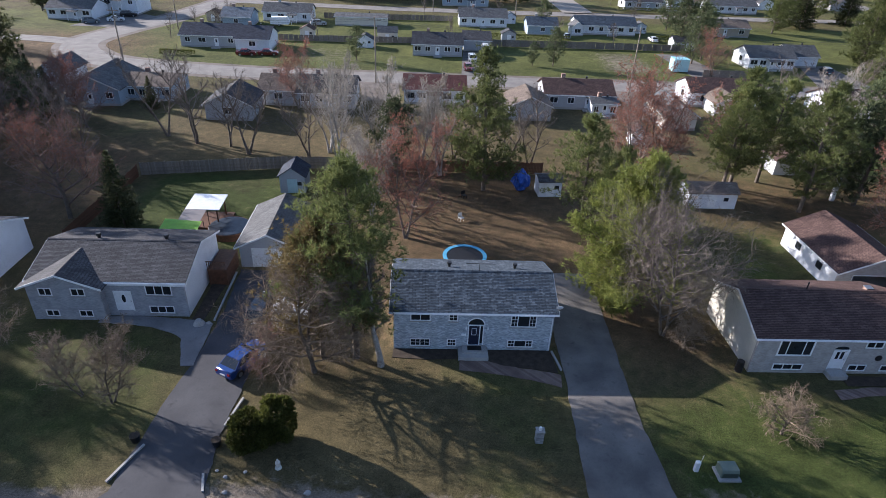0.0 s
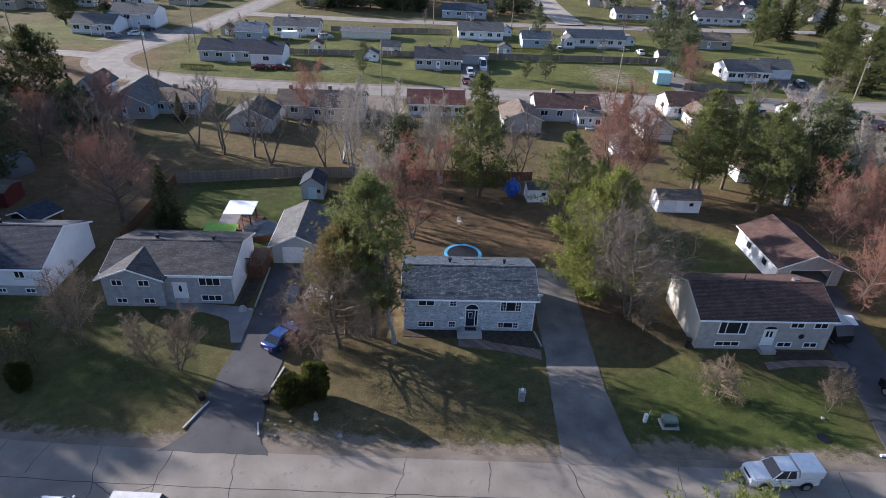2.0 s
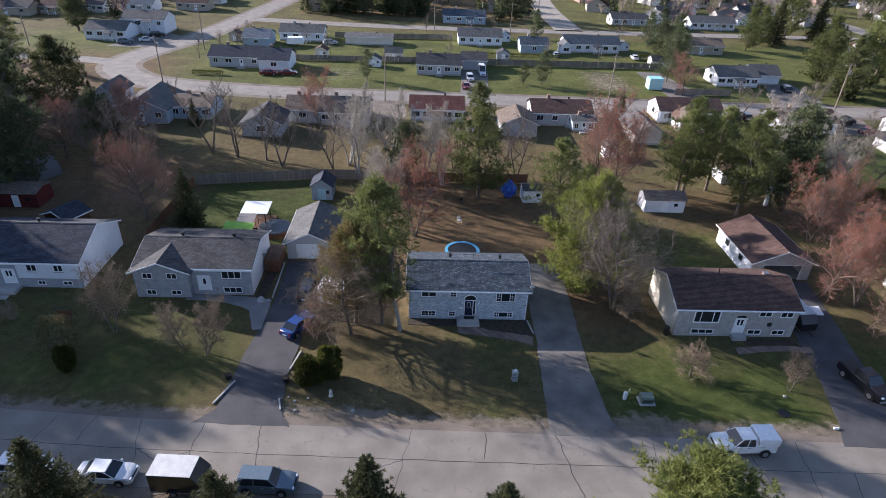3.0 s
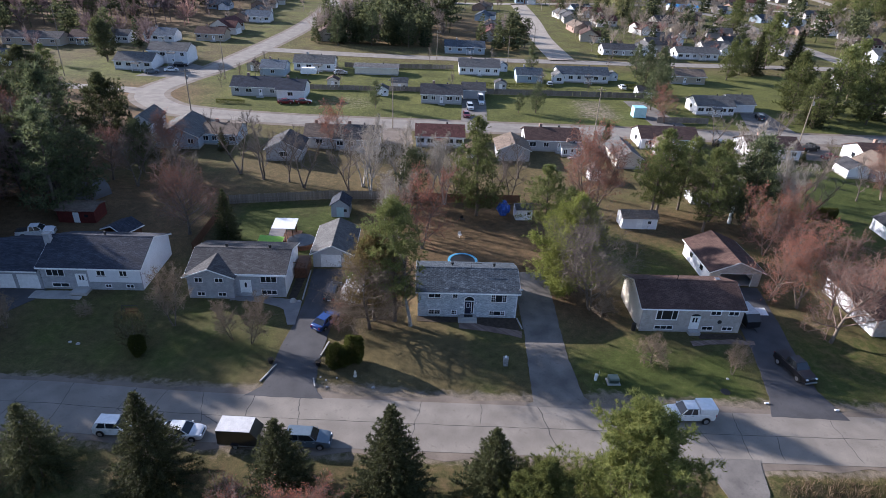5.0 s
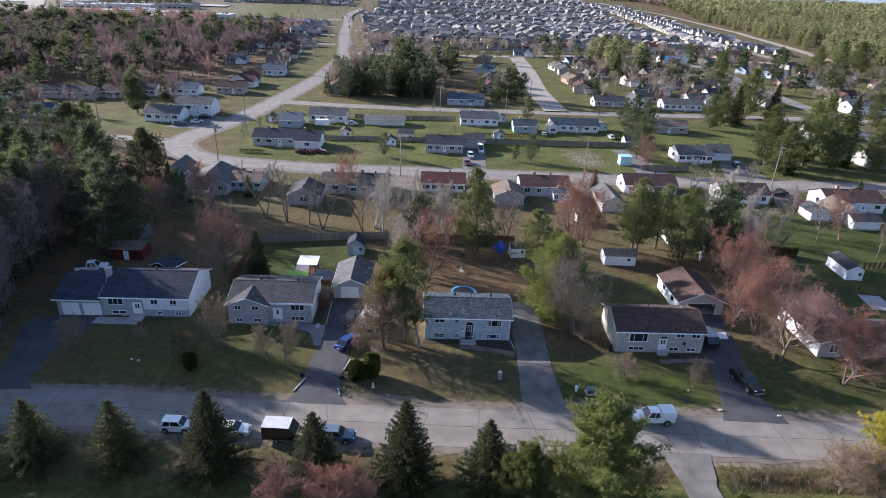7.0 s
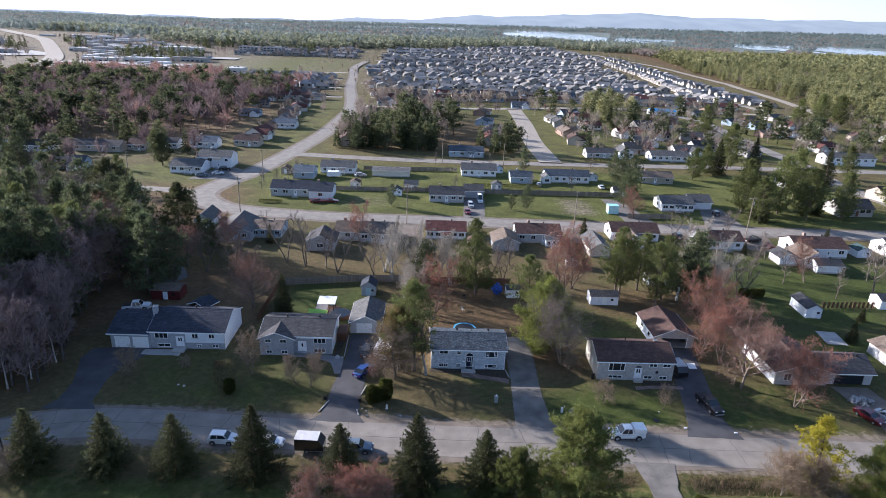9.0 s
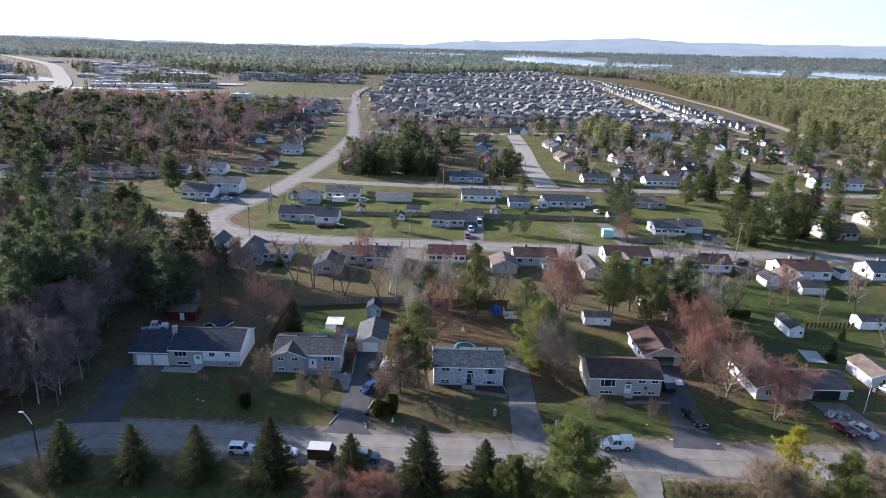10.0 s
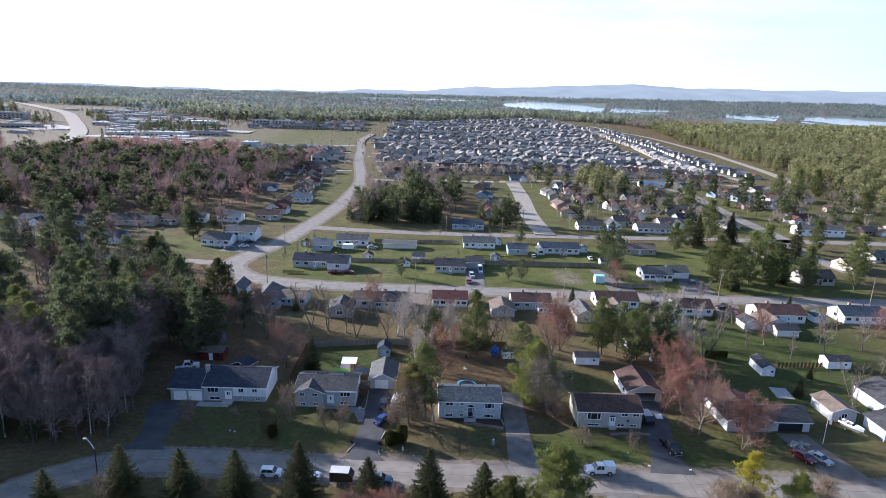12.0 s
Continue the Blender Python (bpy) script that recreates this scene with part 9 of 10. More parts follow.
# ---- fences ----
def fence(label, points, height, material, board=0.16, gap=0.015):
    """Upright boards on posts along a line; longer fences away from the lots use wide panels."""
    a0 = Vector(points[0])
    t = thing("fence", label, "fence", a0.x, a0.y)
    pb = box(-board / 2, board / 2, -0.012, 0.012, 0.05, height)
    pm_ = bpy.data.meshes.new("board")
    pb.to_mesh(pm_)
    pb.free()
    pm_.materials.append(material)
    rr = random.Random(len(label))
    for p, q in zip(points, points[1:]):
        p, q = Vector(p) - a0, Vector(q) - a0
        d = (q - p)
        ang = math.atan2(d.y, d.x)
        n = int(d.length / (board + gap))
        for k in range(n):
            c = p + d * (k + 0.5) / n
            o = part_mesh("board", pm_, None, t)
            o.matrix_local = Matrix.LocRotScale((c.x, c.y, rr.uniform(-0.03, 0.03)), Euler((0, 0, ang)), (1, 1, 1 + rr.uniform(-0.02, 0.02)))
        m = max(1, int(d.length / 2.4))
        for k in range(m + 1):
            c = p + d * k / m
            nrm = Vector((-d.y, d.x)).normalized() * 0.07
            part("post", box(c.x + nrm.x - 0.05, c.x + nrm.x + 0.05, c.y + nrm.y - 0.05, c.y + nrm.y + 0.05, 0, height + 0.08), material, t)
    return t


fence("weathered grey board fence at the back of the lawn", [(-42.2, 35.0), (-36.0, 36.2), (-24.0, 38.6), (-14.0, 39.0)], 1.8, FENCEWOOD)
fence("dark brown board fence behind the yard", [(-13.8, 39.0), (-2.0, 38.6), (12.5, 38.8)], 1.8, DARKWOOD, 0.2)
fence("dark board fence along the side of the lawn", [(-42.6, 16.5), (-42.4, 34.6)], 1.7, DARKWOOD, 0.2)
fence("grey panel fence across a far lawn", [(-44.0, 123.0), (-22.0, 124.0), (-8.0, 125.0)], 1.6, FENCEWOOD, 1.2, 0.05)
fence("grey panel fence behind far gardens", [(12.0, 124.5), (40.0, 125.5), (66.0, 126.0)], 1.8, FENCEWOOD, 1.2, 0.04)
fence("brown panel fence beside a far lawn", [(60.0, 98.5), (75.0, 99.0)], 1.7, FENCEWOOD, 1.2, 0.05)
fence("grey panel fence behind the slate-roofed house", [(-8.0, 125.2), (13.0, 124.6)], 1.9, FENCEWOOD, 1.2, 0.04)
fence("cedar rail hedge fence in the east gardens", [(84.9, 30.4), (98.0, 31.2)], 1.6, DARKWOOD, 0.6, 0.45)
fence("long grey panel fence along the cross street", [(-36.0, 158.0), (0.0, 160.0), (4.0, 160.4)], 1.7, FENCEWOOD, 1.2, 0.05)

# ---- poles, lamp, flag ----
def pole(label, x, y, h, arms=1, box_=False):
    t = thing("utility_pole", label, "utility pole", x, y, 0, 0, "poles along the back streets")
    part("post", cyl(0, 0, -0.1, h, 0.16, 0.11, 10), POLEWOOD, t)
    for k in range(arms):
        arm = part("cross_arm", box(-1.2, 1.2, -0.06, 0.06, h - 0.7 - 0.9 * k, h - 0.58 - 0.9 * k), POLEWOOD, t)
        for xi in (-1.05, -0.5, 0.5, 1.05):
            part("insulator", cyl(xi, 0, h - 0.578 - 0.9 * k, h - 0.4 - 0.9 * k, 0.05, 0.03, 8), GREY_METAL, arm)
    if box_:
        part("transformer", cyl(0.38, 0, h - 2.6, h - 1.6, 0.26, sides=12), GREY_METAL, t, "grey metal pole transformer")
    return t


pole("tall wooden utility pole beside the back street", 37.4, 81.0, 13.4)
pole("tall wooden utility pole by the bend", -68.5, 91.2, 12.0, box_=True)
pole("tall wooden utility pole behind birches", -14.6, 85.0, 13.0)
pole("wooden utility pole with a transformer", 93.6, 84.0, 12.6, box_=True)
pole("wooden utility pole near the corner", -72.0, 133.0, 12.5)
pole("wooden utility pole on the cross street", 26.0, 175.2, 10.6)
pole("wooden utility pole on the cross street", -2.0, 178.0, 11.0)
pole("wooden utility pole on the cross street", 78.0, 178.0, 11.0)
pole("wooden utility pole beside the back street", 146.0, 80.5, 12.5)
pole("wooden utility pole in the western row", -122.0, 130.0, 11.0)
pole("wooden utility pole in the western row", -164.0, 205.0, 11.5)
pole("wooden utility pole beside the north street", 40.0, 200.0, 10.5)
wires = thing("power_lines", "thin dark power lines between the poles", "power line", 0, 0)
for (xa, ya, za), (xb, yb, zb) in (((-68.5, 91.2, 11.5), (-14.6, 85.0, 12.5)), ((-14.6, 85.0, 12.5), (37.4, 81.0, 12.9)), ((37.4, 81.0, 12.9), (93.6, 84.0, 12.1)), ((93.6, 84.0, 12.1), (146.0, 80.5, 12.0))):
    for off in (-1.0, 1.0):
        tb_ = Tubes()
        tb_.add([(xa + (xb - xa) * k / 10, ya + off + (yb - ya) * k / 10, za + (zb - za) * k / 10 - 1.2 * 4 * k / 10 * (1 - k / 10)) for k in range(11)], [0.018] * 11, 3)
        part_mesh("wire", tb_.mesh("wire"), BLACK, wires)
lamp = thing("street_lamp", "tall dark street lamp with a pale sloping arm", "street lamp", -65.7, -26.5)
part("post", cyl(0, 0, -0.1, 7.8, 0.12, 0.08, 12), BLACK, lamp)
arm_b = Tubes()
arm_b.add([(0, 0, 7.7), (-0.55, 0.35, 8.25), (-1.2, 0.75, 8.7), (-1.9, 1.15, 8.95)], [0.06, 0.055, 0.05, 0.045], 8)
part_mesh("arm", arm_b.mesh("arm"), WHITE, lamp)
part("lamp_head", box(-2.45, -1.80, 1.0, 1.35, 8.88, 9.05, bev=0.05), plain("lamp_grey", (0.55, 0.56, 0.58), 0.4), lamp)
fl = thing("flag_pole", "white flag pole with a red and white flag", "flag pole", 74.1, -6.6)
part("pole_shaft", cyl(0, 0, 0, 6.2, 0.06, 0.04, 10), WHITE, fl)
for k, (a, c, m_) in enumerate(((0.06, 0.4, TAILLIGHT), (0.4, 1.0, WHITE), (1.0, 1.35, TAILLIGHT))):
    part("flag_band", prism([(a, 4.6), (c, 4.5), (c, 5.4), (a, 5.5)], "y", -0.02 - 0.012 * k, 0.0 - 0.012 * k), m_, fl)
tagged(part("white_post", box(51.0, 51.5, 32.2, 32.7, 0, 3.4, bev=0.03), WHITE, None), "white painted post under the pines", "post")

# boat on its trailer beside the garage
boat = thing("motor_boat", "white open boat standing on a trailer", "boat", 83.8, -1.2, 0.75, -66)
hb_ = bmesh.new()
rings = []
for k in range(9):
    u = k / 8
    half = 0.95 * (1 - max(0, u - 0.45) ** 2 * 3.0) if u < 1 else 0.04
    half, sheer, keel = max(0.05, half), 0.80 + 0.25 * u * u, 0.12 * max(0, u - 0.5)
    xk = -2.5 + 5.0 * u
    rings.append([hb_.verts.new(p_) for p_ in ((xk, -half, sheer), (xk, -half * 0.82, 0.3 + keel), (xk, 0, keel * 3), (xk, half * 0.82, 0.3 + keel), (xk, half, sheer), (xk, half * 0.82, sheer - 0.03), (xk, half * 0.6, 0.42 + keel), (xk, -half * 0.6, 0.42 + keel), (xk, -half * 0.82, sheer - 0.03))])
for p_, q_ in zip(rings, rings[1:]):
    for k in range(9):
        hb_.faces.new((p_[k], p_[(k + 1) % 9], q_[(k + 1) % 9], q_[k]))
hb_.faces.new(rings[0][::-1])
hb_.faces.new(rings[-1])
part("hull", hb_, WHITE, boat)
part("bench", box(-1.2, -0.8, -0.7, 0.7, 0.55, 0.66, bev=0.02), DARKWOOD, boat)
part("windscreen", prism([(0.5, 0.8), (0.55, 0.8), (0.25, 1.2), (0.2, 1.2)], "y", -0.7, 0.7), DARKPANE, boat)
part("outboard_motor", box(-2.85, -2.55, -0.18, 0.18, 0.35, 1.25, bev=0.05), BLACK, boat)
trl = thing("boat_trailer", "grey steel boat trailer with two wheels", "trailer", 83.8, -1.2, 0, -66)
part("trailer_frame", box(-2.2, 1.8, -0.55, 0.55, 0.56, 0.68), GREY_METAL, trl)
part("tow_bar", box(1.8, 3.4, -0.06, 0.06, 0.56, 0.66), GREY_METAL, trl)
for s_ in (-1, 1):
    wheel(trl, -0.7, s_ * 0.85, 0.3, 0.2, s_)

# ---- lawn things ----
lp = thing("stone_pillar", "low stone pillar with a white lamp on the lawn", "garden lamp", 4.2, -10.1)
part("pillar", box(-0.28, 0.28, -0.26, 0.26, 0, 1.1, bev=0.03), brick("pillar_stone", (0.22, 0.23, 0.24), (0.40, 0.41, 0.42), (0.3, 0.3, 0.3), 0.25, 0.16), lp)
part("cap", box(-0.32, 0.32, -0.30, 0.30, 1.104, 1.17, bev=0.02), CONCRETE, lp)
part("globe", cyl(0, 0, 1.172, 1.42, 0.13, 0.09, 12), WHITE, lp)
ub = thing("transformer_box", "green utility transformer box on a concrete pad", "utility box", 16.8, -12.9)
part("pad", box(-0.78, 0.78, -0.66, 0.62, 0, 0.14, bev=0.02), CONCRETE, ub)
part("cabinet", prism([(-0.42, 0.144), (-0.42, 0.62), (-0.32, 0.80), (0.5, 0.80), (0.5, 0.144)], "x", -0.6, 0.6), plain("utility_green", (0.13, 0.165, 0.135), 0.5), ub)
part("hatch", box(-0.52, 0.52, -0.45, -0.424, 0.22, 0.58), plain("utility_dark_green", (0.05, 0.07, 0.055), 0.5), ub)
up_ = thing("utility_pedestal", "white utility pedestal on the lawn", "utility box", 14.75, -12.6)
part("cabinet", box(-0.16, 0.16, -0.14, 0.14, 0, 0.95, bev=0.04), WHITE, up_)
tagged(part("marker_stake", rod((15.1, -12.3, 0), (15.25, -12.2, 1.1), 0.02), OFFWHITE, None), "thin leaning marker stake", "stake")
for x_, y_, label in ((-24.25, -10.4, "black planter pot beside the driveway"), (-18.55, -10.7, "black planter pot at the driveway's edge")):
    pt = thing("planter_pot", label, "pot", x_, y_, 0)
    pbm = cyl(0, 0, 0, 0.55, 0.27, 0.36, 14)
    part("pot", pbm, BLACK, pt)
    part("soil", cyl(0, 0, 0.552, 0.57, 0.33, sides=14), SOIL, pt)
orn = thing("garden_ornament", "small pale stone ornament on the lawn", "ornament", -13.9, -12.6)
ob_ = cyl(0, 0, 0, 0.12, 0.24, 0.2, 10)
cyl(0, 0, 0.12, 0.55, 0.14, 0.17, 10, ob_)
cyl(0, 0, 0.55, 0.85, 0.13, 0.04, 10, ob_)
part("figure_base", ob_, OFFWHITE, orn)


def stone(label, x, y, r, seed, material=None):
    b = bmesh.new()
    bmesh.ops.create_icosphere(b, subdivisions=2, radius=1.0)
    for v_ in b.verts:
        k = 1 + 0.35 * noise.noise(v_.co * 1.4 + Vector((seed, seed * 2, 0)))
        v_.co = Vector((v_.co.x * r * k * 0.9, v_.co.y * r * k * 0.75, max(-0.1, v_.co.z * r * 0.55 * k)))
    o = tagged(part("stone", b, material or CONCRETE, None), label, "stone")
    o.location = (x, y, 0.04)
    return o


for k, (x_, y_, r_) in enumerate(((-17.2, -13.4, 0.17), (-16.0, -13.0, 0.15), (-16.9, -14.6, 0.2), (-11.6, -14.6, 0.28), (-17.9, -12.9, 0.14), (-23.4, 3.0, 0.3), (31.2, -12.0, 0.22), (-48.5, -7.5, 0.3), (-49.6, -7.2, 0.25))):
    stone("pale rough stone on the lawn", x_, y_, r_, k)
rk = random.Random(9)
pile = thing("stone_pile", "heap of pale broken stones on gravel", "stone pile", 68.3, -7.6)
for k in range(46):
    b = bmesh.new()
    bmesh.ops.create_icosphere(b, subdivisions=1, radius=1.0)
    a_, d_ = rk.uniform(0, 6.28), rk.uniform(0, 1) ** 0.5
    r_ = rk.uniform(0.18, 0.4)
    m_ = Matrix.LocRotScale((2.3 * d_ * math.cos(a_), 1.5 * d_ * math.sin(a_), 0.12 + 0.35 * (1 - d_)), Euler((rk.uniform(0, 3), rk.uniform(0, 3), 0)), (r_ * 1.3, r_, r_ * 0.5))
    bmesh.ops.transform(b, matrix=m_, verts=b.verts)
    part("stone", b, CONCRETE, pile)
tagged(part("drain_lid", cyl(29.9, -14.3, 0.0, 0.06, 0.55, sides=20), BLACK, None), "dark round drain lid in the lawn", "drain lid")
for x_, y_ in ((33.9, -16.2), (41.6, -17.2)):
    tagged(part("culvert_pipe", rod((x_ - 0.22, y_, 0.12), (x_ + 0.22, y_ - 0.05, 0.12), 0.12, sides=14), WHITE, None), "white culvert pipe end by the driveway", "pipe")
tagged(part("loose_board", prism([(-0.75, 0.07), (-0.75, 0.12), (0.7, 0.42), (0.7, 0.37)], "x", -0.75, 0.75), WHITE, None), "white board lying on the driveway", "board").location = (42.6, 2.6, 0)
sw = thing("garden_swing", "dark metal garden swing seat on the lawn", "garden swing", -44.6, -1.4)
for sx in (-1.0, 1.0):
    part("frame_leg", rod((sx, -0.7, 0), (sx, 0, 1.7), 0.035), BLACK, sw)
    part("frame_leg", rod((sx, 0.7, 0), (sx, 0, 1.7), 0.035), BLACK, sw)
part("top_bar", rod((-1.0, 0, 1.7), (1.0, 0, 1.7), 0.035), BLACK, sw)
part("seat", box(-0.8, 0.8, -0.3, 0.3, 0.5, 0.58, bev=0.02), DARKWOOD, sw)
part("backrest", box(-0.8, 0.8, 0.28, 0.34, 0.6, 1.1, bev=0.02), DARKWOOD, sw)
for x_, y_, label in ((0.2, 24.0, "pale garden chair on the dry grass"), (0.9, 30.4, "dark garden chair on the dry grass")):
    ch = thing("garden_chair", label, "chair", x_, y_, 0, 30)
    m_ = OFFWHITE if "pale" in label else BLACK
    part("seat", box(-0.28, 0.28, -0.28, 0.28, 0.4, 0.45, bev=0.01), m_, ch)
    part("backrest", box(-0.28, 0.28, 0.26, 0.31, 0.46, 0.95, bev=0.01), m_, ch)
    for sx in (-0.25, 0.25):
        for sy in (-0.25, 0.25):
            part("leg", box(sx - 0.025, sx + 0.025, sy - 0.025, sy + 0.025, 0, 0.4), m_, ch)
tagged(slab("patio_slab", [(75.5, 13.0), (79.6, 12.6), (80.4, 18.2), (76.4, 18.8)], 0.06, 0.06, CONCRETE), "pale concrete patio slab in a garden", "patio", kind="structure")
tagged(slab("parking_court", [(-101, 133), (-86, 133), (-84, 150), (-92, 156), (-98, 148)], 0.03, 0.04, DRIVE_GREY), "grey asphalt parking court beside a white house", "parking lot", kind="structure")
for pts, label in (([(3.6, 93.0), (10.8, 93.0), (12.6, 117.5), (5.2, 117.5)], "dark driveway to a carport"), ([(58.0, 92.0), (68, 92.0), (64, 122), (57, 122)], "grey driveway beside a container"), ([(84.0, 91.5), (97.5, 91.5), (99, 114), (91, 114)], "dark driveway beside a white house"),
                   ([(33.0, 84.5), (45.0, 84.5), (44.0, 71.0), (36.5, 71.5)], "pale driveway to a cream garage"), ([(86.0, 83.0), (100, 83.0), (96, 70.0), (88.0, 70.0)], "pale gravel yard of a far house"), ([(-18.0, 85.0), (-10, 85.0), (-9.0, 73), (-16.0, 72)], "pale driveway behind birches")):
    tagged(slab("driveway", pts, 0.035, 0.04, DRIVE_GREY if "dark" in label or "grey" in label else GRAVEL), label, "driveway", kind="structure")

# clipped hedges and parked cars along the back lots
def hedge(label, x0, x1, y, h, seed):
    """A clipped hedge: leafy sprays over stems along a line."""
    hr = np.random.default_rng(seed)
    stems, sprays = Tubes(), Blades()
    for k in range(int((x1 - x0) / 0.7)):
        sx = x0 + 0.35 + 0.7 * k
        stems.add([(sx, y, -0.05), (sx + hr.uniform(-0.2, 0.2), y, h * 0.8)], [0.03, 0.012], 4)
    for _ in range(int((x1 - x0) * 75)):
        a = hr.uniform(0, math.pi)
        p = np.array((hr.uniform(x0, x1), y + 0.55 * math.cos(a), h * (0.15 + 0.85 * min(1.0, 1.3 * math.sin(a))) * hr.uniform(0.9, 1.04)))
        tuft(sprays, hr, p, np.array((0, math.cos(a) * 0.6, 0.7)), 3, 0.26, 0.14, 0.6)
    t = thing("hedge", label, "hedge", 0, 0)
    tagged(part_mesh("branchwork", stems.mesh("branchwork"), BARK, t), kind="stuff")
    tagged(part_mesh("foliage", sprays.mesh("foliage"), YEW, t), kind="stuff")


hedge("clipped dark hedge along a back garden", 9.0, 36.0, 133.5, 1.6, 71)
hedge("clipped dark hedge beside the cross street", 66.0, 98.0, 192.5, 1.5, 72)
hedge("clipped dark hedge between two gardens", 62.0, 74.0, 138.0, 1.7, 73)
hedge("low clipped hedge near the corner house", -66.0, -58.0, 104.0, 1.0, 74)
hedge("clipped dark hedge across the east gardens", 82.0, 96.0, 126.0, 1.6, 75)
suv("dark car parked beside a white bungalow", 93.6, 106.0, 80, BLACK_P, z=0.0)
suv("silver car parked near the camper", -36.0, 146.0, 20, SILVER_P, z=0.0)
sedan("white car parked in a side driveway", 61.6, 139.0, 90, WHITE_P, z=0.0)
suv("dark car parked behind the pines", 69.6, 84.0 - 4.5, 90, BLACK_P, z=0.0)
sedan("silver car before a blue-grey bungalow", 36.4, 139.5, 85, SILVER_P, z=0.0)

# ---- the town beyond ----
def gable_pair(w0, w1, y0, y1, eave, ridge, axis, over=0.4):
    """Wall and roof outlines of a gabled block; the ridge runs along the axis."""
    a0, a1, b0, b1 = (y0, y1, w0, w1) if axis == "x" else (w0, w1, y0, y1)
    mid, k = (a0 + a1) / 2, (ridge - eave) / ((a1 - a0) / 2)
    walls = prism([(a0, 0), (a1, 0), (a1, eave), (mid, ridge), (a0, eave)], axis, b0, b1)
    low = eave - over * k
    roof = prism([(a0 - over, low + 0.02), (a0 - over, low + 0.2), (mid, ridge + 0.2), (a1 + over, low + 0.2), (a1 + over, low + 0.02), (mid, ridge + 0.02)], axis, b0 - 0.35, b1 + 0.35)
    return walls, roof


def town_house(label, w, depth, eave, ridge, wall_mat, roof_mat, trim_mat, x, y, side=1, wing=True, group="houses of the near town"):
    """A house with a cross gable or garage wing, windows on both long sides, a door and a garage door."""
    h = thing("house", label, "house", x, y, float(rise(np.array(float(x)), np.array(float(y)))), 0, group)
    walls, roof = gable_pair(-w, w, 0, depth, eave, ridge, "x")
    part("wall", walls, wall_mat, h)
    part("roof", roof, roof_mat, h)
    inner = side * (w - 6.0)
    if wing:
        walls, roof = gable_pair(min(inner, side * w) + 0.05, max(inner, side * w) - 0.05, -3.2, depth * 0.5, eave - 0.25, ridge - 0.55, "y")
        part("wing_wall", walls, trim_mat, h)
        part("wing_roof", roof, roof_mat, h)
        c = side * (w - 3.0)
        part("garage_door", box(c - 2.2, c + 2.2, -3.26, -3.205, 0.1, 2.3), WHITE, h)
    d = -side * 0.6
    part("door", box(d - 0.5, d + 0.5, -0.06, -0.004, 0.2, 2.3), DARKWOOD, h)
    for c in (-side * (w - 2.0), -side * (w - 4.4)):
        part("window", box(c - 0.85, c + 0.85, -0.05, -0.004, eave - 1.7, eave - 0.5), DARKPANE, h)
    for c in (-w + 2.2, w - 2.2):
        part("window", box(c - 0.8, c + 0.8, depth + 0.004, depth + 0.05, eave - 1.7, eave - 0.5), DARKPANE, h)
    part("roof_vent", box(w * 0.2, w * 0.2 + 0.5, depth * 0.6, depth * 0.6 + 0.5, ridge - 0.5, ridge + 0.5), BLACK, h)
    return h


PALE_S, DULL_S, TAN_S = siding("pale_town_siding", (0.50, 0.49, 0.47)), siding("dull_town_siding", (0.34, 0.33, 0.315)), siding("beige_town_siding", (0.42, 0.37, 0.31))
kinds = []
for i, (wm_, rm_, tm_, label) in enumerate(((PALE_S, ROOF_GREY, SIDING_WHITE, "pale house with a grey roof and white garage wing"), (DULL_S, ROOF_CHAR, DULL_S, "grey house with a charcoal roof in the near town"), (BRICK_RED, ROOF_TAN, TAN_S, "brick house with a tan roof in the near town"),
                                            (TAN_S, ROOF_BROWN, PALE_S, "tan house with a brown roof in the near town"), (SIDING_BLUE, ROOF_SLATE, SIDING_WHITE, "blue-grey house with a slate roof in the near town"), (PALE_S, ROOF_RED, PALE_S, "pale house with a maroon roof in the near town"))):
    kinds.append(town_house(label, 6.4 + 0.5 * (i % 3), 8.6, 2.8 + 0.5 * (i % 2), 4.9 + 0.8 * (i % 2), wm_, rm_, tm_, (81, 82, 79, 78, 96, 113)[i], (323, 303, 270, 240, 352, 267)[i], (1, -1)[i % 2], i != 1))
for o, turn in zip(kinds, (100, 85, 95, 80, 20, 15)):
    o.rotation_euler.z = radians(turn)
rt = random.Random(21)
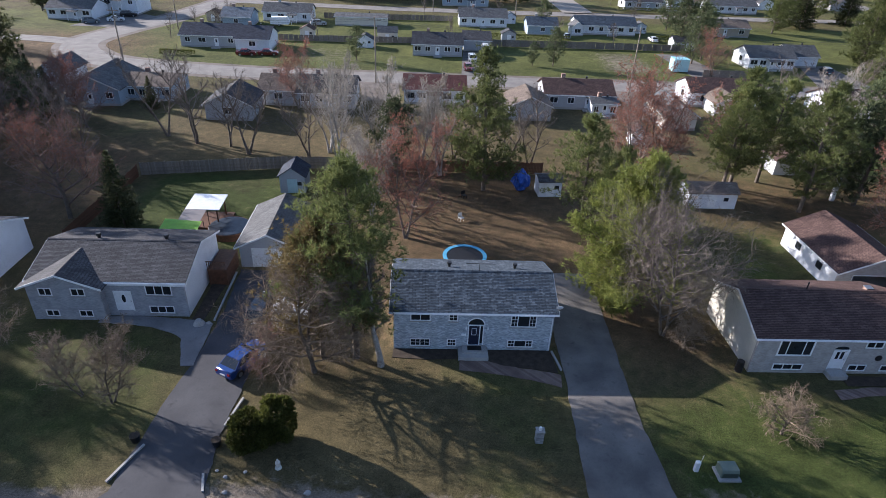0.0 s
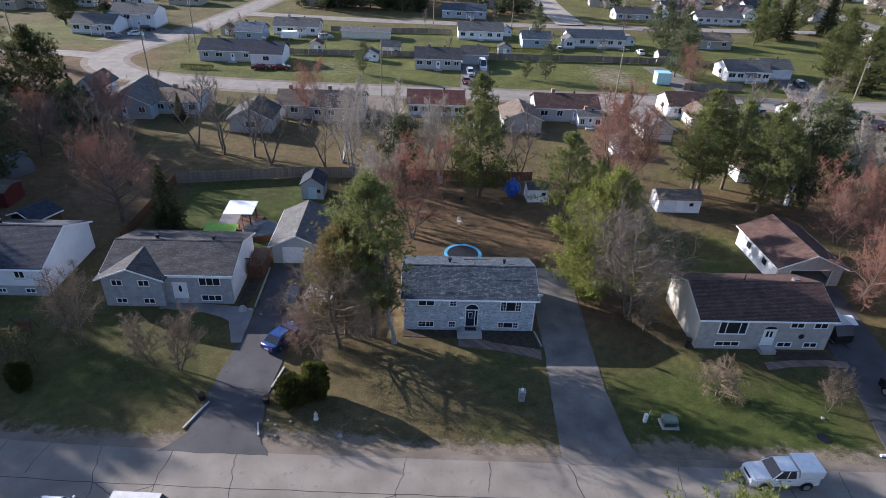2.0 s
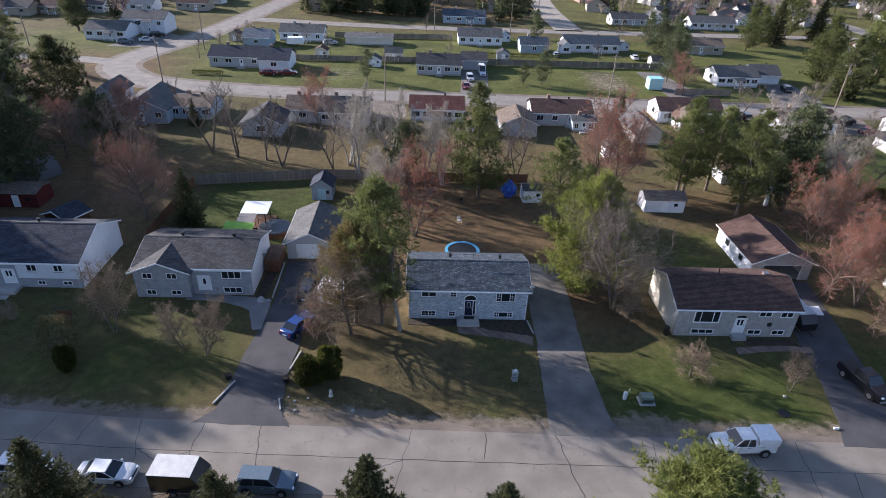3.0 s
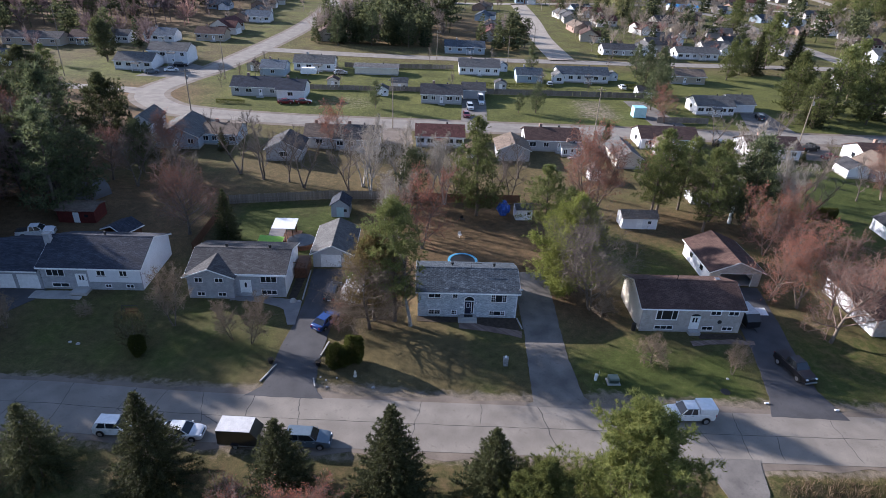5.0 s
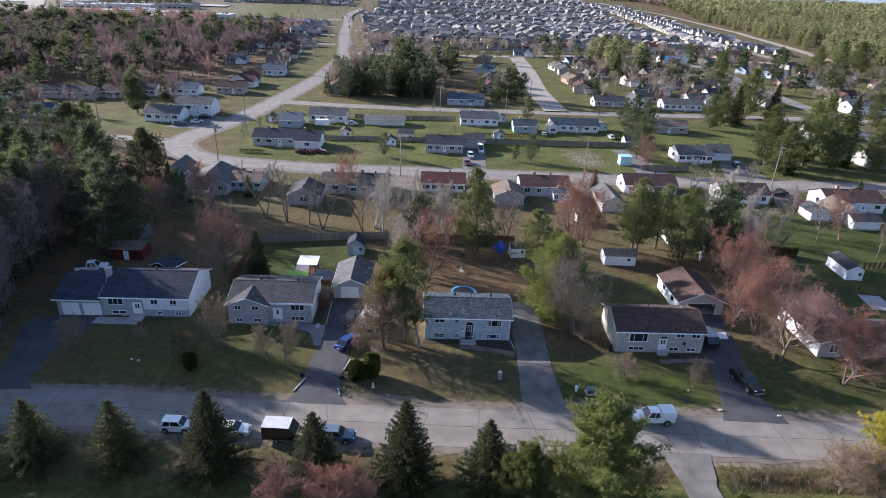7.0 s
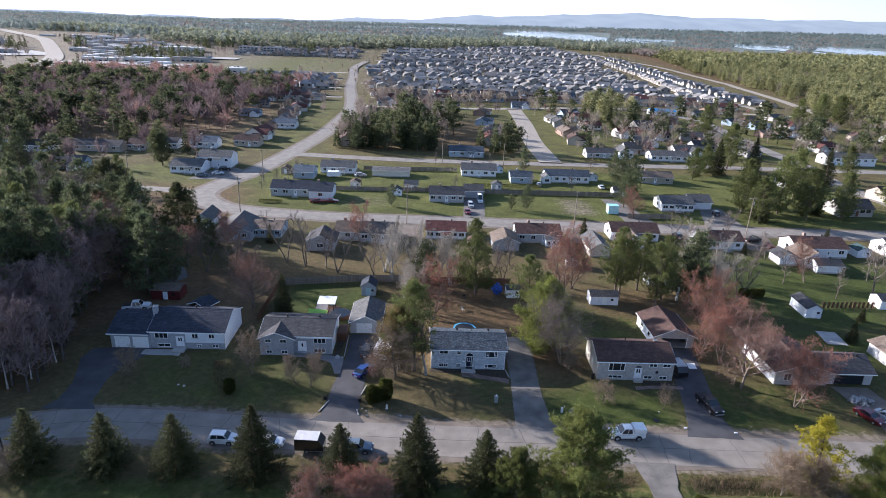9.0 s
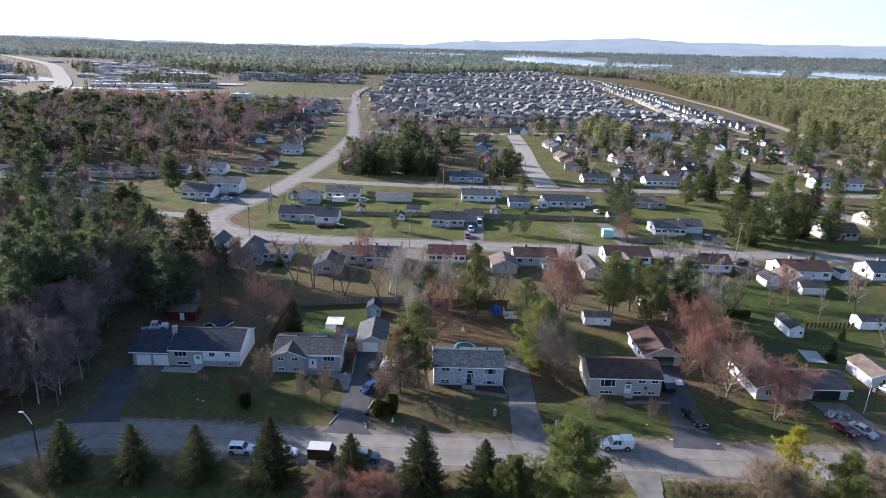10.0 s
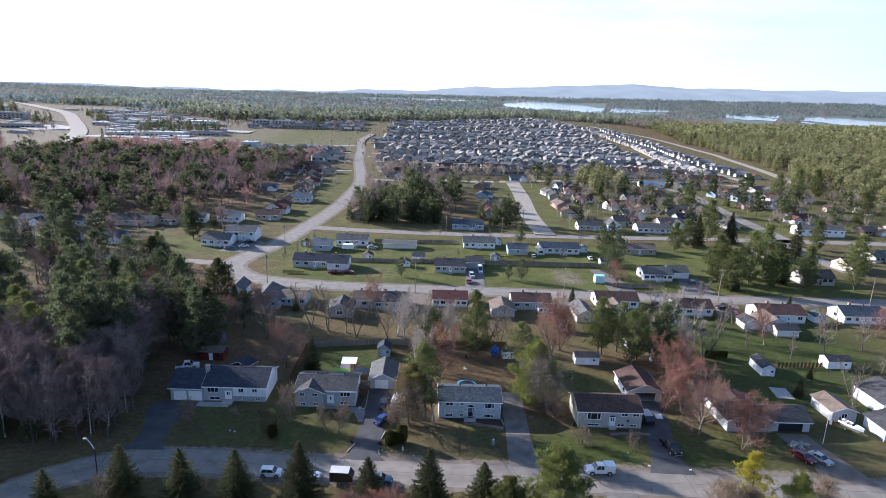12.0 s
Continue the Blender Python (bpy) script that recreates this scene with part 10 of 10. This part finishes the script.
LOTS = [(96, 292, 10), (97, 330, 5), (101, 214, 0), (113, 238, 10), (127, 214, 0), (143, 229, 8), (155, 246, 5), (149, 262, -10), (155, 315, 70), (134, 300, 20), (131, 262, 15), (167, 222, 90), (225, 292, 20), (211, 287, 15), (223, 322, 30),
        (232, 274, 10), (217, 240, 12), (235, 356, 25), (213, 338, 30), (271, 287, 70), (291, 282, 20), (243, 212, 5), (150, 150, 10), (146, 109, 0), (203, 150, 20), (225, 402, 20), (205, 380, 30), (172, 300, 80), (168, 340, 80), (170, 272, 85),
        (178, 132, 10), (205, 108, 0), (232, 112, 0), (258, 150, 5), (232, 62, 0), (186, 70, 0), (165, 66, 0), (262, 214, 0), (286, 216, 0), (250, 330, 20), (275, 330, 15), (262, 370, 20), (64, 392, 0), (30, 300, 80), (31, 260, 90), (29, 232, 85), (32, 345, 80),
        (-18, 372, 0), (8, 372, 0), (-42, 384, 10), (-46, 330, 90), (-44, 300, 90), (-45, 272, 95), (-47, 216, 90), (-94, 226, 80), (-96, 262, 90), (-95, 285, 85), (-99, 312, 90), (-98, 337, 95), (-100, 362, 90), (-106, 392, 90), (-111, 420, 85),
        (-40, 410, 10), (-125, 300, 0), (-130, 345, 10), (-128, 385, 0), (-158, 300, 20), (-205, 172, 0), (-232, 176, 5), (-258, 180, 0), (-172, 140, 0), (-152, 142, 5), (-196, 142, 0), (-228, 140, 0)]
dense = []
STREETS = []
k, row_y = 0, 447.0
while row_y < 1400:
    wave = lambda x_, k=k, row_y=row_y: row_y + 15 * math.sin(x_ / 75 + k * 1.9) + 0.05 * (x_ - 60)
    west = -215 if row_y < 640 else (-100 if row_y < 935 else -330)
    east = float(np.interp(row_y, (430, 540, 690, 960, 1110, 1400), (262, 262, 265, 285, 300, 262)))
    line = [(float(x_), wave(x_)) for x_ in range(int(west), int(east), 12) if wave(x_) < town_back(x_) - 25]
    if len(line) > 4:
        STREETS += [part_ for part_ in ([p for p in line if p[0] < north_x(p[1]) - 7], [p for p in line if p[0] > north_x(p[1]) + 7]) if len(part_) > 2]
        for side in (-1, 1):
            x_ = line[0][0] + rt.uniform(0, 8)
            while x_ < line[-1][0]:
                y_ = wave(x_) + side * rt.uniform(13, 17)
                if rt.random() > 0.06 and abs(x_ - north_x(y_)) > 20:
                    dense.append((x_, y_, (0 if side > 0 else 180) + math.degrees(math.atan(0.2 * math.cos(x_ / 75 + k * 1.9))) + rt.uniform(-4, 4)))
                x_ += rt.uniform(13.0, 16.0)
    k, row_y = k + 1, row_y + 58.0
for y_ in np.arange(470, 1130, 14.5):
    mid_x = float(np.interp(y_, (451, 527, 634, 833, 1110), (285, 286, 296, 326, 320)))
    for side in (-1, 1):
        dense.append((mid_x + side * 19, y_ + rt.uniform(-2, 2), 90 if side < 0 else -90))
dense.sort(key=lambda p: p[1])
for x_, y_, rz in LOTS + dense[:70]:
    src = kinds[rt.randrange(len(kinds))]
    again(src, x_, y_, rt.uniform(0.88, 1.04), rz + rt.uniform(-4, 4), z=float(rise(np.array(x_), np.array(y_))))
STREETS.append([(float(np.interp(y_, (451, 527, 634, 833, 1110), (285, 286, 296, 326, 320))), float(y_)) for y_ in range(430, 1120, 20)])
for line in STREETS:
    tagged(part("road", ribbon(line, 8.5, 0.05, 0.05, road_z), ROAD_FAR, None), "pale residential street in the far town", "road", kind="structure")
far_town = thing("far_town", "dense rows of grey-roofed houses far off", "town", 0, 0, kind="stuff")


def town_mesh(spots, seed):
    """Walls, roofs, windows and garage doors of many far houses, each a block with a front wing."""
    rr = random.Random(seed)
    walls, roofs, panes, doors = ([], []), ([], []), ([], []), ([], [])
    for x_, y_, rz in spots:
        z_ = float(rise(np.array(x_), np.array(y_)))
        c, s = math.cos(radians(rz)), math.sin(radians(rz))

        def put(where, pts, faces):
            b = len(where[0])
            where[0].extend((x_ + c * px - s * py, y_ + s * px + c * py, z_ + pz) for px, py, pz in pts)
            where[1].extend(tuple(b + i for i in f) for f in faces)

        def block(x0, x1, y0, y1, e, r, along, hip):
            put(walls, [(x0, y0, 0), (x1, y0, 0), (x1, y1, 0), (x0, y1, 0), (x0, y0, e), (x1, y0, e), (x1, y1, e), (x0, y1, e)], [(0, 1, 5, 4), (1, 2, 6, 5), (2, 3, 7, 6), (3, 0, 4, 7)])
            o, xm, ym = 0.45, (x0 + x1) / 2, (y0 + y1) / 2
            base = [(x0 - o, y0 - o, e - 0.1), (x1 + o, y0 - o, e - 0.1), (x1 + o, y1 + o, e - 0.1), (x0 - o, y1 + o, e - 0.1)]
            if along:
                put(roofs, base + [(x0 - o + hip, ym, r), (x1 + o - hip, ym, r)], [(0, 1, 5, 4), (2, 3, 4, 5)] + ([(1, 2, 5), (3, 0, 4)] if hip else []))
                if not hip:
                    put(walls, [(x0, y0, e), (x0, y1, e), (x0, ym, r - 0.15), (x1, y0, e), (x1, y1, e), (x1, ym, r - 0.15)], [(0, 2, 1), (3, 4, 5)])
            else:
                put(roofs, base + [(xm, y0 - o + hip, r), (xm, y1 + o - hip, r)], [(1, 2, 5, 4), (3, 0, 4, 5)] + ([(0, 1, 4), (2, 3, 5)] if hip else []))
                if not hip:
                    put(walls, [(x0, y0, e), (x1, y0, e), (xm, y0, r - 0.15), (x0, y1, e), (x1, y1, e), (xm, y1, r - 0.15)], [(0, 1, 2), (3, 5, 4)])

        two = rr.random() < 0.3
        w, d, e = rr.uniform(5.2, 6.2), rr.uniform(4.6, 5.8), 5.0 if two else rr.uniform(2.8, 3.3)
        r = e + rr.uniform(2.0, 2.9)
        side = rr.choice((-1, 1))
        block(-w, w, -d, d, e, r, rr.random() < 0.55, rr.choice((0.0, 0.0, 3.2)))
        x0, x1 = sorted((side * w, side * (w - 5.6)))
        block(x0, x1, -d - 4.2, -d + 1.5, e - 0.4, r - 0.7, False, 0.0)
        xm = (x0 + x1) / 2
        put(doors, [(xm - 2.2, -d - 4.26, 0.1), (xm + 2.2, -d - 4.26, 0.1), (xm + 2.2, -d - 4.26, 2.3), (xm - 2.2, -d - 4.26, 2.3)], [(0, 1, 2, 3)])
        for cx in (-side * (w - 1.8), -side * (w - 4.4)):
            put(panes, [(cx - 0.9, -d - 0.05, e - 1.8), (cx + 0.9, -d - 0.05, e - 1.8), (cx + 0.9, -d - 0.05, e - 0.5), (cx - 0.9, -d - 0.05, e - 0.5)], [(0, 1, 2, 3)])
        for cx in (-w + 2.4, w - 2.4):
            put(panes, [(cx - 1.0, d + 0.05, e - 2.0), (cx + 1.0, d + 0.05, e - 2.0), (cx + 1.0, d + 0.05, e - 0.5), (cx - 1.0, d + 0.05, e - 0.5)], [(3, 2, 1, 0)])
    return walls, roofs, panes, doors


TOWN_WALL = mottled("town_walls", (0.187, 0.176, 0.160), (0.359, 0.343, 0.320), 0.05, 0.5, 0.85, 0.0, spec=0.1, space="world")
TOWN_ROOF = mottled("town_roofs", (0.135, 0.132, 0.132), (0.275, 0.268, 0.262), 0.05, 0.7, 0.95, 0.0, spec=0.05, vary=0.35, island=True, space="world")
HALL_WALL = mottled("hall_walls", (0.30, 0.295, 0.285), (0.62, 0.61, 0.60), 0.02, 0.5, 0.85, 0.0, spec=0.1, vary=0.4, island=True)
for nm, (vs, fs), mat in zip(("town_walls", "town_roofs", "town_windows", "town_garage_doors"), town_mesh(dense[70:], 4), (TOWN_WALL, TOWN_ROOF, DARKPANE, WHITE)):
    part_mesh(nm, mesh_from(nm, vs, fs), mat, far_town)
# shops and low halls by the highway
rs = random.Random(8)


def hall(label, x, y, w, d, e, wall_mat, roof_mat, floors=1, rz=0.0):
    """A flat-roofed building with a parapet, a roof sheet, rows of windows and roof units."""
    h = thing("shop", label, "building", x, y, float(rise(np.array(float(x)), np.array(float(y)))), rz)
    part("wall", box(-w, w, -d, d, 0, e), wall_mat, h)
    part("roof", box(-w + 0.5, w - 0.5, -d + 0.5, d - 0.5, e + 0.004, e + 0.25), roof_mat, h)
    for k in range(3):
        ux = rs.uniform(-w + 3, w - 3)
        part("roof_unit", box(ux - 1.2, ux + 1.2, -1.5, 1.5, e + 0.254, e + 1.6), GREY_METAL, h)
    for f in range(floors):
        for k in range(int(w / 3.2)):
            c = -w + 3.2 + 6.4 * k
            part("window", box(c - 1.9, c + 1.9, -d - 0.05, -d - 0.004, f * 3.0 + 0.9, f * 3.0 + 2.5), DARKPANE, h)


# white membrane roofs, raised further in brightness to stand in for haze
FLAT_ROOF = mottled("pale_flat_roof", (0.52, 0.51, 0.50), (0.74, 0.73, 0.72), 0.08, 0.8, 0.9, 0.0, spec=0.1)
TAR_ROOF = mottled("grey_flat_roof", (0.15, 0.15, 0.155), (0.25, 0.25, 0.25), 0.08, 0.8, 0.95, 0.0, spec=0.1)
for label, x, y, w, d, e, wm_, rm_, floors, rz in (
        ("pale apartment block with rows of windows", -742, 958, 24, 9, 10.5, DULL_S, TAR_ROOF, 3, 10), ("dark apartment block beyond a field", -318, 985, 16, 8, 10, DULL_S, TAR_ROOF, 3, 0), ("dark apartment block beyond a field", -278, 985, 16, 8, 10, DULL_S, TAR_ROOF, 3, 0),
        ("long white-roofed store far off", -470, 1195, 40, 16, 8, PALE_S, FLAT_ROOF, 1, 0), ("dark-roofed hall on bare earth", -632, 815, 24, 14, 6, DULL_S, TAR_ROOF, 1, 15), ("brown shop by the highway", -372, 560, 12, 7, 4.5, BRICK_RED, TAR_ROOF, 1, 20),
        ("low shop with a grey roof", -335, 590, 14, 8, 4.5, PALE_S, TAR_ROOF, 1, 10), ("low shop with a pale flat roof", -302, 602, 13, 8, 4.5, DULL_S, FLAT_ROOF, 1, 8), ("long grey hall with windows", -268, 622, 18, 9, 5.5, DULL_S, TAR_ROOF, 1, 5), ("pale flat-roofed hall beside pines", -236, 640, 9, 11, 5.5, PALE_S, FLAT_ROOF, 1, 0),
        ("white flat-roofed strip of shops", -440, 735, 22, 9, 5, PALE_S, FLAT_ROOF, 1, 10), ("wide white flat-roofed store", -388, 752, 26, 12, 6, PALE_S, FLAT_ROOF, 1, 5), ("grey store behind a car park", -345, 790, 24, 10, 6, DULL_S, TAR_ROOF, 1, 3), ("tan shop with a flat roof", -470, 800, 14, 8, 5, TAN_S, FLAT_ROOF, 1, 12),
        ("long grey flat-roofed warehouse", -500, 905, 34, 14, 7, DULL_S, TAR_ROOF, 1, 8), ("white flat-roofed warehouse far off", -420, 960, 30, 14, 7, PALE_S, FLAT_ROOF, 1, 5), ("pale shop by the bend", -560, 900, 12, 8, 5, PALE_S, FLAT_ROOF, 1, 20), ("tan shop near the highway", -600, 1010, 16, 9, 5, TAN_S, TAR_ROOF, 1, 15),
        ("grey shop near the highway", -690, 1150, 18, 9, 5, DULL_S, FLAT_ROOF, 1, 15), ("white shop near the highway", -640, 1140, 16, 9, 5, PALE_S, FLAT_ROOF, 1, 10)):
    hall(label, x, y, w, d, e, wm_, rm_, floors, rz)
halls = thing("shops", "low scattered shops and halls far off", "shop", 0, 0, kind="stuff")
wv, wf = [], []
for k in range(190):
    t_ = rs.uniform(0, 1)
    x_ = highway_x(600 + 600 * t_) + rs.choice((-1, 1, 1)) * rs.uniform(60, 240)
    y_ = 600 + 600 * t_ + rs.uniform(-40, 40)
    if k > 140:
        x_, y_ = rs.uniform(-1200, 0), rs.uniform(1900, 2700)
    if -335 < x_ < -118 and 640 < y_ < 935:
        continue
    w, d, e = rs.uniform(5, 14), rs.uniform(4, 8), rs.uniform(3, 5.0)
    if k > 140:
        w, e = w * 1.8, 9
    z_ = float(rise(np.array(x_), np.array(y_)))
    b = len(wv)
    wv += [(x_ - w, y_ - d, z_), (x_ + w, y_ - d, z_), (x_ + w, y_ + d, z_), (x_ - w, y_ + d, z_), (x_ - w, y_ - d, z_ + e), (x_ + w, y_ - d, z_ + e), (x_ + w, y_ + d, z_ + e), (x_ - w, y_ + d, z_ + e)]
    wf += [(b, b + 1, b + 5, b + 4), (b + 1, b + 2, b + 6, b + 5), (b + 2, b + 3, b + 7, b + 6), (b + 3, b, b + 4, b + 7), (b + 4, b + 5, b + 6, b + 7)]
part_mesh("hall_walls", mesh_from("hall_walls", wv, wf), HALL_WALL, halls)
for line, w, label in (([(-640, 850), (-560, 790)], 70, "pale bare building plot"), ([(-480, 700), (-320, 715)], 34, "pale car park before the shops"), ([(-430, 850), (-300, 860)], 46, "pale car park behind the shops"), ([(-560, 980), (-430, 1010)], 60, "pale yard by the warehouses"), ([(-395, 575), (-250, 606)], 12, "pale forecourt of the shops")):
    a_, c_ = Vector(line[0]), Vector(line[1])
    tagged(part("parking_lot", ribbon([(a_ + (c_ - a_) * q / 8)[:2] for q in range(9)], w, 0.04, 0.05, road_z), CONCRETE, None), label, "parking lot", kind="structure")
tank = thing("water_tank", "small pale rooftop water tank far off", "tank", -700, 2300, 20)
part("tank_body", cyl(0, 0, 14, 26, 7, sides=14), WHITE, tank)
part("tank_leg", cyl(0, 0, 0, 14, 2, sides=8), WHITE, tank)
blue_roof = far_house("house with a bright blue tarpaulin roof", 165, 185, 380, 9, 3.0, 4.6, W, plain("blue_roof_sheet", (0.03, 0.22, 0.48), 0.4), 3, False)
